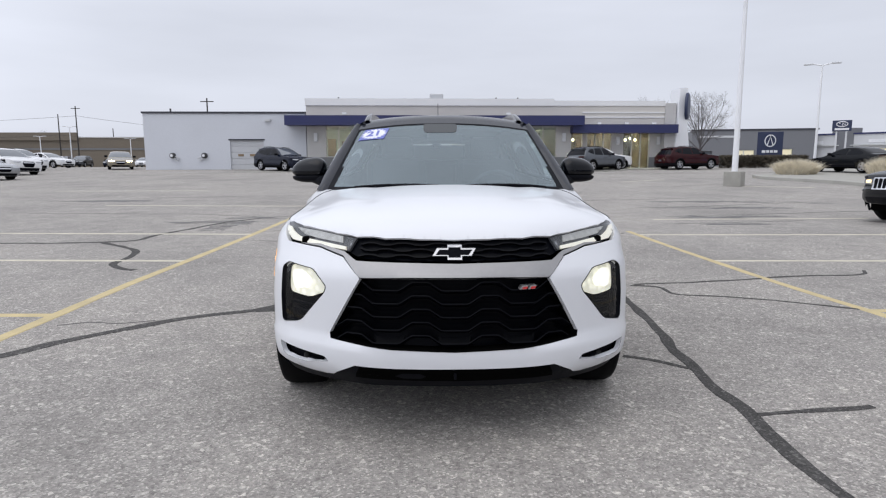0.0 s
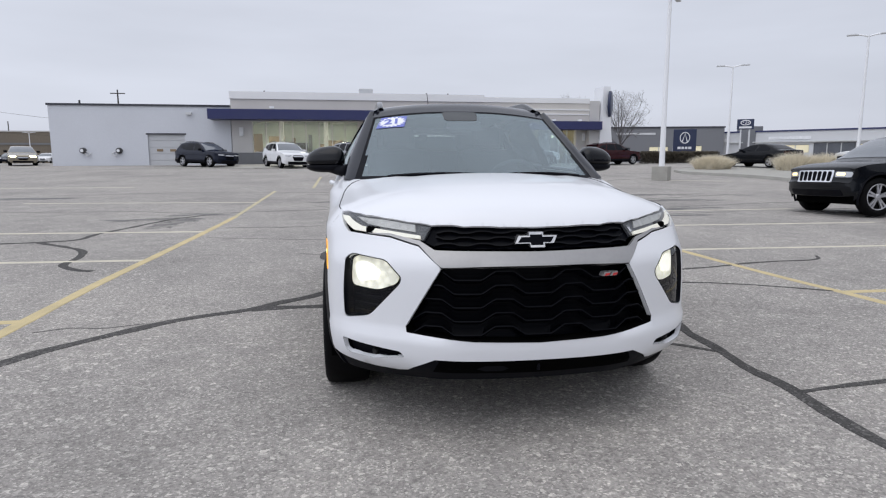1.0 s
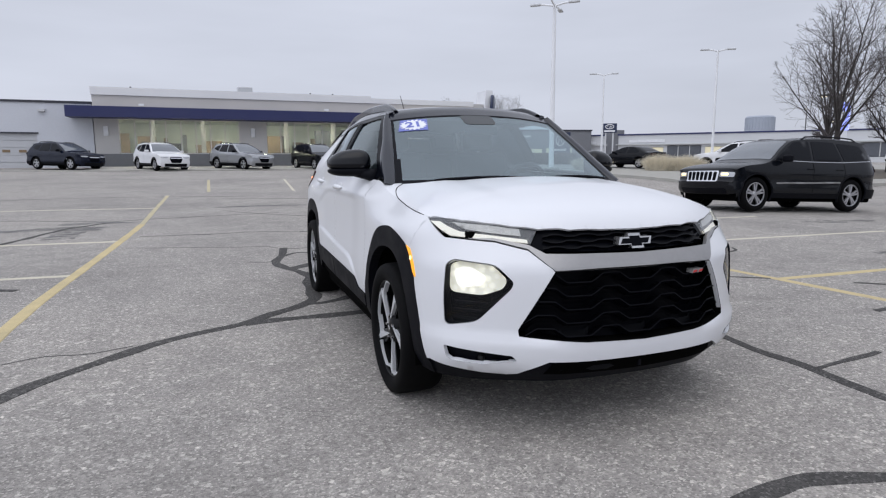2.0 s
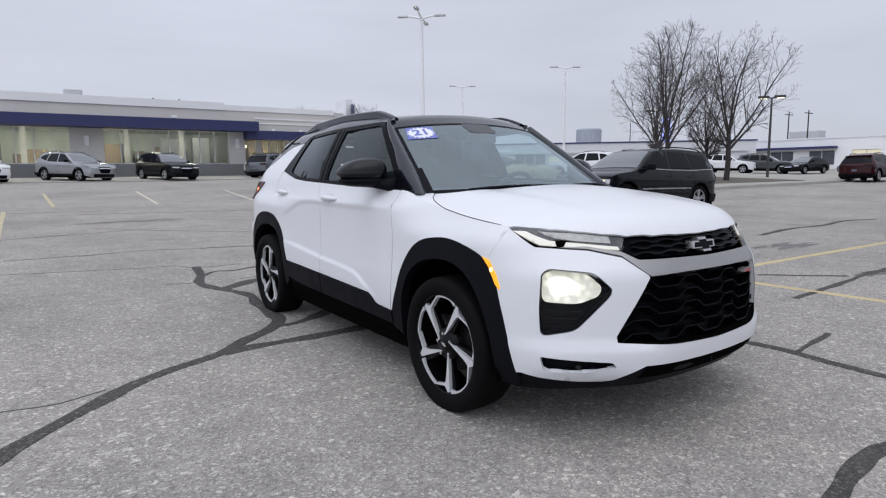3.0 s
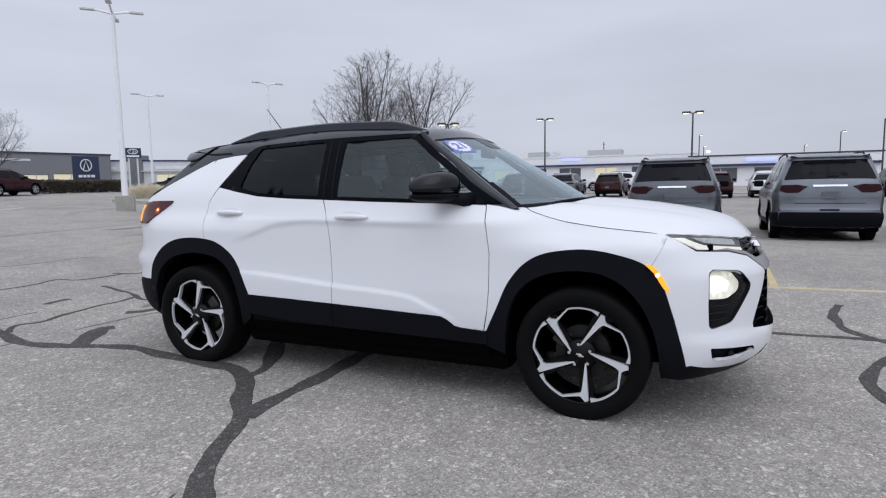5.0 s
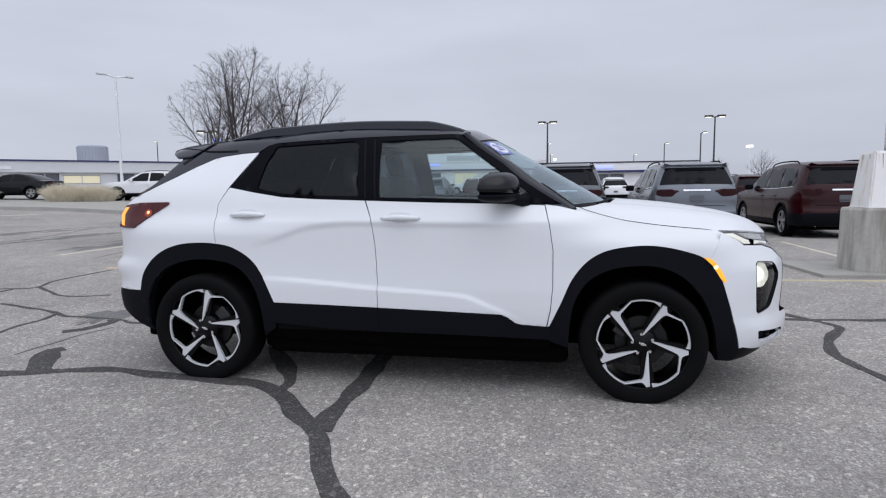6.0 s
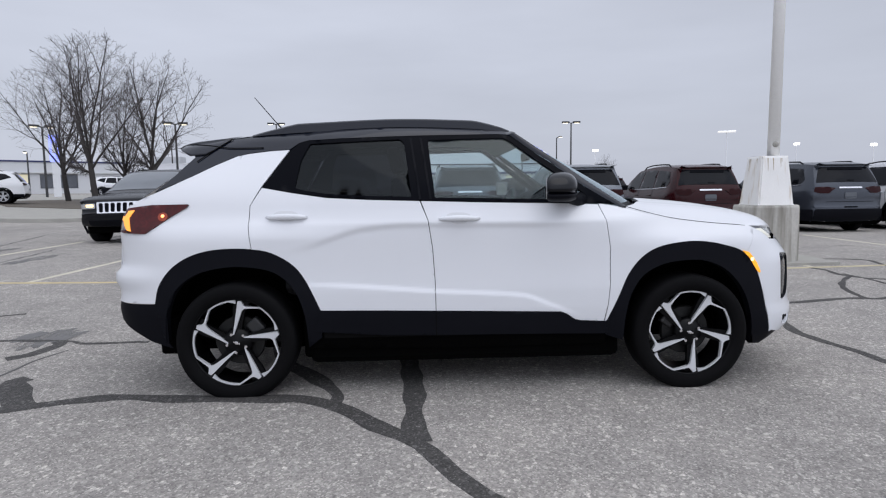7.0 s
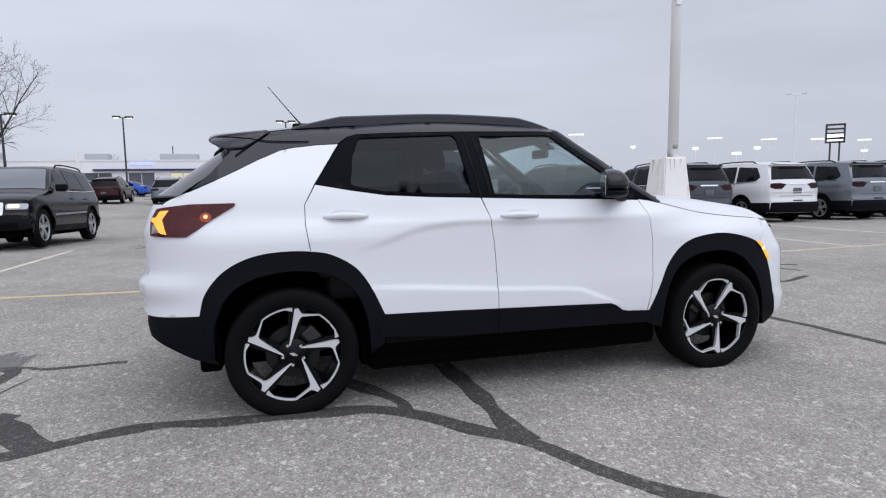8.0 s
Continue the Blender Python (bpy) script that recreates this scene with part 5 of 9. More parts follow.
                lift = 0.030 * math.sin(math.pi * t) ** 0.55
                pts.append(Vector(skin(sd * at_y(yy, z0), z0 + 0.006 * math.sin(math.pi * t), -0.002 + lift)))
                rad.append(0.008 + 0.0095 * math.sin(math.pi * t) ** 0.6)
            tube(bm, pts, rad, 10)
            part("grip", bm, W, h, smooth=True)
            cup = soften(flank([(y0 - 0.07, z0 + 0.022), (y0 - 0.03, z0 + 0.036), (y0 + 0.05, z0 + 0.036), (y0 + 0.08, z0 + 0.02), (y0 + 0.04, z0 - 0.026), (y0 - 0.04, z0 - 0.026)]), 0.03)
            # flat patch in greyer white paints the shade of the hand recess
            panel("cup", cup, body_chart(0.0015, sd), M["shaded_cup"], h, step=0.02, thick=0.002, outward=face)
        # mirror
        mir = new("door_mirror")
        mir.parent = car
        tagged(mir, "black door mirror")
        def shell(zc, up, down, grow):
            """Rounded cap: tall inboard, falling and rounding away outboard, cut flat behind."""
            bm = bmesh.new()
            r = bmesh.ops.create_uvsphere(bm, u_segments=32, v_segments=20, radius=1.0)
            sup = lambda q, e: math.copysign(abs(q) ** e, q)
            for v in r["verts"]:
                x, y, z = sup(v.co.x, 0.66), sup(v.co.y, 0.78), sup(v.co.z, 0.74)
                y = min(y, 0.62 + 0.05 * x)
                tall = up * (1 - 0.16 * x - 0.26 * max(x, 0) ** 2 - 0.10 * max(-y, 0) ** 2) if z > 0 else down * (1 - 0.22 * max(x, 0) ** 2)
                v.co = Vector((sd * (0.922 + 0.126 * grow * x), 0.785 + 0.098 * grow * y + 0.045 * x, zc + tall * z))
            return bm
        part("mirror_shell", shell(1.188, 0.092, 0.040, 1.0), M["mirror_black"], mir, smooth=True)
        part("mirror_base", shell(1.152, 0.020, 0.038, 0.985), P, mir, "black plastic lower mirror shell", smooth=True)
        bm = bmesh.new()
        box(bm, (-0.092, -0.002, -0.052), (0.092, 0.002, 0.060), 0.0015, pose(sd * 0.922, 0.849, 1.188, 0, 0, sd * 22))
        part("mirror_glass", bm, M["chrome"], mir)
        bm = bmesh.new()
        tube(bm, [(sd * 0.775, 0.640, 1.120), (sd * 0.82, 0.672, 1.125), (sd * 0.86, 0.715, 1.132), (sd * 0.91, 0.765, 1.142)], [0.050, 0.034, 0.029, 0.024], 10)
        part("mirror_arm", bm, P, mir, smooth=True)
        # roof rail
        bm = bmesh.new()
        n = 40
        prev = None
        for i in range(n + 1):
            t = i / n
            y = 1.02 + (2.585 - 1.02) * t
            e = float(edge_z(y))
            base = roof_z(0.545, y, 0.62) - 0.01
            rise = 0.046 * min(1, max(0, t / 0.14)) ** 0.8 * min(1, (1 - t) / 0.17)
            top = float(base) + 0.008 + rise
            foot = float(base) + -0.004
            x0, x1 = 0.525 - 0.02 * t, 0.568 - 0.02 * t
            ring_v = [bm.verts.new((sd * a, y, b)) for a, b in ((x0, foot), (x0 + 0.004, top - 0.004), (x0 + 0.012, top), (x1 - 0.014, top - 0.002), (x1 - 0.002, top - 0.010), (x1, foot))]
            if prev:
                for k in range(6):
                    bm.faces.new((prev[k], prev[(k + 1) % 6], ring_v[(k + 1) % 6], ring_v[k]))
            prev = ring_v
        part("roof_rail", bm, M["black_roof"], car, "black roof rail")

    # roof skin with a glass-black look
    ys = np.linspace(0.99, 2.98, 40)
    verts, faces, nx = [], [], 24
    for v in (0.902, 0.93, 0.96, 0.985):
        for i in range(nx + 1):
            verts.append(tuple(screen_pt(-1 + 2 * i / nx, v) + np.array((0, -0.5, 0.86)) * 0.003))
    for y in ys:
        half = roof_half(max(y, 1.0)) + 0.004
        for i in range(nx + 1):
            x = half * (-1 + 2 * i / nx)
            yy = y + (0.06 * (abs(x) / half) ** 2 * (1 - ease(0.98, 1.3, y)) if y < 1.3 else 0)
            verts.append((x, yy, float(roof_z(x, y, half))))
    for r in range(len(ys) + 3):
        for i in range(nx):
            a = r * (nx + 1) + i
            faces.append((a, a + 1, a + nx + 2, a + nx + 1))
    put_mesh("roof", verts, faces, M["black_roof"], car, "black roof", smooth=True)
    # underside of the roof
    verts2 = [(x * 0.985, y, z - 0.035) for x, y, z in verts]
    put_mesh("headliner", verts2, [f[::-1] for f in faces], M["liner"], car)

    # windscreen with a dark border
    nu, nv = 28, 16
    def screen_patch(name, us, vs, off, mat, parent, label=""):
        verts, faces = [], []
        for v in vs:
            for u in us:
                p = screen_pt(u, v)
                verts.append(p + np.array((0, -0.86, 0.52)) * off)
        k = len(us)
        for j in range(len(vs) - 1):
            for i in range(k - 1):
                a = j * k + i
                faces.append((a, a + 1, a + k + 1, a + k))
        return put_mesh(name, verts, faces, mat, parent, label, smooth=True)
    scr = screen_patch("windscreen", np.linspace(-0.985, 0.985, nu), np.linspace(0.0, 0.908, nv), 0.0, M["screen"], car, "clear windscreen")
    scr.visible_shadow = False
    # dark printed border behind the glass
    us, vs = np.linspace(-0.985, 0.985, 81), np.linspace(0, 0.908, 41)
    verts, faces = [], []
    for v in vs:
        for u in us:
            verts.append(screen_pt(u, v) + np.array((0, -0.86, 0.52)) * 0.0015)
    for j in range(40):
        for i in range(80):
            u, v = (us[i] + us[i + 1]) / 2, (vs[j] + vs[j + 1]) / 2
            if abs(u) > 0.958 - 0.015 * (1 - v) or v < 0.075 or v > 0.885:
                a = j * 81 + i
                faces.append((a, a + 1, a + 82, a + 81))
    put_mesh("screen_border", verts, faces, M["plastic"], scr)
    # camera housing and mirror inside
    panel("sensor_housing", soften([(-0.235, 0.90), (-0.225, 0.79), (-0.19, 0.765), (0.10, 0.765), (0.135, 0.79), (0.145, 0.90)], 0.03), lambda flat: np.array([screen_pt(u, v) + np.array((0, -0.86, 0.52)) * 0.002 for u, v in flat]), M["sensor"], scr, "dark sensor housing behind the screen", step=0.04, thick=0.004, outward=(0, -1, 1))
    bm = bmesh.new()
    box(bm, (-0.12, 0.80, 1.385), (0.12, 0.83, 1.45), 0.015)
    part("rear_view_mirror", bm, M["dash"], scr)
    # year sticker: blue card with a white star burst and the digits
    def on_screen(flat):
        return np.array([screen_pt(-u, v) + np.array((0, -0.86, 0.52)) * 0.004 for u, v in flat])
    def on_screen2(flat):
        return np.array([screen_pt(-u, v) + np.array((0, -0.86, 0.52)) * 0.0065 for u, v in flat])
    card = panel("year_sticker", [(0.925, 0.715), (0.640, 0.706), (0.614, 0.864), (0.893, 0.876)], on_screen, M["sticker_blue"], scr, "blue sticker with white star burst and year digits", step=0.06, thick=0.0005, outward=(0, -1, 1))
    star = []
    for k in range(36):
        r = 1.0 if k % 2 else 0.78
        a = 2 * math.pi * k / 36
        star.append((0.770 + 0.145 * r * math.cos(a), 0.790 + 0.078 * r * math.sin(a)))
    panel("star_burst", star, on_screen2, M["sticker_white"], card, step=0.05, thick=0.0005, outward=(0, -1, 1))
    txt = bpy.data.curves.new("year_digits", "FONT")
    txt.body, txt.size, txt.align_x, txt.align_y, txt.offset = "21", 0.105, "CENTER", "CENTER", 0.0035
    shape = bpy.data.objects.new("year_digits", txt)
    me = bpy.data.meshes.new_from_object(shape)
    bpy.data.objects.remove(shape)
    for v in me.vertices:
        p = screen_pt(-(0.770 - v.co.x / 0.63), 0.790 + v.co.y / 0.985) + np.array((0, -0.86, 0.52)) * 0.0095
        v.co = Vector(p)
    me.materials.clear()
    me.materials.append(M["sticker_blue"])
    digits = new("year_digits", me)
    digits.parent = card

    # tailgate glass, spoiler, aerial
    verts, faces = [], []
    for j in range(9):
        v = j / 8
        for i in range(17):
            u = -1 + i / 8
            half = 0.76 - 0.16 * v
            verts.append((u * half, 3.36 - 0.38 * v - 0.20 * u * u, 1.17 + 0.27 * v))
    for j in range(8):
        for i in range(16):
            a = j * 17 + i
            faces.append((a, a + 1, a + 18, a + 17))
    put_mesh("rear_window", verts, faces, M["dark_glass"], car, "dark rear window", smooth=True).visible_shadow = False
    verts, faces = [], []
    for j in range(65):
        v = j / 64
        for i in range(17):
            u = -1 + i / 8
            p = skin(S_END - abs(u) * (S_END - at_y(3.24, 0.5 + 0.66 * v) - 0.1 * (1 - v * v) + 0.03 * v), 0.574 + 0.551 * v, -0.004)
            verts.append((math.copysign(p[0], u), p[1], p[2]))
    for j in range(64):
        for i in range(16):
            a = j * 17 + i
            faces.append((a, a + 1, a + 18, a + 17))
    put_mesh("tailgate", verts, faces, W, car, "white tailgate", smooth=True)
    # spoiler: the roof carried on, with deep ends, a drooping lip and a hollow underside
    bm = bmesh.new()
    rings = []
    for y in (2.715, 2.76, 2.80, 2.845, 2.89, 2.935, 2.965, 2.985, 3.0, 3.012, 3.02):
        low = float(np.interp(y, [2.715, 2.80, 2.845, 2.935, 3.0, 3.02], [1.500, 1.440, 1.414, 1.408, 1.440, 1.454]))
        top = float(np.interp(y, [2.715, 2.80, 2.90, 2.98, 3.0, 3.012, 3.02], [1.517, 1.509, 1.498, 1.490, 1.484, 1.475, 1.464]))
        sides = [(abs(float(skin(at_y(y, z), z)[0])) + 0.006, z) for z in np.linspace(low, top - 0.006, 6)]
        half = min(sides[-1][0], roof_half(min(y, 2.95)) + 0.012)
        ring = [(-x, y, z) for x, z in sides]
        aft = lambda u: 0.035 * (1 - u * u) * float(ease(2.80, 3.02, y))
        ring += [(u * half, y + aft(u), top + 0.042 * (1 - abs(u) ** 2.2)) for u in np.linspace(-1, 1, 21)]
        ring += [(x, y, z) for x, z in sides[::-1]]
        ring += [(u * sides[0][0], y + aft(u), low + min(0.042, top - low + 0.03) * (1 - abs(u) ** 2.2)) for u in np.linspace(0.94, -0.94, 19)]
        rings.append([bm.verts.new(p) for p in ring])
    for p, q in zip(rings, rings[1:]):
        for k in range(len(p)):
            j = (k + 1) % len(p)
            bm.faces.new((p[k], p[j], q[j], q[k]))
    bm.faces.new(rings[0])
    bm.faces.new(rings[-1][::-1])
    for e in bm.edges:
        e.smooth = True
    part("roof_spoiler", bm, M["black_roof"], car, "black roof spoiler", smooth=True)
    for sd in (-1, 1):
        for line in (((2.700, 1.512), (2.75, 1.476), (2.80, 1.440), (2.845, 1.405), (2.884, 1.374)), ((2.50, 1.453), (2.58, 1.452), (2.712, 1.455), (2.83, 1.472), (2.92, 1.480), (2.975, 1.483))):
            bm = bmesh.new()
            pts = []
            for y, z in curve_through(line, 4):
                x, py, pz = skin(at_y(y, z), z, 0.006)
                pts.append((math.copysign(x, sd), py, pz))
            tube(bm, pts, 0.0032, 6)
            part("spoiler_seam", bm, M["seam"], car)
    bm = bmesh.new()
    bmesh.ops.create_uvsphere(bm, u_segments=14, v_segments=8, radius=1.0, matrix=pose(-0.02, 2.985, 1.430, -28) @ Matrix.Diagonal((0.05, 0.065, 0.028, 1)))
    part("rear_wiper_hub", bm, M["gloss_black"], car, smooth=True)
    bm = bmesh.new()
    tube(bm, [(-0.01, 2.50, 1.60), (-0.01, 2.56, 1.67), (-0.01, 2.70, 1.838)], [0.007, 0.0035, 0.0025], 6)
    part("aerial", bm, P, car)
    bm = bmesh.new()
    box(bm, (-0.04, 2.42, 1.575), (0.02, 2.56, 1.612), 0.014)
    part("aerial_foot", bm, P, car)

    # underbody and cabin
    # floor pan set low and wide to deepen the shade beneath
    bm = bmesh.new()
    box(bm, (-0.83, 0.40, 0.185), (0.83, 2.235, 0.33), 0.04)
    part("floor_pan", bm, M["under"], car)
    # near-black blocks added by the wheels to stand in for shade there
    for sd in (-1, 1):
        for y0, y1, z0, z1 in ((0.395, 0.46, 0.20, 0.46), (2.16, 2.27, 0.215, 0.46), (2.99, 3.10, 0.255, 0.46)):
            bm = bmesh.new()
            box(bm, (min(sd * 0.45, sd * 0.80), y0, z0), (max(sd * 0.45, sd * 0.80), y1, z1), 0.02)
            part("wheel_shade_block", bm, M["under"], car)
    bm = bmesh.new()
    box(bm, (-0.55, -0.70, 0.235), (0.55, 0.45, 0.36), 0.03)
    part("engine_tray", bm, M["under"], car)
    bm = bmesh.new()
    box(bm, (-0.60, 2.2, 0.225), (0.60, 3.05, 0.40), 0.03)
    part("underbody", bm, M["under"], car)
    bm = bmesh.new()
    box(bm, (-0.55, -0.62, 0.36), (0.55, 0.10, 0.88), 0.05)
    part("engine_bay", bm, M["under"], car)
    bm = bmesh.new()
    box(bm, (-0.80, 0.47, 0.40), (0.80, 2.17, 0.48), 0.01)
    box(bm, (-0.47, 2.17, 0.40), (0.47, 3.1, 0.48), 0.01)
    part("cabin_floor", bm, M["dash"], car)
    bm = bmesh.new()
    rows = []
    for i in range(17):
        u = -1 + i / 8
        s = screen_pt(u, 0.0)
        y0 = s[1] + 0.03
        rows.append([bm.verts.new((u * 0.74, y, z)) for y, z in ((y0, 1.065), (0.56, 1.105 - 0.02 * abs(u)), (0.72, 1.10), (0.80, 1.03), (0.80, 0.70))])
    for a, b in zip(rows, rows[1:]):
        for k in range(4):
            bm.faces.new((a[k], a[k + 1], b[k + 1], b[k]))
    part("dashboard", bm, M["dash"], car, "dark grey dashboard", smooth=True)
    wheel = new("steering_wheel")
    wheel.parent = car
    wheel.matrix_basis = pose(0.37, 0.93, 1.02, -62, 0, 0)
    bm = bmesh.new()
    tube(bm, [(0.185 * math.cos(a), 0.185 * math.sin(a), 0) for a in np.linspace(0, 2 * math.pi, 33)], 0.016, 8, False)
    part("wheel_rim", bm, M["dash"], wheel, smooth=True)
    bm = bmesh.new()
    box(bm, (-0.18, -0.025, -0.02), (0.18, 0.025, 0.01), 0.01)
    box(bm, (-0.07, -0.12, -0.03), (0.07, 0.06, 0.012), 0.02)
    part("wheel_spokes", bm, M["dash"], wheel)
    for x, y, nm in ((-0.37, 1.35, "front_seat"), (0.37, 1.35, "front_seat"), (0.0, 2.20, "rear_bench")):
        seat = new(nm)
        seat.parent = car
        w2 = 0.25 if nm == "front_seat" else 0.60
        bm = bmesh.new()
        box(bm, (x - w2, y - 0.30, 0.55), (x + w2, y + 0.22, 0.72), 0.05)
        part("seat_base", bm, M["seat"], seat)
        bm = bmesh.new()
        box(bm, (-w2, -0.07, 0.0), (w2, 0.07, 0.62), 0.055, pose(x, y + 0.20, 0.68, -14))
        part("seat_back", bm, M["seat"], seat)
        for hx in ((0,) if nm == "front_seat" else (-0.38, 0.38)):
            bm = bmesh.new()
            box(bm, (-0.13, -0.045, 0.63), (0.13, 0.045, 0.81), 0.04, pose(x + hx, y + 0.20, 0.68, -14))
            part("headrest", bm, M["seat"], seat)
    # wheels
    build_wheel("front_wheel", car, 0.0, -1, 62)
    build_wheel("rear_wheel", car, 2.64, -1, 84)
    build_wheel("front_wheel", car, 0.0, 1, 30)
    build_wheel("rear_wheel", car, 2.64, 1, 10)
    return car


M["mirror_black"] = surface("gloss_black_mirror", (0.0026, 0.0032, 0.0055), 0.2, coat=0.55, spec=0.03)
M["dark_part"] = surface("dark_cast_metal", (0.035, 0.035, 0.036), 0.5, metal=0.4)
M["sensor"] = surface("dark_sensor_cover", (0.03, 0.034, 0.037), 0.4)
M["lamp_bowl"] = surface("smoked_lamp_bowl", (0.075, 0.078, 0.085), 0.3, var=0.2, scale=10)
M["lamp_inner"] = surface("grey_lamp_reflector", (0.50, 0.495, 0.48), 0.3, metal=0.1, var=0.2, scale=14)
M["silver_cross"] = surface("bright_emblem", (0.5, 0.5, 0.51), 0.25, metal=0.85, var=0.05)
# body white darkened for the shade behind the door handles
M["shaded_cup"] = surface("shaded_white_recess", (0.62, 0.625, 0.64), 0.35, var=0.02)
build_subject()

# ---- other vehicles on the lot ----
PAINT = {}


def paint(key):
    cols = {"silver_grey": ((0.15, 0.163, 0.185), 0.5), "dark_grey": ((0.06, 0.063, 0.07), 0.4), "maroon": ((0.026, 0.0015, 0.003), 0.0), "white": ((0.72, 0.725, 0.74), 0.0), "black": ((0.0026, 0.0034, 0.0055), 0.0),
            "navy": ((0.005, 0.008, 0.020), 0.1), "silver": ((0.34, 0.35, 0.365), 0.5), "charcoal": ((0.0030, 0.0040, 0.0066), 0.0), "slate": ((0.048, 0.055, 0.070), 0.4), "mid_grey": ((0.095, 0.103, 0.117), 0.45), "tan": ((0.28, 0.25, 0.2), 0.4), "blue_bright": ((0.02, 0.09, 0.45), 0.2), "red": ((0.20, 0.015, 0.015), 0.2)}
    if key not in PAINT:
        c, m = cols[key]
        dark = max(c) < 0.03
        PAINT[key] = surface(key + "_vehicle_paint", c, 0.25, metal=m, var=0.03, scale=1.5, coat=0.32 if key == "charcoal" else 0.22 if dark else 0.2 if key == "maroon" else 0.3, spec=0.14 if dark else 0.08 if key == "maroon" else 0.35, even=True)
    return PAINT[key]


M["chrome_strip"] = surface("chrome_strip", (0.75, 0.75, 0.77), 0.18, metal=1.0)
# glossy, with a pale base colour that stands in for reflected sky
M["wind_glass"] = surface("sky_paled_windscreen", (0.10, 0.112, 0.128), 0.08, var=0.1, coat=0.6, spec=0.5)
M["plate"] = surface("dark_plate", (0.09, 0.10, 0.115), 0.4)
M["alloy"] = surface("silver_alloy", (0.5, 0.5, 0.52), 0.35, metal=0.8, var=0.08)
M["warm_lamp"] = glowing("lit_warm_lamp", (1.0, 0.66, 0.22), 1.7, (0.9, 0.85, 0.7))
M["bright_lamp"] = glowing("lit_bright_lamp", (1.0, 0.80, 0.42), 22.0, (0.9, 0.85, 0.7))
M["lamp_clear"] = surface("unlit_lamp", (0.45, 0.46, 0.48), 0.15, metal=0.3, coat=0.8)

KINDS = {}
KINDS["large_suv"] = dict(L=5.19, W=2.0, H=1.79, wb=3.07, r=0.375, ax=-1.62, belt=1.10, tumble=0.33,
                      prof=[(-2.50, 0.24), (-2.585, 0.42), (-2.595, 0.66), (-2.55, 0.86), (-2.44, 0.99), (-2.2, 1.07), (-1.75, 1.13), (-1.25, 1.17), (-0.85, 1.40), (-0.40, 1.655), (-0.1, 1.715), (0.5, 1.765), (1.2, 1.765), (1.9, 1.735), (2.30, 1.68), (2.36, 1.645), (2.30, 1.60), (2.45, 1.30), (2.53, 1.13), (2.555, 1.02), (2.565, 0.72), (2.595, 0.62), (2.58, 0.45), (2.50, 0.30)],
                      ws=(1.19, 1.63), rg=(1.235, 1.598), panes=[[(-1.0, 1.16), (-0.30, 1.60), (0.16, 1.64), (0.10, 1.15)], [(0.18, 1.15), (0.24, 1.64), (1.05, 1.63), (1.12, 1.16)], [(1.20, 1.17), (1.13, 1.62), (1.85, 1.575), (2.08, 1.30), (1.95, 1.20)]],
                      tail=(0.97, 1.135, 0.44, 1.0), chrome=(1.083, 1.117, 0.56), plate=(0.84, 0.99), low=0.62, lights=(0.78, 0.90, 0.55, 0.97), grille=(0.55, 0.93, 0.5))
KINDS["crossover"] = dict(L=4.65, W=1.88, H=1.67, wb=2.73, r=0.36, ax=-1.42, belt=1.03, tumble=0.40,
                      prof=[(-2.25, 0.24), (-2.31, 0.42), (-2.32, 0.62), (-2.28, 0.80), (-2.16, 0.93), (-1.9, 1.0), (-1.45, 1.06), (-1.08, 1.10), (-0.65, 1.36), (-0.22, 1.565), (0.1, 1.62), (0.6, 1.655), (1.1, 1.64), (1.6, 1.585), (1.86, 1.54), (1.90, 1.50), (1.84, 1.46), (2.05, 1.20), (2.16, 1.05), (2.26, 0.94), (2.30, 0.72), (2.32, 0.55), (2.28, 0.40), (2.2, 0.28)],
                      ws=(1.12, 1.55), rg=(1.09, 1.43), panes=[[(-0.85, 1.08), (-0.15, 1.50), (0.22, 1.535), (0.16, 1.07)], [(0.24, 1.07), (0.30, 1.535), (0.95, 1.515), (1.08, 1.10)], [(1.15, 1.12), (1.04, 1.505), (1.45, 1.45), (1.70, 1.28)]],
                      tail=(0.90, 1.03, 0.48, 1.0), chrome=None, plate=(0.62, 0.74), low=0.50, lights=(0.74, 0.84, 0.5, 0.98), grille=(0.48, 0.82, 0.45))
KINDS["boxy_suv"] = dict(taper=0.17, L=4.82, W=1.87, H=1.76, wb=2.915, r=0.385, ax=-1.50, belt=1.10, tumble=0.34,
                     prof=[(-2.12, 0.36), (-2.21, 0.48), (-2.24, 0.64), (-2.21, 0.70), (-2.18, 0.90), (-2.08, 0.98), (-1.8, 1.06), (-1.2, 1.15), (-0.80, 1.42), (-0.42, 1.635), (-0.1, 1.695), (0.5, 1.735), (1.2, 1.735), (1.8, 1.70), (2.08, 1.655), (2.12, 1.61), (2.06, 1.57), (2.24, 1.30), (2.33, 1.12), (2.37, 0.95), (2.40, 0.72), (2.41, 0.58), (2.36, 0.42), (2.28, 0.33)],
                     ws=(1.19, 1.62), rg=(1.16, 1.55), panes=[[(-0.98, 1.16), (-0.30, 1.585), (0.15, 1.62), (0.10, 1.15)], [(0.18, 1.15), (0.23, 1.62), (0.95, 1.61), (1.08, 1.17)], [(1.15, 1.18), (1.02, 1.60), (1.75, 1.56), (1.98, 1.22)]],
                     tail=(0.95, 1.12, 0.62, 1.0), chrome=None, plate=(0.80, 0.95), low=0.56, lights=(0.755, 0.865, 0.60, 0.985), grille=(0.67, 0.88, 0.56))
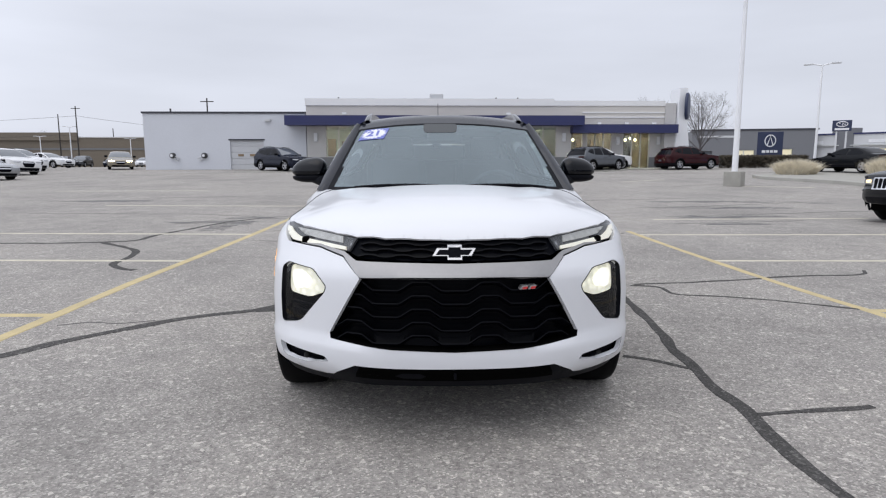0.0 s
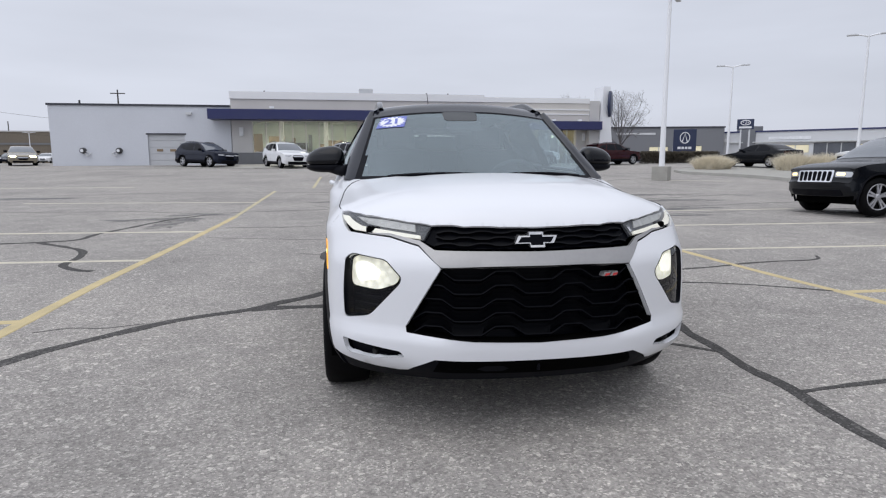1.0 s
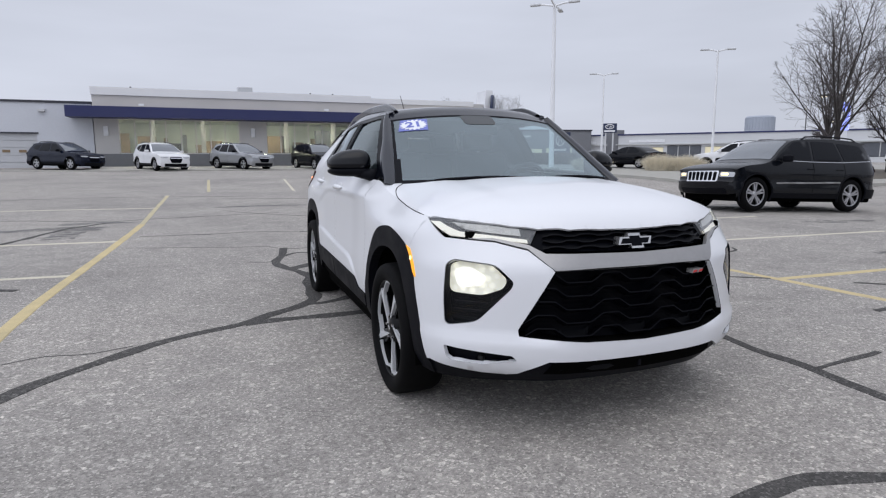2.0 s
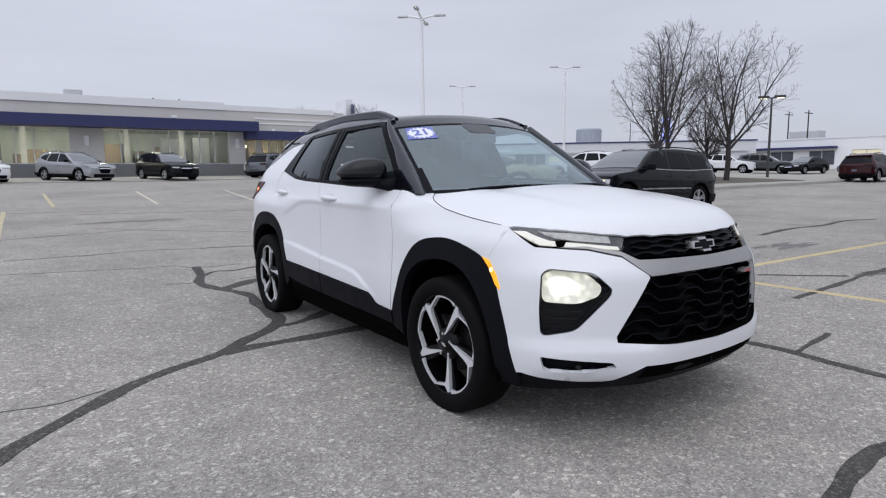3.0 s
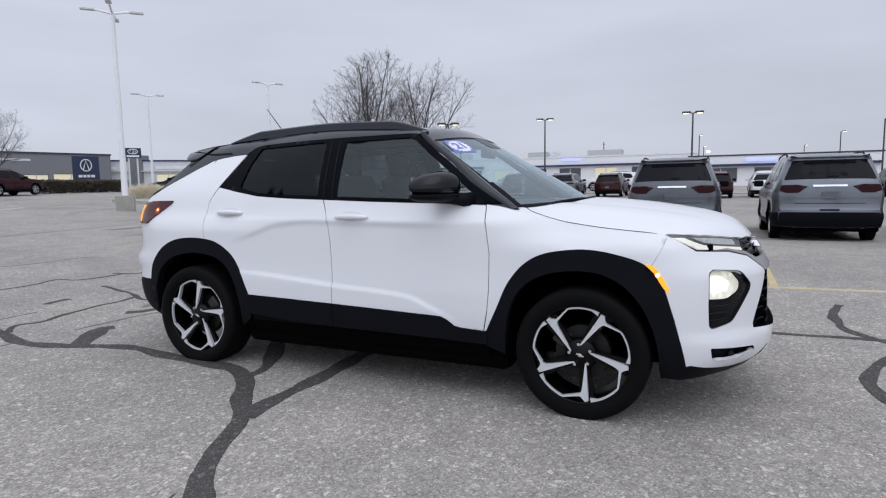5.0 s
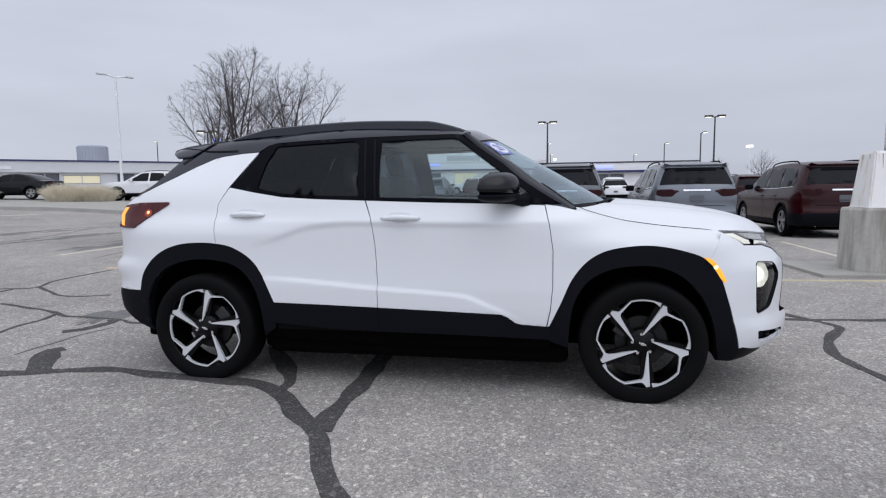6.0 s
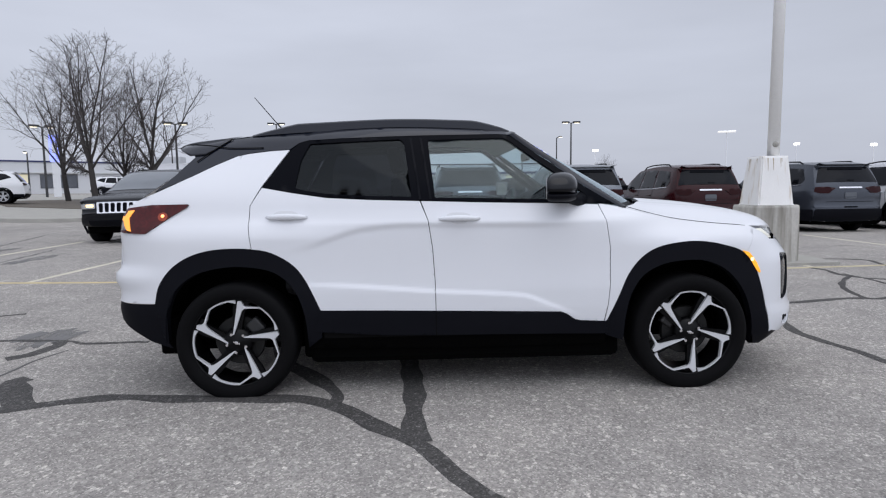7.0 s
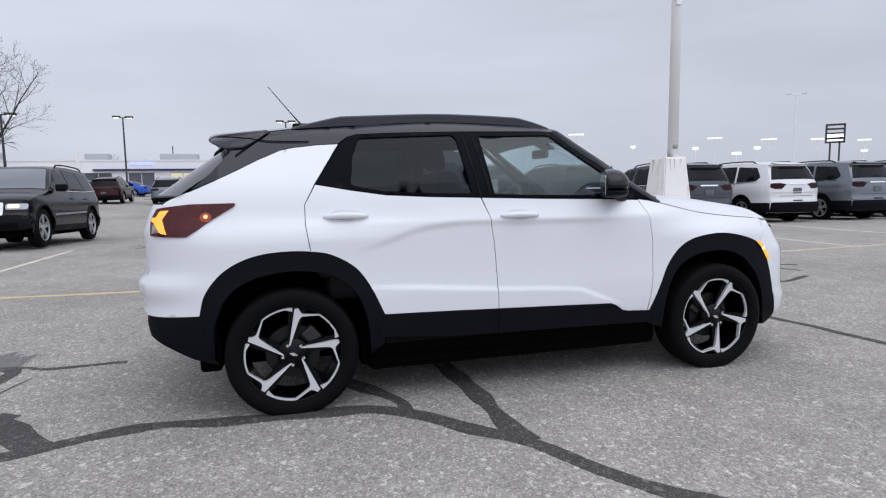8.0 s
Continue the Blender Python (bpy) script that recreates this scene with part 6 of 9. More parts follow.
KINDS["sedan"] = dict(L=4.65, W=1.83, H=1.43, wb=2.73, r=0.33, ax=-1.42, belt=0.92, tumble=0.46,
                  prof=[(-2.23, 0.22), (-2.30, 0.38), (-2.31, 0.55), (-2.26, 0.68), (-2.1, 0.77), (-1.6, 0.86), (-1.05, 0.94), (-0.60, 1.16), (-0.10, 1.345), (0.3, 1.40), (0.7, 1.395), (1.15, 1.30), (1.55, 1.13), (1.80, 1.03), (2.15, 1.01), (2.24, 0.97), (2.27, 0.80), (2.31, 0.62), (2.29, 0.42), (2.2, 0.28)],
                  ws=(0.96, 1.33), rg=(1.06, 1.34), panes=[[(-0.80, 0.965), (-0.05, 1.29), (0.34, 1.32), (0.28, 0.95)], [(0.36, 0.95), (0.42, 1.32), (0.85, 1.28), (1.30, 1.07), (1.2, 0.97)]],
                  tail=(0.78, 0.92, 0.45, 1.0), chrome=None, plate=(0.62, 0.74), low=0.42, lights=(0.62, 0.72, 0.5, 0.98), grille=(0.42, 0.66, 0.42))


def wheel_meshes(r):
    """Tyre and rim meshes, face towards +x."""
    bm = bmesh.new()
    k = r / 0.36
    lathe(bm, [(0.62 * r, -0.10), (0.8 * r, -0.115), (0.95 * r, -0.10), (r, -0.06), (r, 0.06), (0.95 * r, 0.10), (0.78 * r, 0.112), (0.68 * r, 0.10), (0.66 * r, 0.08)], 28)
    t = bpy.data.meshes.new("tyre")
    bm.to_mesh(t)
    bm.free()
    t.materials.append(M["tyre"])
    for p in t.polygons:
        p.use_smooth = True
    bm = bmesh.new()
    lathe(bm, [(0.68 * r, 0.095), (0.64 * r, 0.09), (0.60 * r, 0.03), (0.2 * r, 0.02), (0.0, 0.02)], 28)
    b = bpy.data.meshes.new("rim_back")
    bm.to_mesh(b)
    bm.free()
    b.materials.append(M["rim_black"])
    bm = bmesh.new()
    for i in range(5):
        a = radians(72 * i + 90)
        for j in (-1, 1):
            m = pose(0, 0, 0, math.degrees(a) + 9 * j)
            box(bm, (0.05, 0.05 * r, -0.05 * r), (0.085, 0.66 * r, 0.05 * r), 0.0, m)
    lathe(bm, [(0.0, 0.095), (0.12 * r, 0.093), (0.18 * r, 0.07), (0.18 * r, 0.05)], 16)
    lathe(bm, [(0.68 * r, 0.098), (0.66 * r, 0.102), (0.63 * r, 0.098), (0.62 * r, 0.08)], 28)
    s = bpy.data.meshes.new("rim")
    bm.to_mesh(s)
    bm.free()
    s.materials.append(M["alloy"])
    return t, b, s


VEHICLE_CACHE = {}


def vehicle_parts(kind):
    """List of (part name, mesh, material key, parent index, pose) of a kind of vehicle, built once."""
    if kind in VEHICLE_CACHE:
        return VEHICLE_CACHE[kind]
    K = KINDS[kind]
    L, W, belt = K["L"], K["W"], K["belt"]
    prof = np.array(curve_through(K["prof"], 5))
    ds = np.concatenate([[0], np.cumsum(np.hypot(*np.diff(prof, axis=0).T))])
    tan = np.gradient(prof, ds, axis=0)
    nor = np.stack([-tan[:, 1], tan[:, 0]], 1)
    nor /= np.maximum(np.hypot(*nor.T), 1e-9)[:, None]
    if nor[len(nor) // 2, 1] < 0:
        nor = -nor

    def half(y, z):
        y, z = np.asarray(y, float), np.asarray(z, float)
        e = np.abs(y) / (L / 2)
        w = W / 2 * (1 - 0.03 * e ** 3 - (K.get("taper", 0.13) if kind == "boxy_suv" else 0.13) * np.clip((e - 0.78) / 0.22, 0, 1) ** 2.0)
        w = w - K["tumble"] * np.clip(z - belt, 0, 2) - 0.10 * np.clip(z - belt, 0, 2) ** 2
        w = w - 0.05 * ease(belt - 0.14, belt, z) - 0.06 * (1 - ease(0.2, 0.5, z)) - 0.02 * ease(0.55, 0.62, z) * (1 - ease(0.70, 0.92, z))
        return np.maximum(w, 0.2)

    edge = 0.055

    def strip(k, s, out=0.0):
        p = np.stack([np.interp(s, ds, prof[:, 0]), np.interp(s, ds, prof[:, 1])], 1)
        n = np.stack([np.interp(s, ds, nor[:, 0]), np.interp(s, ds, nor[:, 1])], 1)
        n /= np.maximum(np.hypot(*n.T), 1e-9)[:, None]
        a = np.abs(k)
        drop = 0.02 * a ** 2 + (edge - 0.02) * a ** 7
        q = p - n * (drop - out)[:, None] if hasattr(drop, "__len__") else p - n * (drop - out)
        inner = p - n * edge
        # ends are rounded in plan
        bow = 0.10 * a ** 2.5 * np.clip(np.abs(n[:, 0]) - 0.35, 0, 1)
        q = q - np.sign(n[:, 0])[:, None] * np.stack([bow, 0 * bow], 1)
        return np.stack([k * (half(inner[:, 0], inner[:, 1]) + out * a ** 6), q[:, 0], q[:, 1]], 1)

    def s_at(z, front):
        idx = range(len(prof)) if front else range(len(prof) - 1, -1, -1)
        last = None
        for i in idx:
            if prof[i, 1] >= z:
                if last is None or abs(prof[i, 1] - prof[last, 1]) < 1e-6:
                    return ds[i]
                k = (z - prof[last, 1]) / (prof[i, 1] - prof[last, 1])
                return ds[last] + k * (ds[i] - ds[last])
            last = i
        return ds[-1]

    out = []

    def keep(name, ob, mat, parent=-1, label=""):
        me = ob.data
        bpy.data.objects.remove(ob)
        out.append((name, me, mat, parent, None, label))
        return len(out) - 1

    holder = new("holder")
    # skin across the top, then the flanks with their wheel openings
    ks = np.array([-1, -0.97, -0.92, -0.84, -0.7, -0.45, 0, 0.45, 0.7, 0.84, 0.92, 0.97, 1.0])
    verts, faces = [], []
    for s in ds:
        verts += [tuple(v) for v in strip(ks, np.full(len(ks), s))]
    nk = len(ks)
    for i in range(len(ds) - 1):
        for j in range(nk - 1):
            a = i * nk + j
            faces.append((a, a + 1, a + nk + 1, a + nk))
    inset = prof - nor * edge
    arches = []
    for yc in (K["ax"], K["ax"] + K["wb"]):
        R = K["r"] * 1.17
        arches.append([(yc + R * math.cos(a), K["r"] + R * math.sin(a)) for a in np.linspace(math.pi * 1.12, -math.pi * 0.12, 22)])
    low = 0.30
    bottom = [(inset[0][0] + 0.04, low)] + [p for p in arches[0] if p[1] > low] + [p for p in arches[1] if p[1] > low] + [(inset[-1][0] - 0.04, low)]
    outline = [tuple(p) for p in inset[::-1] if p[1] > low + 0.01] + bottom
    ends = np.abs(nor[:, 0]) > 0.35
    end_p, end_v = inset[ends], 0.10 * (np.abs(nor[ends, 0]) - 0.35) * np.sign(nor[ends, 0])
    for sd in (-1, 1):
        def place(flat):
            d = np.hypot(flat[:, None, 0] - end_p[None, :, 0], flat[:, None, 1] - end_p[None, :, 1])
            i = np.argmin(d, axis=1)
            pull = end_v[i] * np.clip(1 - d[np.arange(len(flat)), i] / 0.35, 0, 1) ** 2
            return np.stack([sd * half(flat[:, 0], flat[:, 1]), flat[:, 0] - pull, flat[:, 1]], 1)
        top, tri, _ = sheet(outline, place, 0.14)
        base = len(verts)
        verts += [tuple(v) for v in top]
        faces += [tuple(int(i) + base for i in (f if sd > 0 else f[::-1])) for f in tri]
    body = put_mesh("body", verts, faces, M["seam"], holder, smooth=True)
    bmx = bmesh.new()
    bmx.from_mesh(body.data)
    bmesh.ops.remove_doubles(bmx, verts=bmx.verts, dist=0.004)
    bmesh.ops.recalc_face_normals(bmx, faces=bmx.faces)
    for e in bmx.edges:
        if len(e.link_faces) == 2 and e.calc_face_angle(0) > radians(35):
            e.smooth = False
    bmx.to_mesh(body.data)
    bmx.free()
    for p in body.data.polygons:
        p.use_smooth = True
    keep("body", body, "PAINT")
    # wheel wells and floor
    bm = bmesh.new()
    box(bm, (-W / 2 + 0.12, -L / 2 + 0.45, 0.22), (W / 2 - 0.12, L / 2 - 0.25, 0.62), 0.04)
    keep("underbody", part("underbody", bm, M["under"], holder), "under")

    def stripe_chart(off):
        return lambda flat: strip(flat[:, 0], flat[:, 1], np.full(len(flat), off))

    def band(name, s0, s1, k0, k1, mat, off=0.006, both=False, front=True, label="", shrink=0.0):
        for sg in ((1, -1) if both else (1,)):
            o = [(sg * k0, s0), (sg * k1, s0), (sg * (k1 - shrink), s1), (sg * (k0 + (shrink if not both else 0)), s1)]
            if name == "rear_lamp":
                o = [(sg * k0, s0 + 0.45 * (s1 - s0)), (sg * (k0 + 0.16), s0), (sg * k1, s0), (sg * k1, s1), (sg * (k0 + 0.10), s1)]
            if name == "grille":
                o = [(-0.7 * k1, s0), (0.7 * k1, s0), (k1, s0 + 0.62 * (s1 - s0)), (0.86 * k1, s1), (-0.86 * k1, s1), (-k1, s0 + 0.62 * (s1 - s0))]
            if name == "headlamp" and kind != "boxy_suv":
                o = [(sg * k0, s0 + 0.35 * (s1 - s0)), (sg * (k0 + 0.2), s0), (sg * k1, s0 + 0.4 * (s1 - s0)), (sg * k1, s1), (sg * k0, s0 + 0.8 * (s1 - s0))]
            if name == "rear_lamp" and kind == "large_suv":
                o = [(sg * k0, s0 + 0.30 * (s1 - s0)), (sg * (k0 + 0.22), s0 + 0.05 * (s1 - s0)), (sg * k1, s0), (sg * k1, s0 + 0.72 * (s1 - s0)), (sg * (k1 - 0.16), s1), (sg * (k0 + 0.16), s1), (sg * (k0 + 0.08), s0 + 0.5 * (s1 - s0))]
            o = soften(o, 0.04)
            ob = panel(name, o, stripe_chart(off), M.get(mat, M["seam"]), holder, step=0.09, thick=0.012, outward=(0, -1 if front else 1, 0.6))
            keep(name, ob, mat, label=label)

    band("windscreen", s_at(K["ws"][0], True), s_at(K["ws"][1], True), -0.93, 0.93, "wind_glass", label="windscreen with reflected sky put into its pale colour", shrink=0.02)
    band("rear_window", s_at(K["rg"][1], False), s_at(K["rg"][0], False), -0.87, 0.87, "dark_glass", front=False, label="dark rear window", shrink=-0.09)
    for pn in K["panes"]:
        for sd in (-1, 1):
            ob = panel("side_window", soften(pn, 0.05), lambda flat, sd=sd: np.stack([sd * (half(flat[:, 0], flat[:, 1]) + 0.006), flat[:, 0], flat[:, 1]], 1), M["dark_glass"], holder, step=0.12, thick=0.012, outward=(sd, 0, 0))
            keep("side_window", ob, "dark_glass", label="dark side window")
    z0, z1, k0, k1 = K["tail"]
    band("rear_lamp", s_at(z1, False), s_at(z0, False), k0, k1, "tail_lit", 0.012, True, False, "dark red rear lamp")
    z0, z1, k0, k1 = K["lights"]
    band("headlamp", s_at(z0, True), s_at(z1, True), k0, k1, "HEAD", 0.010, True, True, "front headlamp")
    z0, z1, k0 = K["grille"]
    if kind == "boxy_suv":
        band("grille_surround", s_at(z0 - 0.02, True), s_at(z1 + 0.01, True), -k0, k0, "chrome_strip", 0.008)
        band("lit_bulb", s_at(0.785, True), s_at(0.845, True), 0.64, 0.84, "warm_lamp", 0.018, True, True, "lit amber bulb")
        for i in range(7):
            c = -0.45 + 0.9 * i / 6.0
            band("grille_slot", s_at(z0, True), s_at(z1 - 0.012, True), c - 0.047, c + 0.047, "gloss_black", 0.016)
    else:
        band("grille", s_at(z0, True), s_at(z1, True), -k0, k0, "gloss_black", 0.010)
        band("grille_bar", s_at(z1 - 0.10, True), s_at(z1 - 0.05, True), -k0 * 0.9, k0 * 0.9, "chrome_strip", 0.018)
    band("front_valance", ds[0] + 0.02, s_at(K["low"] - 0.06, True), -0.78, 0.78, "plastic", 0.007)
    band("rear_valance", s_at(K["low"] - 0.02, False), ds[-1] - 0.01, -0.995, 0.995, "plastic", 0.007, front=False)
    z0, z1 = K["plate"]
    band("number_plate", s_at(z1, False), s_at(z0, False), -0.17, 0.17, "plate", 0.014, front=False)
    if K["chrome"]:
        z0, z1, k0 = K["chrome"]
        band("tailgate_strip", s_at(z1, False), s_at(z0, False), -k0 * 0.62, k0 * 0.62, "chrome_strip", 0.016, front=False, label="chrome tailgate strip")
        band("bumper_vent", s_at(0.655, False), s_at(0.63, False), -0.2, 0.2, "gloss_black", 0.014, front=False)
        band("tailgate_gap", s_at(0.775, False), s_at(0.765, False), -0.70, 0.70, "seam", 0.004, front=False)
        band("bumper_crease", s_at(0.885, False), s_at(0.872, False), -0.93, 0.93, "PAINT", 0.022, front=False)
        band("spoiler_visor", s_at(1.592, False), s_at(1.525, False), -0.6, 0.6, "gloss_black", 0.022, front=False, label="black visor under the roof spoiler")
        band("rear_wiper", s_at(1.285, False), s_at(1.262, False), -0.17, 0.05, "plastic", 0.016, front=False)
        for sg in (-1, 1):
            bm = bmesh.new()
            tube(bm, [(sg * 0.58, L / 2 - 0.40, 0.345), (sg * 0.58, L / 2 - 0.13, 0.335)], 0.035, 10)
            keep("exhaust_tip", part("exhaust_tip", bm, M["chrome_strip"], holder), "chrome_strip")
    for sd in (-1, 1):
        # sill, arch edge, rail, mirror
        ob = panel("sill", [(K["ax"] + K["r"] * 1.2, 0.30), (K["ax"] + K["wb"] - K["r"] * 1.2, 0.30), (K["ax"] + K["wb"] - K["r"] * 1.22, 0.42), (K["ax"] + K["r"] * 1.22, 0.42)], lambda flat, sd=sd: np.stack([sd * (half(flat[:, 0], flat[:, 1]) + 0.01), flat[:, 0], flat[:, 1]], 1), M["plastic"], holder, step=0.2, thick=0.02, outward=(sd, 0, 0))
        keep("sill", ob, "plastic")
        if kind != "sedan":
            ya, yb = K["ax"] + K["wb"] + K["r"] * 1.20, float(inset[-1][0]) + 0.015
            ob = panel("rear_corner", [(ya, 0.31), (yb - 0.02, 0.31), (yb, K["low"] - 0.03), (ya - 0.04, K["low"] - 0.03)], lambda flat, sd=sd: np.stack([sd * (half(flat[:, 0], flat[:, 1]) + 0.008), flat[:, 0], flat[:, 1]], 1), M["plastic"], holder, step=0.12, thick=0.02, outward=(sd, 0, 0))
            keep("rear_corner", ob, "plastic")
        for arch in arches:
            bm = bmesh.new()
            pts = [(sd * (float(half(y, z)) - 0.005), y, z) for y, z in arch]
            tube(bm, pts, 0.022, 5)
            keep("arch_edge", part("arch_edge", bm, M["plastic"], holder), "plastic")
        if kind != "sedan":
            bm = bmesh.new()
            ys = np.linspace(-0.05, 1.75 if L > 4.8 else 1.35, 12)
            pts = []
            for i, y in enumerate(ys):
                j = int(np.argmin(np.abs(prof[:, 0] - y) + (prof[:, 1] < belt + 0.2) * 9))
                lift = 0.035 if 0 < i < 11 else -0.03
                pts.append((sd * (float(half(y, prof[j, 1])) + 0.0), y, prof[j, 1] - 0.03 + lift))
            tube(bm, pts, 0.018, 6)
            keep("roof_rail", part("roof_rail", bm, M["plastic"], holder), "plastic")
        bm = bmesh.new()
        yb = K["panes"][0][0][0] + 0.22
        box(bm, (-0.11, -0.06, -0.075), (0.11, 0.06, 0.075), 0.035, pose(sd * (W / 2 + 0.07), yb, belt + 0.09))
        keep("door_mirror", part("door_mirror", bm, M["seam"], holder), "MIRROR")
        if kind in ("boxy_suv", "large_suv"):
            bm = bmesh.new()
            line = [pn[0] for pn in K["panes"]] + [K["panes"][-1][-1]]
            line = [(line[0][0] - 0.02, belt + 0.05), (K["panes"][0][3][0], belt + 0.035), (K["panes"][1][3][0], belt + 0.045), (K["panes"][2][-1][0] + 0.05, K["panes"][2][-1][1] - 0.02)]
            tube(bm, [(sd * (float(half(y, z)) + 0.008), y, z) for y, z in line], 0.011, 5)
            keep("window_trim", part("window_trim", bm, M["chrome_strip"], holder), "chrome_strip", label="chrome window line")
        if kind == "boxy_suv":
            ob = panel("door_moulding", [(-0.95, 0.62), (1.0, 0.66), (1.0, 0.695), (-0.95, 0.655)], lambda flat, sd=sd: np.stack([sd * (half(flat[:, 0], flat[:, 1]) + 0.012), flat[:, 0], flat[:, 1]], 1), M["silver_bar"], holder, step=0.15, thick=0.02, outward=(sd, 0, 0))
            keep("door_moulding", ob, "silver_bar", label="grey door moulding")
        for yy in (0.05, 0.95):
            bm = bmesh.new()
            box(bm, (-0.012, -0.10, -0.014), (0.014, 0.10, 0.014), 0.008, pose(sd * float(half(yy, belt - 0.14)), yy, belt - 0.13))
            keep("door_handle", part("door_handle", bm, M["seam"], holder), "PAINT")
        for yy in (0.14, 1.12):
            verts = []
            zs = np.linspace(0.44, belt + 0.02, 10)
            for z in zs:
                for w in (-0.005, 0.005):
                    verts.append((sd * (float(half(yy, z)) + 0.002), yy + w, z))
            fc = [(2 * i, 2 * i + 1, 2 * i + 3, 2 * i + 2) for i in range(9)]
            keep("door_gap", put_mesh("door_gap", verts, fc, M["seam"], holder), "seam")
    bpy.data.objects.remove(holder)
    tyre, back, rim = wheel_meshes(K["r"])
    for sd in (-1, 1):
        for nm, y in (("front_wheel", K["ax"]), ("rear_wheel", K["ax"] + K["wb"])):
            m = pose(sd * (W / 2 - 0.145), y, K["r"], 0, 0, 0 if sd > 0 else 180)
            out.append((nm, None, None, -1, m, ""))
            i = len(out) - 1
            for n2, me, mk in (("tyre", tyre, "tyre"), ("rim_back", back, "rim_black"), ("rim", rim, "alloy")):
                out.append((n2, me, mk, i, None, ""))
    VEHICLE_CACHE[kind] = out
    return out


def park(kind, colour, x, y, heading, label, group="", lamps=None, name=None, z=None):
    """Stand a vehicle on the ground, facing along heading (dx, dy)."""
    th = math.degrees(math.atan2(heading[0], -heading[1]))
    n = Vector((*heading, 0)).normalized()
    side = Vector((-n.y, n.x, 0))
    zc = ground_z(x, y) if z is None else z
    f, b = (ground_z(x + n.x * 1.4 * s, y + n.y * 1.4 * s) for s in (1, -1))
    tilt = math.degrees(math.atan2(f - b, 2.8)) if z is None else 0
    l, r = (ground_z(x + side.x * 0.8 * s, y + side.y * 0.8 * s) for s in (1, -1))
    roll = math.degrees(math.atan2(l - r, 1.6)) if z is None else 0
    v = thing(name or {"sedan": "sedan_car"}.get(kind, kind), label, "car", group, at=pose(x, y, zc - 0.004, 0, 0, th) @ pose(0, 0, 0, -tilt, 0, 0) @ pose(0, 0, 0, 0, roll, 0) @ Matrix.Diagonal((1, 1, 1.05 if kind == "large_suv" else 1, 1)))
    made = []
    for nm, me, mk, par, m, lab in vehicle_parts(kind):
        ob = new(nm, me)
        ob.parent = v if par < 0 else made[par]
        if m is not None:
            ob.matrix_basis = m
        if me is not None:
            mat = paint(colour) if mk in ("PAINT",) else (M["plastic"] if mk == "MIRROR" and colour != "white" else paint(colour) if mk == "MIRROR" else (M[lamps or "lamp_clear"] if mk == "HEAD" else M[mk]))
            if len(me.materials) == 0:
                me.materials.append(mat)
            ob.material_slots[0].link = "OBJECT"
            ob.material_slots[0].material = mat
        if lab:
            tagged(ob, lab if mk != "HEAD" or not lamps else "lit front headlamp")
        made.append(ob)
    return v


ROW = "large family vehicles parked in a row"
for x, y, c, lab in ((13.25, 0.28, "mid_grey", "grey large family vehicle seen from behind, parked on asphalt"), (13.3, -2.65, "silver_grey", "grey large family vehicle beside a yellow stall line"), (13.9, -5.95, "maroon", "dark red large family vehicle with chrome tailgate strip"),
                     (13.3, -9.2, "slate", "slate grey large family vehicle behind the lamp post"), (13.0, -12.0, "white", "white large family vehicle with dark lower bumper"), (12.7, -14.7, "silver_grey", "grey large family vehicle parked beside a white one"), (12.6, -17.5, "navy", "dark blue large family vehicle at the end of a row"),
                     (12.5, -20.3, "charcoal", "charcoal large family vehicle at the far end of a row")):
    park("large_suv", c, x - 0.65, y, (1, 0.0), lab, ROW)
park("boxy_suv", "charcoal", 10.98, 7.86, (-1, 0.03), "dark grey off-road wagon with chrome slotted grille and lit headlamps", name="off_road_wagon")
FAR_ROW = "vehicles parked before the white building"
for k, c, x, y, h, lab in (("crossover", "maroon", 38.6, 12.4, (1, 0.02), "dark red crossover parked on asphalt, seen from behind"), ("crossover", "silver_grey", 36.6, 8.6, (1, 0.02), "grey crossover parked on asphalt, seen from behind"), ("crossover", "maroon", 40.2, 6.2, (1, 0.0), "dark red crossover next to a grey one"),
                           ("crossover", "maroon", 38.5, -0.6, (1, 0), "dark red crossover beyond the grey vehicles"), ("crossover", "white", 39.2, -3.4, (1, 0), "white crossover beyond the grey vehicles"), ("crossover", "dark_grey", 39.2, -7.0, (1, 0), "dark grey crossover in the far row"), ("crossover", "white", 28.0, -4.4, (1, 0), "white crossover in the middle of the lot"),
                           ("crossover", "navy", 39.4, -10.2, (1, 0), "dark blue crossover in the far row"), ("crossover", "maroon", 31.0, -9.5, (1, 0), "dark red crossover behind the row"), ("sedan", "silver", 57.0, 3.0, (0, 1), "silver saloon parked by the white building"),
                           ("crossover", "white", 47.5, 26.4, (0.3, -1), "white crossover parked by the white building"), ("crossover", "dark_grey", 49.0, 24.0, (0.3, -1), "dark grey crossover parked by the white building"), ("sedan", "black", 50.5, 21.4, (-1, 0.1), "black saloon parked by the white building"), ("sedan", "silver", 53.5, 18.2, (-1, 0.2), "silver saloon parked by the white building"),
                           ("sedan", "blue_bright", 56.0, 15.5, (0.2, 1), "bright blue saloon parked by the white building"), ("large_suv", "white", 55.0, 8.5, (0.1, 1), "white large family vehicle by the white building")):
    park(k, c, x, y, h, lab, FAR_ROW)
SHOW = "new vehicles parked before the showroom"
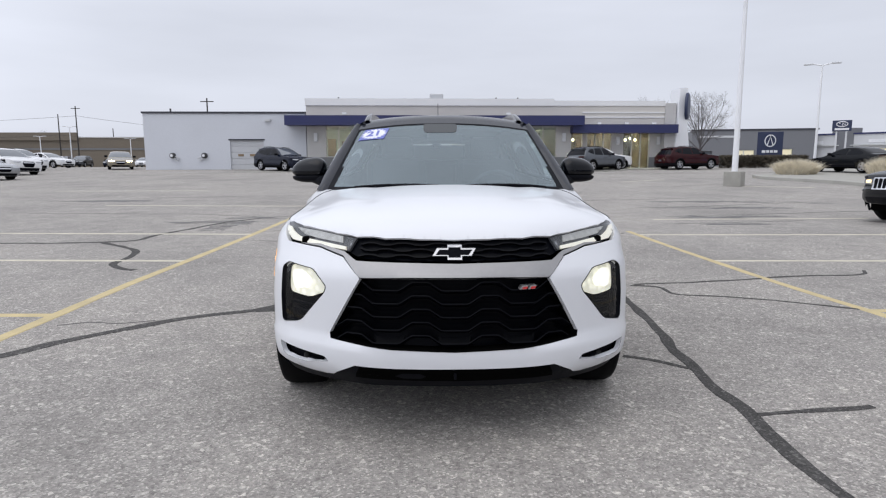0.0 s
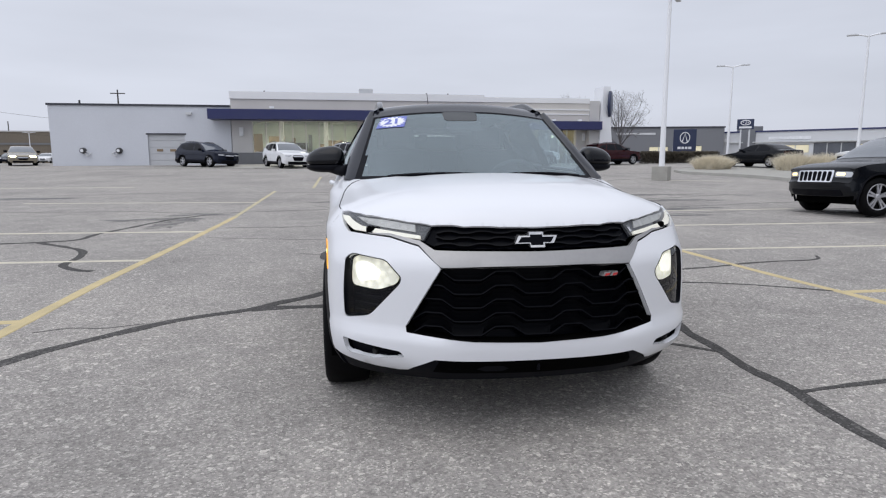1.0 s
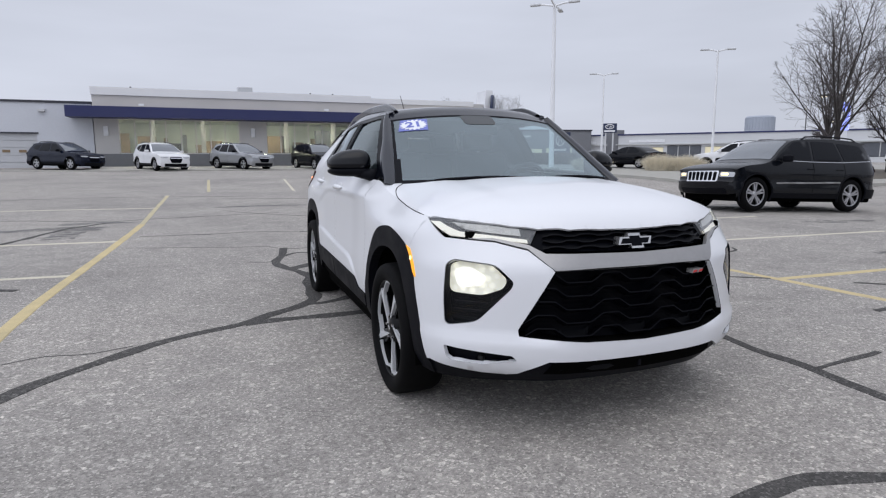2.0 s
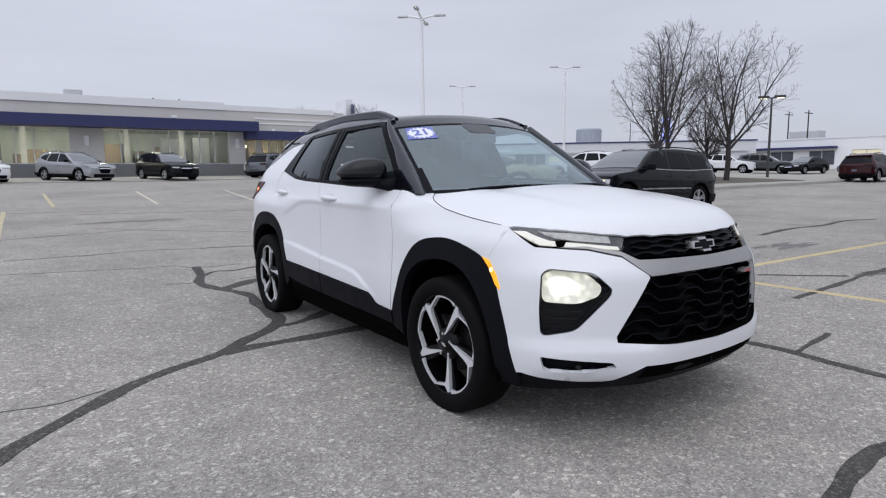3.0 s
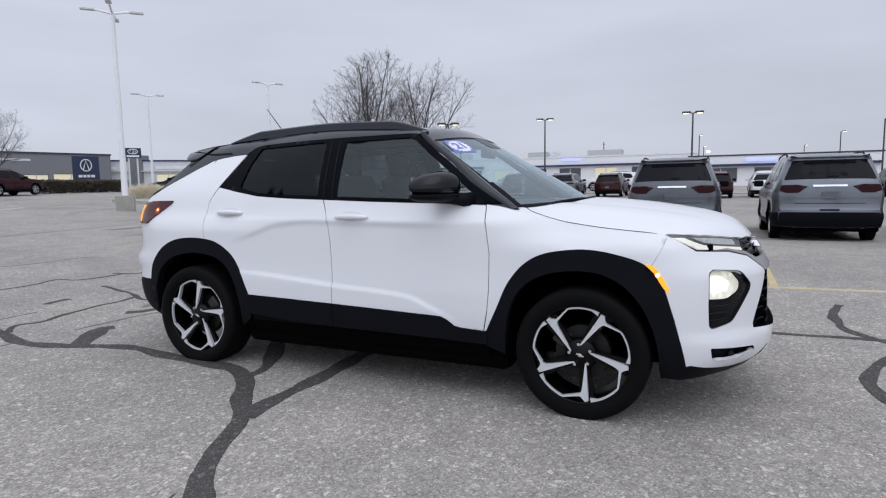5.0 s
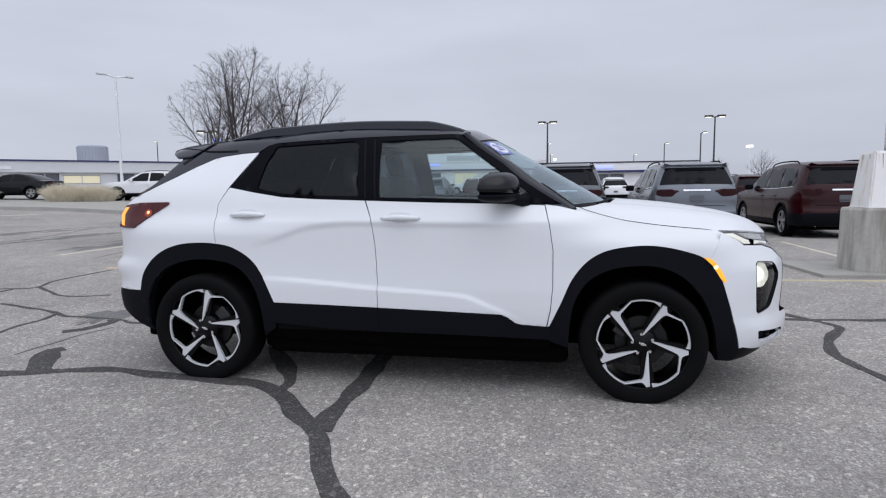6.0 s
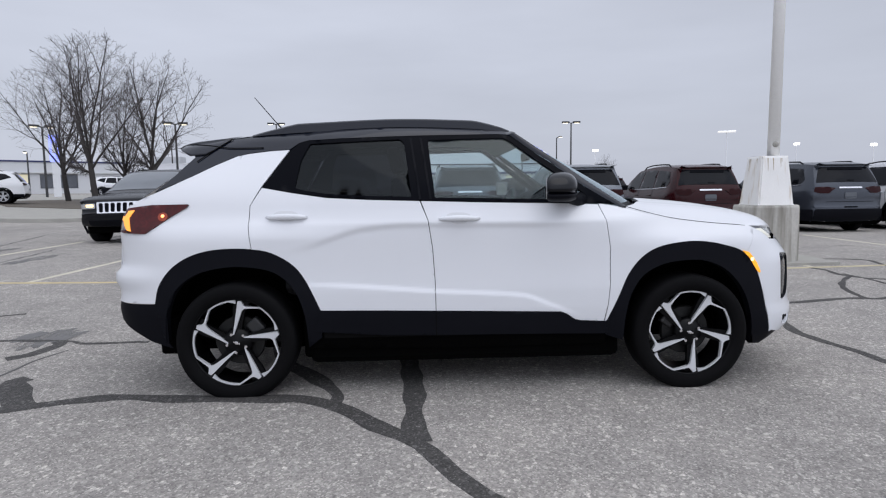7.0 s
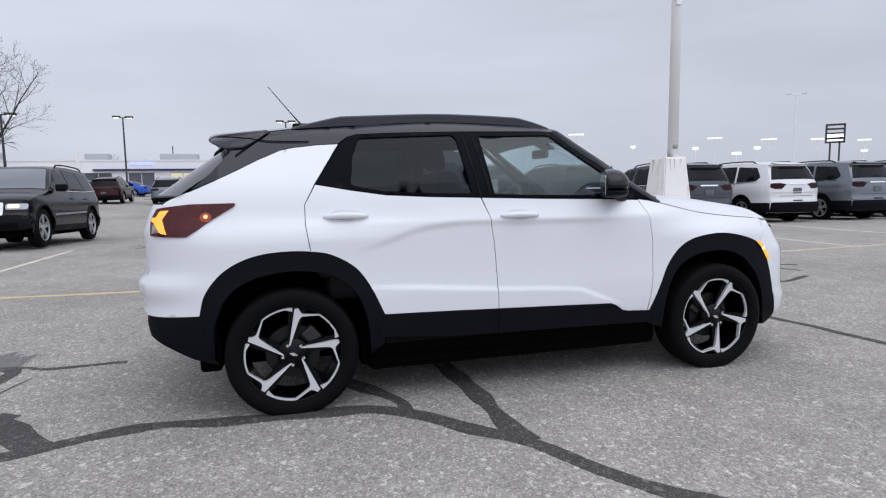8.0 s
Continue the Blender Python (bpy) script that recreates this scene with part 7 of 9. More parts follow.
for k, c, x, y, h, lab in (("crossover", "navy", -10.3, 39.1, (0.77, -0.64), "dark blue crossover parked before the showroom"), ("crossover", "white", -4.9, 36.9, (0.42, -0.91), "white crossover parked nose-out before the showroom"), ("crossover", "silver", -0.3, 37.2, (0.55, -0.83), "grey crossover parked nose-out before the showroom"),
                           ("crossover", "black", 4.4, 36.9, (0.30, -0.95), "black crossover parked nose-out before the showroom"), ("crossover", "mid_grey", 11.6, 38.2, (0.82, 0.57), "grey crossover standing by the entrance, seen from behind"), ("crossover", "maroon", 18.9, 40.2, (0.96, 0.28), "dark red crossover standing by the white pylon"),
                           ("crossover", "white", 12.66, 41.0, (1.0, 0.1), "white crossover half hidden by the entrance")):
    park(k, c, x, y, h, lab, SHOW)
LEFT = "cars parked along the side of the lot"
for k, c, x, y, h, lab in (("sedan", "silver", -23.2, 27.9, (0.92, -0.4), "silver saloon parked on asphalt"), ("crossover", "white", -26.3, 34.6, (0.9, -0.43), "white crossover parked nose towards the lane"), ("crossover", "white", -30.2, 41.6, (0.9, -0.43), "white crossover parked behind another"), ("sedan", "white", -35.1, 53.0, (0.97, -0.25), "white saloon parked at the end of a row")):
    park(k, c, x, y, h, lab, LEFT)
park("sedan", "tan", -24.6, 45.2, (0.46, -0.89), "pale saloon coming down the lane with lit headlamps", lamps="bright_lamp")
for i in range(11):
    park(("sedan", "crossover", "crossover", "sedan")[i % 4], ("dark_grey", "maroon", "black", "silver", "white", "navy")[(i * 5) % 6], -73 + 3.9 * i, 84 + 1.2 * (i % 3), (0.2, -1), "dark parked car in the far row by the brown wall", "far row by the brown wall")

# ---- buildings ----
M["beige"] = surface("beige_render", (0.60, 0.575, 0.54), 0.85, var=0.07, scale=0.6, fine=30, bump=0.002)
M["pale_cap"] = surface("pale_parapet", (0.80, 0.80, 0.80), 0.7, var=0.06, scale=0.5)
M["pier"] = surface("grey_beige_pier", (0.54, 0.53, 0.52), 0.85, var=0.08, scale=0.8, fine=30)
M["knee"] = surface("dark_grey_masonry", (0.18, 0.185, 0.195), 0.85, var=0.12, scale=1.2, fine=25)
M["canopy_blue"] = surface("navy_canopy", (0.022, 0.028, 0.105), 0.55, var=0.08, scale=0.7)
M["garage_white"] = surface("white_painted_block", (0.60, 0.62, 0.665), 0.8, var=0.05, scale=0.4, fine=14, bump=0.004)
M["coping"] = surface("dark_coping", (0.04, 0.042, 0.055), 0.6)
M["bay_door"] = surface("pale_bay_door", (0.52, 0.53, 0.55), 0.6, var=0.05)
M["mullion"] = surface("pale_mullion", (0.55, 0.56, 0.56), 0.5)
M["show_glass"] = glass("showroom_glass", (0.93, 0.96, 0.93), 0.95)
M["room_wall"] = surface("showroom_wall", (0.66, 0.70, 0.64), 0.85, var=0.3, scale=0.7)
M["room_floor"] = surface("showroom_floor", (0.45, 0.42, 0.36), 0.4, var=0.1)
M["room_tan"] = surface("entrance_tan_wall", (0.20, 0.165, 0.115), 0.8, var=0.3, scale=0.8)
M["room_wood"] = surface("showroom_wood", (0.24, 0.17, 0.10), 0.5, var=0.35)
M["ceiling_lit"] = glowing("lit_ceiling_panel", (1.0, 0.95, 0.80), 46.0)
M["white_metal"] = surface("white_metal", (0.80, 0.81, 0.83), 0.5, var=0.05, scale=0.6)
M["dark_metal"] = surface("dark_metal", (0.045, 0.046, 0.048), 0.55, var=0.1)
M["sign_blue"] = surface("navy_sign", (0.016, 0.026, 0.07), 0.45, var=0.06)
M["sign_white"] = surface("white_sign", (0.75, 0.76, 0.78), 0.5)
M["brown_wall"] = surface("brown_brick_wall", (0.17, 0.145, 0.115), 0.9, var=0.14, scale=0.15, fine=4)
M["grey_panel"] = surface("grey_wall_panel", (0.19, 0.196, 0.212), 0.7, var=0.07, scale=0.3)
M["cream"] = surface("cream_wall", (0.86, 0.86, 0.86), 0.85, var=0.05, scale=0.15)
M["pale_wall"] = surface("pale_grey_wall", (0.60, 0.61, 0.625), 0.8, var=0.06, scale=0.2)
M["dark_pane"] = surface("dark_window_pane", (0.10, 0.108, 0.125), 0.12, var=0.3, scale=0.8)
M["lit_pane"] = glowing("lit_window_pane", (1.0, 0.92, 0.66), 0.5, (0.4, 0.37, 0.28))
M["sign_lit"] = glowing("lit_blue_sign", (0.30, 0.36, 1.0), 1.5, (0.2, 0.22, 0.6))
M["head_lit"] = glowing("lit_lamp_head", (1.0, 0.97, 0.88), 3.0)
M["head_pale"] = glowing("lit_pale_head", (1.0, 0.98, 0.95), 0.5)
M["head_warm"] = glowing("lit_warm_head", (1.0, 0.88, 0.62), 2.4)
# blue-grey lightened to carry the distance haze
M["tank"] = surface("grey_tank", (0.36, 0.395, 0.46), 0.8, var=0.08, scale=0.05)
M["bark"] = surface("dark_bark", (0.038, 0.033, 0.031), 0.95, var=0.25, scale=4, fine=40, bump=0.004)
M["twig"] = surface("bare_twigs", (0.075, 0.066, 0.066), 0.95, var=0.2)
# paler than the near twigs: distance haze is put into the colour
M["haze_twig"] = surface("hazed_far_twigs", (0.10, 0.093, 0.095), 0.95, var=0.15)
M["straw"] = surface("dry_grass", (0.72, 0.66, 0.53), 0.9, var=0.25, scale=5)
M["hedge"] = surface("brown_hedge", (0.055, 0.045, 0.03), 0.95, var=0.35, scale=3, fine=20)
M["soil"] = surface("bare_soil", (0.11, 0.095, 0.075), 0.95, var=0.25, scale=1.0, fine=20, bump=0.01)
M["rust"] = surface("rust_streak", (0.42, 0.33, 0.22), 0.9, var=0.3)
M["bin"] = surface("black_bin", (0.02, 0.02, 0.022), 0.6)


def block(name, lo, hi, mat, parent, label="", bevel=0.0):
    bm = bmesh.new()
    box(bm, lo, hi, bevel)
    return part(name, bm, mat, parent, label)


def showroom():
    b = thing("showroom_building", "low beige car showroom with navy canopy and lit glazing", "building")
    y0, gz, th = 43.0, 0.8, 0.3
    # solid wall pieces round the openings
    spans = [(-9.3, -7.85), (-0.13, 1.75), (9.84, 11.0)]
    for x0, x1 in spans:
        block("pier", (x0, y0, 1.92), (x1, y0 + th, 4.25), M["pier"], b, "grey-beige wall pier")
    for x0, x1 in ((14.35, 15.25), (17.35, 19.0), (12.05, 12.4)):
        block("pier", (x0, y0 + 0.6, 1.92), (x1, y0 + 0.9, 3.9), M["pier"], b, "grey-beige wall pier")
        block("knee_wall", (x0, y0 + 0.55, gz), (x1, y0 + 0.9, 1.92), M["knee"], b)
    block("knee_wall", (-9.35, y0 - 0.06, gz), (11.05, y0 + th, 1.92), M["knee"], b, "dark grey masonry base")
    block("knee_wall", (11.05, y0 + 0.58, gz), (12.05, y0 + 0.9, 1.92), M["knee"], b)
    block("upper_wall", (-9.3, y0, 4.25), (19.0, y0 + th, 5.8), M["beige"], b, "beige rendered wall")
    block("upper_wall", (11.0, y0 + 0.05, 3.9), (19.0, y0 + 0.9, 4.25), M["beige"], b)
    for z in (4.9, 5.25):
        block("wall_band", (11.8, y0 - 0.05, z), (18.6, y0 + 0.001, z + 0.1), M["pale_cap"], b)
    block("parapet", (-9.35, y0 - 0.10, 5.8), (9.6, y0 + 0.5, 6.32), M["pale_cap"], b, "pale parapet band")
    block("parapet", (9.6, y0 - 0.06, 5.8), (18.2, y0 + 0.5, 6.18), M["pale_cap"], b)
    block("corner_pier", (18.2, y0 - 0.15, gz), (19.0, y0 + 0.6, 6.0), M["pier"], b)
    block("side_wall", (18.7, y0 + 0.6, gz), (19.0, y0 + 14, 6.0), M["beige"], b)
    block("side_wall", (-9.3, y0 + 0.3, gz), (-9.0, y0 + 14, 6.0), M["beige"], b)
    block("back_wall", (-9.3, y0 + 14, gz), (19.0, y0 + 14.3, 6.0), M["beige"], b)
    block("roof", (-9.2, y0 + 0.5, 5.7), (18.9, y0 + 14, 5.8), M["coping"], b)
    block("canopy", (-10.6, y0 - 1.6, 4.25), (11.6, y0 + 0.0, 4.95), M["canopy_blue"], b, "navy fascia canopy")
    block("canopy", (10.9, y0 - 0.9, 3.72), (18.95, y0 + 0.04, 4.36), M["canopy_blue"], b, "navy fascia canopy")
    for x in (-6.2, 5.9):
        block("canopy_lamp", (x - 0.15, y0 - 1.7, 5.0), (x + 0.15, y0 - 1.4, 5.14), M["white_metal"], b)
    for x in (12.9, 15.0, 17.1):
        block("canopy_lamp", (x - 0.12, y0 - 0.95, 4.36), (x + 0.12, y0 - 0.7, 4.5), M["white_metal"], b)
    for x in (-8.6, 0.8, 10.4):
        block("wall_lamp", (x - 0.14, y0 - 0.18, 3.1), (x + 0.14, y0 - 0.001, 3.75), M["sign_white"], b, bevel=0.03)
    for x, y in ((14.8, y0 + 0.6), (18.0, y0 + 0.6)):
        block("wall_lamp", (x - 0.12, y - 0.18, 2.9), (x + 0.12, y - 0.001, 3.5), M["sign_white"], b, bevel=0.03)
    # glazing
    def glazing(x0, x1, z0, z1, n, y):
        w = new("window")
        w.parent = b
        tagged(w, "tall showroom window with pale frame")
        wd = (x1 - x0) / n
        for i in range(n + 1):
            x = x0 + wd * i
            block("mullion", (x - 0.04, y, z0), (x + 0.04, y + 0.10, z1), M["mullion"], w)
        block("frame_bottom", (x0, y, z0), (x1, y + 0.10, z0 + 0.07), M["mullion"], w)
        block("frame_top", (x0, y, z1 - 0.07), (x1, y + 0.10, z1), M["mullion"], w)
        for i in range(n):
            block("pane", (x0 + wd * i + 0.04, y + 0.045, z0 + 0.07), (x0 + wd * (i + 1) - 0.04, y + 0.055, z1 - 0.07), M["show_glass"], w).visible_shadow = False
    glazing(-7.85, -0.13, 1.92, 4.25, 8, y0 + 0.1)
    glazing(1.75, 9.84, 1.92, 4.25, 8, y0 + 0.1)
    glazing(11.05, 12.05, 1.92, 3.9, 1, y0 + 0.7)
    glazing(12.4, 14.35, 0.95, 3.9, 3, y0 + 0.7)
    glazing(15.25, 17.35, 0.95, 3.9, 3, y0 + 0.7)
    # inside of the showroom
    block("inner_floor", (-9.0, y0 + 0.3, 0.85), (18.7, y0 + 9, 0.95), M["room_floor"], b)
    block("inner_wall", (-9.0, y0 + 7.0, 0.95), (18.7, y0 + 7.2, 4.5), M["room_wall"], b)
    block("inner_ceiling", (-9.0, y0 + 0.9, 4.4), (18.7, y0 + 7.2, 4.5), M["room_wall"], b)
    for i in range(9):
        x = -7.5 + 3.1 * i
        for y in (0.95, 2.4):
            block("ceiling_light", (x - 0.5, y0 + y, 4.36), (x + 0.5, y0 + y + 0.3, 4.39), M["ceiling_lit"], b, "warm lit ceiling panel")
    for x, w, h, m in ((-6.5, 1.2, 1.6, "room_wood"), (-4.6, 0.9, 1.1, "dark_metal"), (-2.0, 1.4, 1.3, "room_wood"), (2.4, 1.5, 1.7, "room_wood"), (4.4, 0.8, 1.0, "dark_metal"), (6.6, 1.6, 2.2, "knee"), (8.6, 1.2, 2.3, "knee"), (13.2, 1.0, 1.2, "room_wood"), (16.4, 0.9, 2.0, "dark_metal")):
        block("display_counter", (x - w / 2, y0 + 3.2, 0.95), (x + w / 2, y0 + 3.9, 0.95 + h + 0.7), M[m], b)
    rng = random.Random(17)
    for i in range(22):
        x = -8.2 + 0.85 * i + rng.uniform(-0.2, 0.2)
        if x < 9.6:
            w, h, d = rng.uniform(0.25, 0.8), rng.uniform(0.5, 2.3), rng.uniform(4.4, 6.6)
            block("wall_display", (x - w / 2, y0 + d, 1.0 + rng.uniform(0, 0.6)), (x + w / 2, y0 + d + 0.12, 1.3 + h), M[rng.choice(("room_wood", "knee", "pale_wall", "dark_metal", "room_wood"))], b)
    block("inner_wall", (11.1, y0 + 4.6, 0.95), (18.7, y0 + 4.7, 4.4), M["room_tan"], b, "tan wall behind the entrance")
    block("inner_wall", (11.0, y0 + 0.95, 0.95), (11.1, y0 + 4.7, 4.4), M["room_tan"], b)
    for x in (12.7, 13.9, 15.7, 17.0):
        block("inner_column", (x - 0.22, y0 + 4.2, 0.95), (x + 0.22, y0 + 4.5, 3.4), M["room_wood"], b)
    for x in (-6.0, -2.6, 3.4, 7.0):
        block("inner_column", (x - 0.16, y0 + 2.2, 0.95), (x + 0.16, y0 + 2.5, 4.4), M["pier"], b)
    for i, x in enumerate((15.6, 16.0, 16.4, 16.8, 11.4, 11.7)):
        bm = bmesh.new()
        bmesh.ops.create_uvsphere(bm, u_segments=8, v_segments=6, radius=0.13, matrix=Matrix.Translation((x, y0 + 2.4, 3.45 - 0.12 * (i % 2))))
        part("pendant_lamp", bm, M["head_warm"], b)
    # roof plant
    block("roof_unit", (-0.6, y0 + 6.5, 6.3), (1.9, y0 + 8.0, 6.95), M["pale_wall"], b)
    block("roof_unit", (0.1, y0 + 6.7, 6.95), (1.3, y0 + 7.8, 7.5), M["pale_wall"], b, bevel=0.1)
    for x in (5.6, 7.4, -7.4):
        bm = bmesh.new()
        tube(bm, [(x, y0 + 4, 6.0), (x, y0 + 4, 6.85)], 0.06, 8)
        part("vent_pipe", bm, M["dark_metal"], b)
    return b


def service_wing():
    g = thing("service_wing", "white painted block workshop with one roller bay door", "building")
    y0, gz = 43.05, 0.8
    x0, x1 = -21.6, -9.36
    block("wall", (x0, y0, gz), (-15.15, y0 + 0.3, 5.2), M["garage_white"], g, "white painted block wall")
    block("wall", (-15.15, y0, 3.25), (-12.6, y0 + 0.3, 5.2), M["garage_white"], g)
    block("wall", (-12.6, y0, gz), (x1, y0 + 0.3, 5.2), M["garage_white"], g)
    block("side_wall", (x0, y0 + 0.3, gz), (x0 + 0.3, y0 + 20, 5.2), M["garage_white"], g)
    block("back_wall", (x0, y0 + 20, gz), (x1, y0 + 20.3, 5.2), M["garage_white"], g)
    block("roof", (x0 + 0.3, y0 + 0.3, 5.0), (x1, y0 + 20, 5.1), M["coping"], g)
    block("coping", (x0 - 0.08, y0 - 0.08, 5.2), (x1, y0 + 0.4, 5.34), M["coping"], g, "dark metal coping")
    block("lintel", (-15.25, y0 - 0.03, 3.2), (-12.5, y0 - 0.002, 3.3), M["coping"], g)
    d = new("bay_door")
    d.parent = g
    tagged(d, "pale sectional bay door with two small windows")
    for i in range(5):
        block("door_panel", (-15.15, y0 + 0.12, 0.9 + 0.47 * i), (-12.6, y0 + 0.17, 0.9 + 0.47 * i + 0.455), M["bay_door"], d, bevel=0.012)
    for x in (-14.6, -13.7):
        block("door_pane", (x, y0 + 0.095, 2.0), (x + 0.42, y0 + 0.118, 2.17), M["room_wood"], d)
    # two wall fans with round hoods
    for x in (-19.5, -17.1):
        f = new("wall_fan")
        f.parent = g
        tagged(f, "round wall fan hood with hose reel")
        bm = bmesh.new()
        lathe(bm, [(0.0, 0.30), (0.12, 0.28), (0.2, 0.2), (0.22, 0.0)], 16, pose(x, y0, 2.05, 0, 0, -90))
        part("hood", bm, M["dark_metal"], f)
        bm = bmesh.new()
        lathe(bm, [(0.0, 0.31), (0.11, 0.305)], 16, pose(x, y0, 2.05, 0, 0, -90))
        part("face", bm, M["sign_white"], f)
        bm = bmesh.new()
        sg = 1 if x < -18 else -1
        tube(bm, [(x + sg * 0.1, y0 - 0.1, 1.9), (x + sg * 0.3, y0 - 0.12, 1.65), (x + sg * 0.5, y0 - 0.1, 1.85), (x + sg * 0.2, y0 - 0.1, 2.0)], 0.045, 6)
        part("hose", bm, M["pale_wall"], f)
    block("wall_lamp", (-12.4, y0 - 0.22, 4.62), (-12.0, y0 - 0.002, 4.78), M["pale_wall"], g)
    for x, z in ((-19.9, 5.65),):
        bm = bmesh.new()
        tube(bm, [(x, y0 + 1, 5.0), (x, y0 + 1, z)], 0.07, 8)
        part("vent_pipe", bm, M["dark_metal"], g)
    return g


showroom()
service_wing()


def pylon():
    p = thing("white_pylon", "white tapered pylon with dark oval emblem beside the showroom", "pylon")
    gz = 0.9
    prof = [(18.9, 20.35, gz), (18.95, 20.05, 2.6), (19.05, 19.85, 4.2), (19.15, 19.75, 7.1)]
    verts, faces = [], []
    for x0, x1, z in prof:
        verts += [(x0, 42.6, z), (x1, 42.6, z), (x1, 44.4, z), (x0, 44.4, z)]
    for i in range(3):
        for k in range(4):
            a, b = 4 * i + k, 4 * i + (k + 1) % 4
            faces.append((a, b, b + 4, a + 4))
    faces += [(12, 13, 14, 15)]
    put_mesh("shaft", verts, faces, M["white_metal"], p)
    bm = bmesh.new()
    lathe(bm, [(0.0, 0.22), (0.75, 0.22), (0.85, 0.15), (0.85, 0.0)], 32, pose(19.72, 42.75, 5.75, 0, 0, -32) @ Matrix.Diagonal((1, 0.9, 1.2, 1)))
    part("emblem", bm, M["sign_blue"], p, "dark oval emblem")
    block("lettering_bar", (19.86, 42.9, 4.25), (19.92, 44.1, 4.55), M["pale_wall"], p)


pylon()
blk = thing("litter_bin", "black litter bin by the showroom entrance", "bin", at=pose(15.0, 42.6, ground_z(15, 42.6)))
bm = bmesh.new()
lathe(bm, [(0.0, 0.0), (0.26, 0.0), (0.30, 0.85), (0.32, 0.9), (0.28, 0.98), (0.0, 1.0)], 16, pose(0, 0, 0, 0, -90, 0))
part("drum", bm, M["bin"], blk)


def kerb_line(name, pts, label, h=0.14, w=0.18):
    q = wander(pts, 0.5, 0.0, 0)
    verts, faces = [], []
    t = np.gradient(q, axis=0)
    n = np.stack([-t[:, 1], t[:, 0]], 1)
    n /= np.hypot(*n.T)[:, None]
    for p, m in zip(q, n):
        g = ground_z(*p)
        for o, z in ((-w / 2, -0.05), (-w / 2, h - 0.02), (-w / 2 + 0.02, h), (w / 2 - 0.02, h), (w / 2, h - 0.02), (w / 2, -0.05)):
            verts.append((p[0] + m[0] * o, p[1] + m[1] * o, g + z))
    for i in range(len(q) - 1):
        for k in range(5):
            a = 6 * i + k
            faces.append((a, a + 6, a + 7, a + 1))
    return tagged(put_mesh(name, verts, faces, M["kerb"]), label, "kerb", kind="structure")


def raised_ground(name, ring, mat, label, h=0.13):
    """A raised bed or pavement inside a kerb."""
    ring = walk_round(ring, 1.0)
    def place(flat):
        return np.array([(x, y, ground_z(x, y) + h) for x, y in flat])
    top, tri, nrm = sheet([tuple(p) for p in ring], place, 1.2)
    tri = tri if nrm[:, 2].sum() > 0 else tri[:, ::-1]
    verts, faces = [tuple(v) for v in top], [tuple(int(i) for i in f) for f in tri]
    k = len(verts)
    for x, y in ring:
        verts += [(x, y, ground_z(x, y) + h), (x, y, ground_z(x, y) - 0.05)]
    n = len(ring)
    for i in range(n):
        a, b = k + 2 * i, k + 2 * ((i + 1) % n)
        faces.append((a, b, b + 1, a + 1))
    return tagged(put_mesh(name, verts, faces, mat), label, "pavement", kind="structure")


ISLE = [(17.0, 27.6), (16.4, 25.2), (17.2, 22.0), (17.2, 18.5), (16.8, 15.5), (17.6, 13.8), (20.0, 13.2), (28.0, 12.8), (36.0, 12.9), (44.0, 15.0), (44.0, 40.0), (30.0, 44.0), (24.0, 36.0), (19.0, 29.5)]
raised_ground("pavement_island", ISLE, M["concrete"], "pale concrete display island with kerb")
kerb_line("kerb_island", ISLE[:10], "pale concrete kerb round the display island", 0.15)
raised_ground("pavement_showroom", [(-7.2, 35.3), (3.0, 35.0), (9.0, 35.6), (13.4, 37.5), (14.0, 39.5), (19.5, 40.5), (19.5, 43.4), (-9.3, 43.4), (-9.3, 38.0)], M["concrete"], "pale concrete apron before the showroom", 0.06)
kerb_line("kerb_showroom", [(-13.0, 37.1), (-9.5, 36.0), (-6.5, 34.9)], "low kerb strip by the parked cars", 0.06, 0.25)
raised_ground("pavement_walk", [(38.0, 17.5), (70.0, 11.0), (70.0, 13.5), (40.0, 20.5)], M["concrete"], "pale pavement by the white building", 0.10)
raised_ground("pavement_walk_far", [(45.0, -30.0), (47.0, -30.0), (48.0, 12.0), (46.0, 12.0)], M["concrete"], "pale pavement strip across the lot", 0.08)
raised_ground("soil_bed", [(22.5, 15.0), (33.5, 13.7), (35.0, 22.5), (29.0, 24.5), (23.5, 20.0)], M["soil"], "bare brown mulch bed round the trees", 0.155)
park("sedan", "black", 23.6, 29.6, (-0.25, 1.0), "black saloon standing on the raised display island", z=ground_z(23.6, 29.6) + 0.13)
park("crossover", "white", 26.0, 23.2, (-0.42, 0.91), "white crossover standing on the raised display island", z=ground_z(26.0, 23.2) + 0.13)


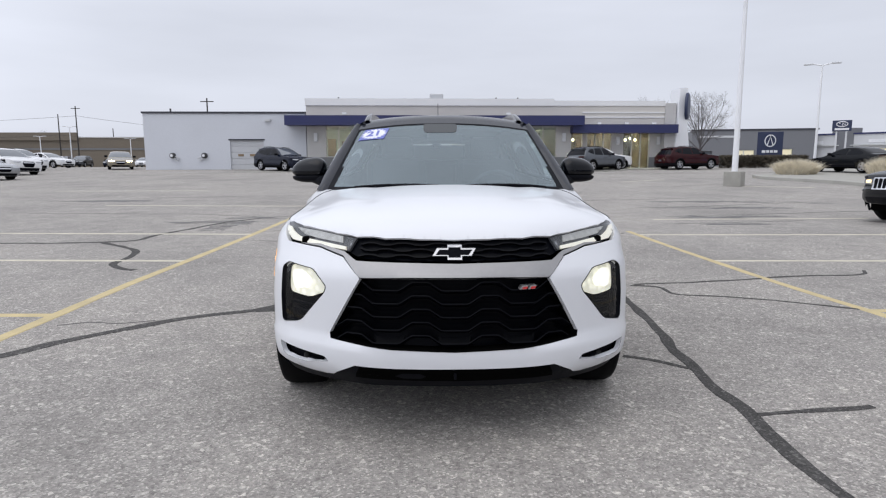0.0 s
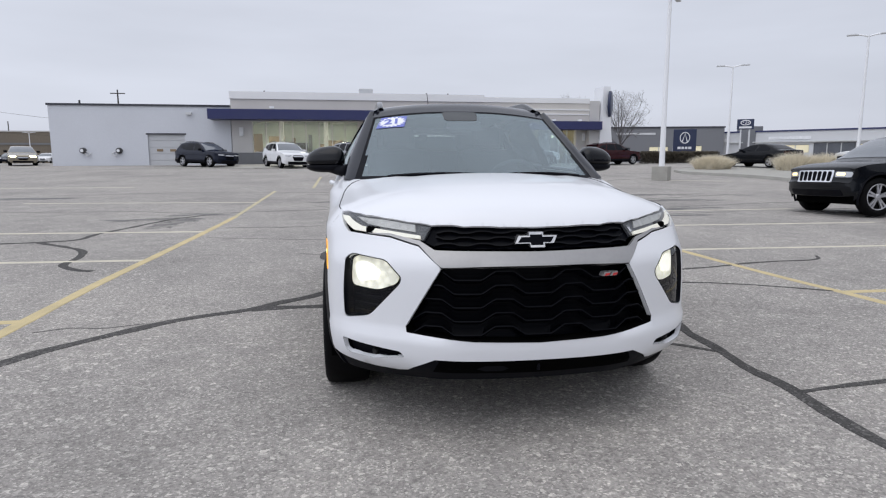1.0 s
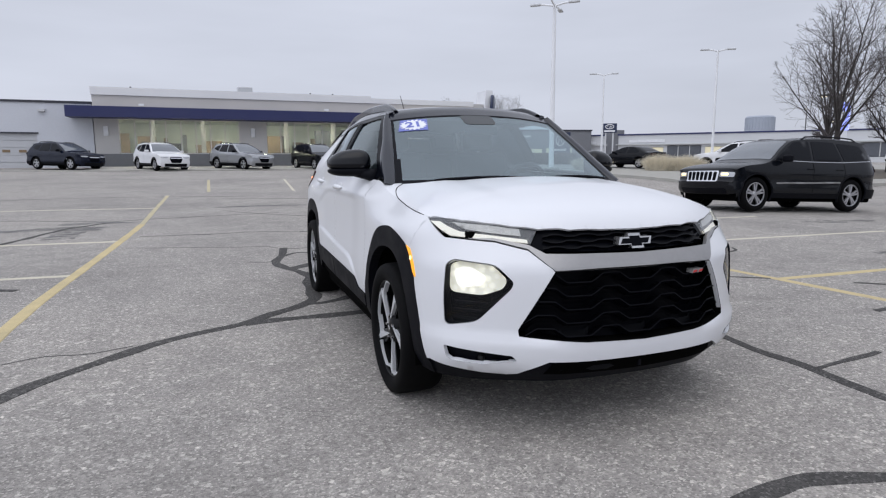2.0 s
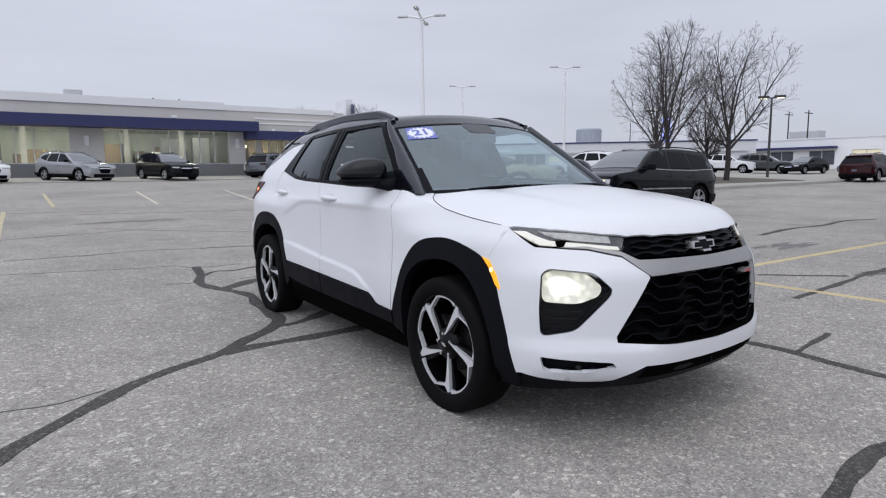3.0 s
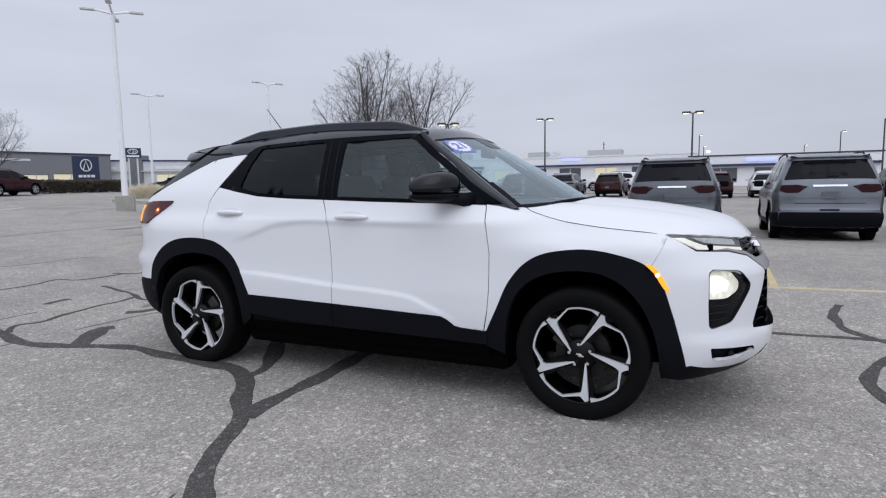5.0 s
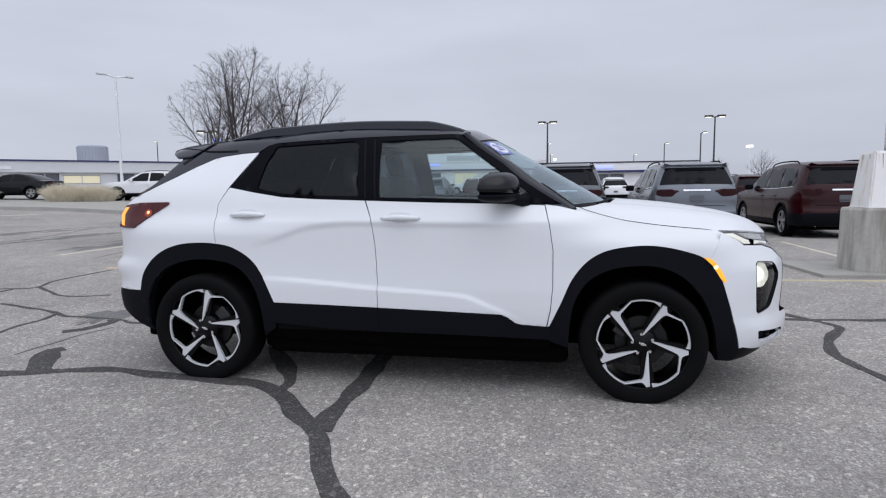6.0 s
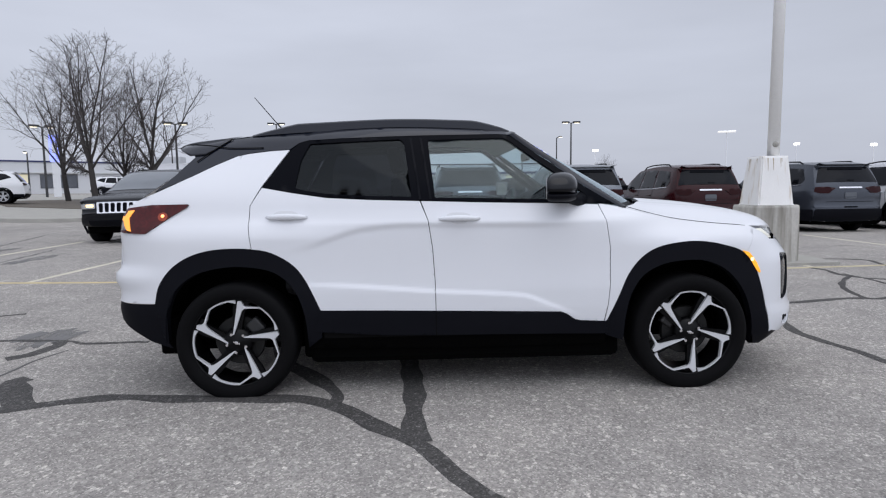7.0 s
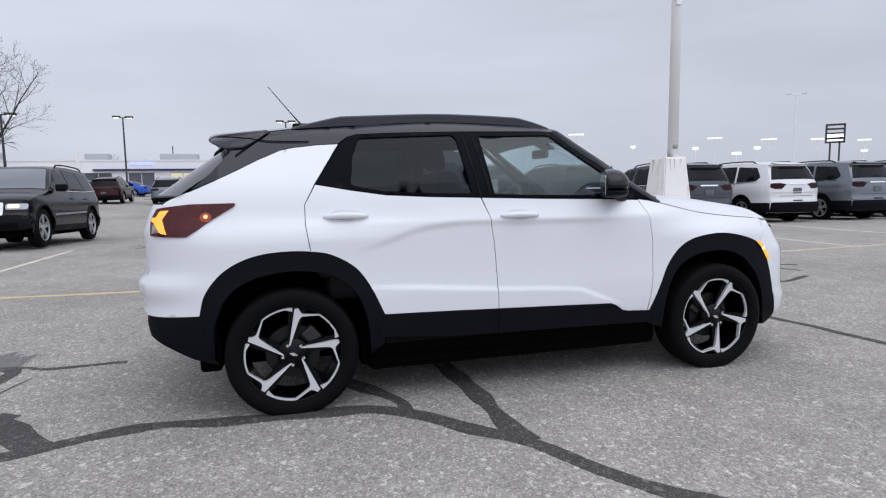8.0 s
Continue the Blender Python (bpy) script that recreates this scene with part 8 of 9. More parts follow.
# ---- lamp posts ----
def lamp_post(x, y, top, kind, base_h=0.0, label="", turn=0.0, lean=0.0):
    g = ground_z(x, y)
    p = thing("lamp_post", label, "lamp post", at=pose(x, y, g - 0.03, 0, lean, turn))
    h = top - g
    if kind in ("quad", "twin_white"):
        mat, r0 = M["white_metal"], 0.12 if kind == "quad" else 0.085
    else:
        mat, r0 = M["dark_metal"], 0.09
    if base_h:
        bm = bmesh.new()
        box(bm, (-0.33, -0.33, 0.0), (0.33, 0.33, base_h), 0.03)
        part("concrete_base", bm, M["concrete"], p, "grey concrete base")
    bm = bmesh.new()
    tube(bm, [(0, 0, base_h), (0, 0, h)], [r0, r0 * 0.62], 10)
    part("pole", bm, mat, p)
    arms = {"quad": ((1.25, 0), (1.25, 180), (0.75, 90), (0.75, 270)), "twin_white": ((0.62, 0), (0.62, 180)), "twin_dark": ((0.36, 0), (0.36, 180)), "single": ((0.6, 0),)}[kind]
    for ln, a in arms:
        bm = bmesh.new()
        ca, sa = math.cos(radians(a)), math.sin(radians(a))
        tube(bm, [(0, 0, h - 0.06), (ca * ln * 0.6, sa * ln * 0.6, h + 0.03), (ca * ln, sa * ln, h + 0.05)], 0.04, 6)
        part("arm", bm, mat, p)
        hd = new("lamp_head")
        hd.parent = p
        hd.matrix_basis = pose(ca * ln, sa * ln, h + 0.04, 0, 0, a)
        bm = bmesh.new()
        if kind == "twin_dark":
            box(bm, (-0.20, -0.16, -0.075), (0.42, 0.16, 0.075), 0.02)
        else:
            box(bm, (-0.16, -0.10, -0.035), (0.32, 0.10, 0.045), 0.02)
        part("housing", bm, M["pale_wall"] if kind in ("quad", "twin_white") else M["dark_metal"], hd)
        if kind in ("twin_dark", "single"):
            bm = bmesh.new()
            box(bm, (-0.06, -0.10, -0.105), (0.34, 0.10, -0.060), 0.0)
            part("lens", bm, M["head_warm"], hd, "lit lamp lens")
    return p


lamp_post(12.3, 20.55, 8.0, "quad", 0.62, "tall white lamp post with four heads on a concrete base", turn=48)
lamp_post(24.9, 24.0, 7.45, "twin_white", 0.0, "tall white lamp post with two heads", turn=-30)
lamp_post(22.9, 31.8, 7.1, "twin_white", 0.0, "tall white lamp post with two heads", turn=-28)
for x, y, z, t in ((37.0, 17.6, 5.75, -65), (51.6, 14.2, 7.25, -80), (47.0, 1.25, 6.6, -90), (47.6, -12.0, 6.75, -95), (38.2, 27.0, 5.75, -50)):
    lamp_post(x, y, z, "twin_dark", 0.0, "dark lamp post with two lit heads", turn=t)
lamp_post(45.0, -48.8, 9.9, "twin_white", 0.0, "tall pale lamp post with two heads", turn=-125)
for x, y, z in ((61.3, -14.0, 6.6), (84.8, -14.4, 7.2), (112.0, -13.6, 7.1), (83.1, 1.7, 7.4), (106.5, 1.6, 7.2), (76.0, 59.0, 8.6), (51.9, 36.7, 4.9)):
    lamp_post(x, y, z, "single", 0.0, "far lamp post with one lit head", turn=200)


def pale_far_lamp(x, y, z, wide):
    """A far pole, hardly seen against the sky, with a bright head."""
    p = thing("far_lamp_post", "far pale lamp post with bright head", "lamp post", "far lamp posts", at=pose(x, y, ground_z(x, y), 0, 0, math.degrees(math.atan2(y - 2.7, x + 4)) + 90))
    h = z - ground_z(x, y)
    bm = bmesh.new()
    tube(bm, [(0, 0, 0), (0, 0, h)], [0.09, 0.05], 6)
    part("pole", bm, M["white_metal"], p)
    bm = bmesh.new()
    k = 0.12 if wide > 0.8 else 0.15
    w2 = wide * (0.8 if wide > 0.8 else 0.7)
    box(bm, (-w2, -0.2, h - k), (w2, 0.2, h + k), k * 0.6)
    part("lamp_head", bm, M["head_pale"] if wide > 0.8 else M["head_lit"], p)


for x, y, z, w in ((69.0, -37.2, 7.75, 1.3), (79.9, -53.3, 6.9, 0.55), (64.3, -52.5, 5.7, 0.5), (76.4, -65.9, 8.1, 1.4), (62.0, -60.5, 5.65, 0.55), (74.0, -74.2, 7.8, 1.4), (62.7, -57.8, 4.95, 0.8), (59.9, -68.4, 6.7, 1.0), (69.6, -88.8, 5.8, 0.6), (58.1, -74.4, 6.5, 1.0), (91.8, -27.6, 6.95, 0.7), (101.0, 0.8, 6.0, 0.4)):
    pale_far_lamp(x, y, z, w)


def base_post():
    """The near lamp post: concrete drum, white tapered sleeve with rust, pole."""
    x, y = 4.77, -3.826
    p = thing("lamp_post_with_drum", "white lamp post in a rust-streaked sleeve on a concrete drum", "lamp post", at=pose(x, y, 0))
    bm = bmesh.new()
    lathe(bm, [(0.0, 0.0), (0.47, 0.0), (0.47, 0.15), (0.458, 0.85), (0.445, 0.88), (0.0, 0.885)], 40, pose(0, 0, 0, 0, -90, 0))
    part("concrete_drum", bm, M["drum"], p, "grey concrete drum", smooth=False)
    bm = bmesh.new()
    rows = []
    for h, r in ((0.885, 0.278), (0.90, 0.274), (1.59, 0.208), (1.625, 0.196), (1.63, 0.10)):
        rows.append([bm.verts.new((r * a, r * b, h)) for a, b in ((-1, -1), (1, -1), (1, 1), (-1, 1))])
    for a, b in zip(rows, rows[1:]):
        for k in range(4):
            bm.faces.new((a[k], a[(k + 1) % 4], b[(k + 1) % 4], b[k]))
    bmesh.ops.bevel(bm, geom=[e for e in bm.edges if abs(e.verts[0].co.z - e.verts[1].co.z) > 0.3], offset=0.02, segments=2, affect="EDGES")
    part("sleeve", bm, M["sleeve"], p, "white sleeve with rust streaks")
    rng = random.Random(4)
    for k in range(9):
        bm = bmesh.new()
        sx = rng.uniform(-0.14, 0.14)
        ln, w = rng.uniform(0.05, 0.22), rng.uniform(0.003, 0.009)
        if k % 2:
            z0, z1 = 1.59, 1.59 - ln
            f = lambda z: -(0.274 + (0.208 - 0.274) * (z - 0.90) / 0.69) - 0.002
            vs = [bm.verts.new(v) for v in ((f(z0), sx - w, z0), (f(z0), sx + w, z0), (f(z1), sx + w * 0.3, z1), (f(z1), sx - w * 0.3, z1))]
        else:
            z0, z1 = 1.59, 1.59 - ln
            f = lambda z: (0.274 + (0.208 - 0.274) * (z - 0.90) / 0.69) + 0.002
            vs = [bm.verts.new(v) for v in ((sx - w, f(z0), z0), (sx + w, f(z0), z0), (sx + w * 0.3, f(z1), z1), (sx - w * 0.3, f(z1), z1))]
        bm.faces.new(vs)
        part("rust_streak", bm, M["rust"], p)
    bm = bmesh.new()
    tube(bm, [(-0.02, -0.075, 1.62), (-0.02, -0.075, 9.0)], [0.088, 0.066], 16)
    part("pole", bm, M["pole_white"], p, "white pole with rust stains", smooth=True)
    bm = bmesh.new()
    bmesh.ops.create_uvsphere(bm, u_segments=10, v_segments=8, radius=0.045, matrix=Matrix.Translation((-0.10, -0.055, 1.80)))
    part("hand_hole_cover", bm, M["concrete"], p)
    bm = bmesh.new()
    box(bm, (-0.135, -0.095, 4.1), (-0.085, 0.005, 4.5), 0.01)
    part("junction_box", bm, M["white_metal"], p)
    for a in (0, 90, 180, 270):
        bm = bmesh.new()
        tube(bm, [(0, 0, 8.95), (math.cos(radians(a)) * 1.2, math.sin(radians(a)) * 1.2, 9.05)], 0.04, 6)
        part("arm", bm, M["white_metal"], p)
        bm = bmesh.new()
        box(bm, (-0.2, -0.17, -0.06), (0.45, 0.17, 0.09), 0.04, pose(math.cos(radians(a)) * 1.2, math.sin(radians(a)) * 1.2, 9.05, 0, 0, a))
        part("lamp_head", bm, M["white_metal"], p)


def streaked(m, colour, lo, hi, wide=9.0):
    """Stains that run down the surface."""
    n, l = m.node_tree.nodes, m.node_tree.links
    b = n["Principled BSDF"]
    src = b.inputs["Base Color"].links[0].from_socket
    co, mp = n.new("ShaderNodeTexCoord"), n.new("ShaderNodeMapping")
    mp.inputs["Scale"].default_value = (wide, wide, wide * 0.1)
    l.new(co.outputs["Object"], mp.inputs[0])
    t = n.new("ShaderNodeTexNoise")
    t.inputs["Scale"].default_value, t.inputs["Detail"].default_value = 1.6, 6
    l.new(mp.outputs[0], t.inputs["Vector"])
    r = n.new("ShaderNodeMapRange")
    r.inputs["From Min"].default_value, r.inputs["From Max"].default_value = lo, hi
    l.new(t.outputs[0], r.inputs[0])
    x = n.new("ShaderNodeMix")
    x.data_type = "RGBA"
    l.new(r.outputs[0], x.inputs[0])
    l.new(src, x.inputs[6])
    x.inputs[7].default_value = (*colour, 1)
    l.new(x.outputs[2], b.inputs["Base Color"])
    return m


M["drum"] = streaked(surface("streaked_drum_concrete", (0.46, 0.445, 0.41), 0.85, var=0.14, scale=2.2, fine=22, bump=0.002), (0.24, 0.225, 0.195), 0.46, 0.66, 5.0)
M["sleeve"] = streaked(surface("rusty_white_metal", (0.84, 0.83, 0.81), 0.55, var=0.06, scale=2), (0.62, 0.55, 0.45), 0.56, 0.74)
M["pole_white"] = surface("weathered_white_pole", (0.90, 0.895, 0.875), 0.5, var=0.05, scale=3, fine=40)
base_post()
raised_ground("pavement_post_island", [(4.1, -2.9), (5.6, -2.8), (5.7, -4.75), (4.2, -4.65)], M["concrete"], "low worn concrete slab round the lamp post", 0.04)

# ---- signs ----
sg = thing("pylon_sign", "navy upright sign board with white emblem and plain bar", "sign", at=pose(28.2, 45.8, ground_z(28.2, 45.8), 0, 0, -25) @ Matrix.Diagonal((0.92, 1, 0.92, 1)))
block("board", (-1.02, -0.15, 0.9), (1.02, 0.15, 3.15), M["sign_blue"], sg, "navy board", 0.02)
block("foot", (-0.5, -0.12, 0.0), (0.5, 0.12, 0.9), M["sign_blue"], sg)
bm = bmesh.new()
tube(bm, [(0.42 * math.cos(a), -0.17, 2.35 + 0.5 * math.sin(a)) for a in np.linspace(0, 2 * math.pi, 25)], 0.045, 6, False)
tube(bm, [(-0.22, -0.17, 1.98), (0.0, -0.17, 2.75), (0.22, -0.17, 1.98)], 0.05, 6)
part("emblem", bm, M["sign_white"], sg, "white ring emblem")
block("lettering_bar", (-0.62, -0.17, 1.30), (0.62, -0.152, 1.52), M["sign_white"], sg)
for x in (-0.3, 0.0, 0.3):
    block("bar_gap", (x - 0.03, -0.178, 1.29), (x + 0.03, -0.168, 1.53), M["sign_blue"], sg)

sg = thing("pole_sign", "navy box sign with white oval on two posts", "sign", at=pose(46.6, 63.7, ground_z(46, 63.7), 0, 0, -33))
block("box", (-0.92, -0.2, 3.95), (0.92, 0.2, 5.15), M["sign_blue"], sg, bevel=0.03)
block("lettering_bar", (-0.68, -0.22, 4.06), (0.68, -0.202, 4.28), M["sign_white"], sg)
bm = bmesh.new()
tube(bm, [(0.52 * math.cos(a), -0.22, 4.72 + 0.27 * math.sin(a)) for a in np.linspace(0, 2 * math.pi, 25)], 0.05, 6, False)
for dx, dz in ((-0.24, 0.08), (0.07, 0.07), (0.27, -0.03), (0.03, -0.10)):
    bmesh.ops.create_uvsphere(bm, u_segments=8, v_segments=5, radius=0.07, matrix=Matrix.Translation((dx, -0.22, 4.72 + dz)))
part("emblem", bm, M["sign_white"], sg, "white oval emblem")
block("post", (-0.55, -0.1, 0.0), (-0.38, 0.1, 3.95), M["pale_wall"], sg)
block("post", (0.38, -0.1, 0.0), (0.55, 0.1, 3.95), M["pale_wall"], sg)

sg = thing("road_sign", "dark tall sign board with pale lit bars on two posts", "sign", at=pose(55.4, -66.2, ground_z(55, -66), 0, 0, -138))
block("board", (-1.08, -0.2, 5.5), (1.08, 0.2, 7.9), M["coping"], sg, bevel=0.03)
for z, h, m in ((7.35, 0.30, "sign_white"), (6.80, 0.32, "sign_white"), (6.22, 0.36, "head_lit"), (5.75, 0.16, "head_lit")):
    block("lettering_bar", (-0.85, -0.22, z), (0.85, -0.202, z + h), M[m], sg)
    block("lettering_bar", (-0.85, 0.202, z), (0.85, 0.22, z + h), M[m], sg)
for x in (-0.5, 0.5):
    block("post", (x - 0.1, -0.1, 0.0), (x + 0.1, 0.1, 5.5), M["dark_metal"], sg)
block("brace", (-0.5, -0.05, 2.2), (0.5, 0.05, 2.35), M["dark_metal"], sg)

sg = thing("totem_sign", "pale totem sign with lit blue head", "sign", at=pose(39.8, 27.2, ground_z(39.8, 27.2), 0, 0, -60))
block("column", (-0.24, -0.2, 0.0), (0.24, 0.2, 2.6), M["white_metal"], sg)
block("head", (-0.32, -0.28, 2.6), (0.32, 0.28, 4.5), M["sign_lit"], sg, "lit blue head", 0.04)
block("mark", (-0.18, -0.30, 3.2), (0.1, -0.282, 3.9), M["sign_white"], sg)


# ---- far buildings ----
def far_building(name, label, x0, x1, y, depth, top, mat, wins=(), bands=(), turn=0.0, coping="coping"):
    """A long low building; its front is the face at local y = 0."""
    g = ground_z((x0 + x1) / 2, y)
    b = thing(name, label, "building", at=pose((x0 + x1) / 2, y, g - 0.1, 0, 0, turn))
    h, w = top - g + 0.1, (x1 - x0) / 2
    xs = sorted({-w, w, *(v for a, c, *_ in wins for v in (a, c))})
    zs = sorted({0.0, h, *(v for _, _, a, c, _ in wins for v in (a, c))})
    k = 0
    bm = bmesh.new()
    for i in range(len(xs) - 1):
        for j in range(len(zs) - 1):
            cx, cz = (xs[i] + xs[i + 1]) / 2, (zs[j] + zs[j + 1]) / 2
            if not any(a < cx < c and e < cz < f for a, c, e, f, _ in wins):
                box(bm, (xs[i], 0, zs[j]), (xs[i + 1], 0.3, zs[j + 1]))
    bmesh.ops.remove_doubles(bm, verts=bm.verts, dist=0.001)
    part("wall", bm, mat, b)
    block("end_wall", (-w, 0.3, 0), (-w + 0.3, depth, h), mat, b)
    block("end_wall", (w - 0.3, 0.3, 0), (w, depth, h), mat, b)
    block("back_wall", (-w, depth, 0), (w, depth + 0.3, h), mat, b)
    block("roof", (-w + 0.3, 0.3, h - 0.3), (w - 0.3, depth, h - 0.2), M["coping"], b)
    block("roof_edge", (-w - 0.1, -0.1, h), (w + 0.1, 0.4, h + 0.18), M[coping], b)
    for a, c, e, f, mk in wins:
        wn_ob = new("window")
        wn_ob.parent = b
        n = max(1, round((c - a) / 1.6))
        for i in range(n):
            q0, q1 = a + (c - a) * i / n, a + (c - a) * (i + 1) / n
            block("pane", (q0 + 0.05, 0.16, e + 0.05), (q1 - 0.05, 0.2, f - 0.05), M[mk], wn_ob)
            block("mullion", (q0 - 0.05, 0.1, e), (q0 + 0.05, 0.22, f), M["mullion"], wn_ob)
        block("sill", (a, 0.05, e - 0.08), (c, 0.25, e), M["mullion"], wn_ob)
    for a, c, e, f, d, mk in bands:
        block("fascia", (a, -d, e), (c, -0.003, f), M[mk], b)
    return b


far_building("grey_showroom", "dark grey flat-roofed building with warm lit windows", 32.5, 46.5, 69.0, 14, 5.5, M["grey_panel"],
             wins=((-2.2, 0.2, 0.9, 2.1, "lit_pane"), (0.7, 4.4, 0.9, 2.2, "lit_pane"), (-6.0, -4.6, 0.8, 2.0, "dark_pane")), bands=((-6.4, -1.5, 3.6, 3.85, 0.05, "pale_wall"),), turn=-14)
far_building("grey_annex", "low dark grey building beyond the lot", 48.5, 56.0, 70.0, 10, 4.8, M["grey_panel"], wins=((-2.5, 2.5, 0.8, 2.2, "dark_pane"),), turn=-25)
far_building("pale_showroom", "long pale grey showroom with navy roof edge and lit windows", 38.2, 82.2, 54.5, 12, 4.85, M["pale_wall"],
             wins=((-14.0, -9.6, 1.2, 2.2, "lit_pane"), (-9.2, -5.0, 0.7, 2.4, "dark_pane"), (-4.6, -0.8, 1.2, 2.2, "lit_pane"), (1.0, 5.0, 0.7, 2.4, "dark_pane"), (6.0, 11.0, 0.7, 2.4, "lit_pane"), (12.0, 16.0, 0.7, 2.4, "dark_pane")),
             bands=((-14.0, -9.5, 2.85, 3.2, 0.08, "sign_white"), (-21.0, 21.0, 2.5, 2.62, 0.3, "mullion"), (-21.9, -18.5, 2.7, 3.1, 0.08, "sign_white")), turn=-46, coping="canopy_blue")
block("dark_tower", (48.3, 65.6, 0.8), (50.4, 67.7, 5.6), M["grey_panel"], thing("entrance_tower", "dark grey entrance tower of the pale showroom", "building"))
far_building("white_dealership", "long cream flat-roofed building with lit blue signs", 54.0, 116.0, 33.0, 25, 5.1, M["cream"],
             wins=tuple((-29.5 + 5.2 * i, -26.3 + 5.2 * i, 0.6, 2.5, "dark_pane" if i % 3 else "lit_pane") for i in range(11)),
             bands=((-30.5, 0.0, 2.75, 3.05, 1.0, "canopy_blue"), (8.0, 30.5, 2.75, 3.0, 0.6, "canopy_blue"), (-27.0, -23.8, 3.65, 3.92, 0.12, "sign_lit"), (12.5, 15.2, 3.55, 3.85, 0.12, "sign_lit"), (6.0, 6.5, 0.0, 5.1, 0.3, "pale_cap")), turn=-90, coping="pale_cap")
far_building("small_dealership", "cream low building with a lit blue sign", 74.0, 96.0, -8.0, 14, 4.6, M["cream"], wins=((-9.0, -5.0, 0.6, 2.5, "dark_pane"), (-3.0, 1.0, 0.6, 2.5, "dark_pane"), (4.0, 8.0, 0.6, 2.5, "lit_pane")), bands=((-4.0, -0.5, 3.3, 3.65, 0.12, "sign_lit"), (-10.8, 10.8, 2.7, 3.0, 0.8, "canopy_blue")), turn=-90)
for x, y, w, z in ((92.0, 40.0, 4.0, 6.4), (92.0, 26.0, 3.0, 6.2), (90.0, 15.0, 5.0, 6.1)):
    u = thing("roof_plant", "grey box plant on a flat roof", "roof unit", at=pose(x, y, 5.4))
    block("casing", (-1.2, -w / 2, 0), (1.2, w / 2, z - 5.2), M["pale_wall"], u, bevel=0.05)
far_building("brown_warehouse", "long brown brick warehouse behind the car rows", -105.0, -30.0, 108.0, 20, 6.4, M["brown_wall"], wins=(), bands=((-37.0, 37.0, 3.2, 3.5, 0.1, "knee"), (-12.0, 4.0, 4.9, 6.3, 0.4, "brown_wall")), turn=0, coping="pier")
tk = thing("tower_block", "hazy grey round storage tower on the skyline", "tower", at=pose(198, 176, 0))
bm = bmesh.new()
lathe(bm, [(5.2, 0.0), (5.2, 18.5), (4.8, 19.0), (0.0, 19.1)], 28, pose(0, 0, 0, 0, -90, 0))
part("drum", bm, M["tank"], tk)
for k in range(28):
    a = 2 * math.pi * k / 28
    block("rib", (5.2 * math.cos(a) - 0.1, 5.2 * math.sin(a) - 0.1, 0), (5.2 * math.cos(a) + 0.1, 5.2 * math.sin(a) + 0.1, 18.5), M["tank"], tk)


# ---- utility poles with wires ----
def utility_pole(x, y, h, arm=1.1, label="dark wooden utility pole with crossarm"):
    g = ground_z(x, y)
    p = thing("utility_pole", label, "utility pole", "utility poles", at=pose(x, y, g))
    bm = bmesh.new()
    tube(bm, [(0, 0, -0.1), (0, 0, h)], [0.12, 0.075], 8)
    part("pole", bm, M["bark"], p)
    if arm:
        bm = bmesh.new()
        box(bm, (-arm * 0.7, -0.05, h - 0.45), (arm * 0.7, 0.05, h - 0.35), 0.0)
        part("crossarm", bm, M["bark"], p)
    return p


POLES = [(-62.0, 100.0, 8.8, 0.0), (-56.4, 95.4, 9.7, 1.0), (-59.2, 112.0, 7.2, 0.0), (-26.2, 69.5, 8.1, 1.1), (89.0, 41.3, 8.2, 1.6), (86.5, 37.5, 8.0, 1.6), (112, 19.0, 7.8, 1.0)]
for x, y, h, a in POLES:
    utility_pole(x, y, h, a)
for (x0, y0, z0), (x1, y1, z1) in (((-56.4, 95.4, 9.3), (-26.2, 112.0, 7.5)), ((-110, 98, 8.4), (-56.4, 95.4, 9.3)), ((-62, 100, 6.5), (-26.2, 118, 6.0)), ((-110, 105, 7.0), (-62, 100, 6.5))):
    bm = bmesh.new()
    tube(bm, [(x0 + (x1 - x0) * t, y0 + (y1 - y0) * t, z0 + (z1 - z0) * t - 4 * 0.7 * t * (1 - t)) for t in np.linspace(0, 1, 12)], 0.025, 4)
    w = part("overhead_wire", bm, M["dark_metal"], None, "thin sagging overhead wire between utility poles")
    tagged(w, category="wire")
for x, y, z in ((-51.3, 84.6, 6.9), (-58.8, 89.7, 5.8), (-50.1, 99.6, 5.9)):
    lamp_post(x, y, z, "twin_white", 0.0, "white lamp post in the far car rows", turn=0)


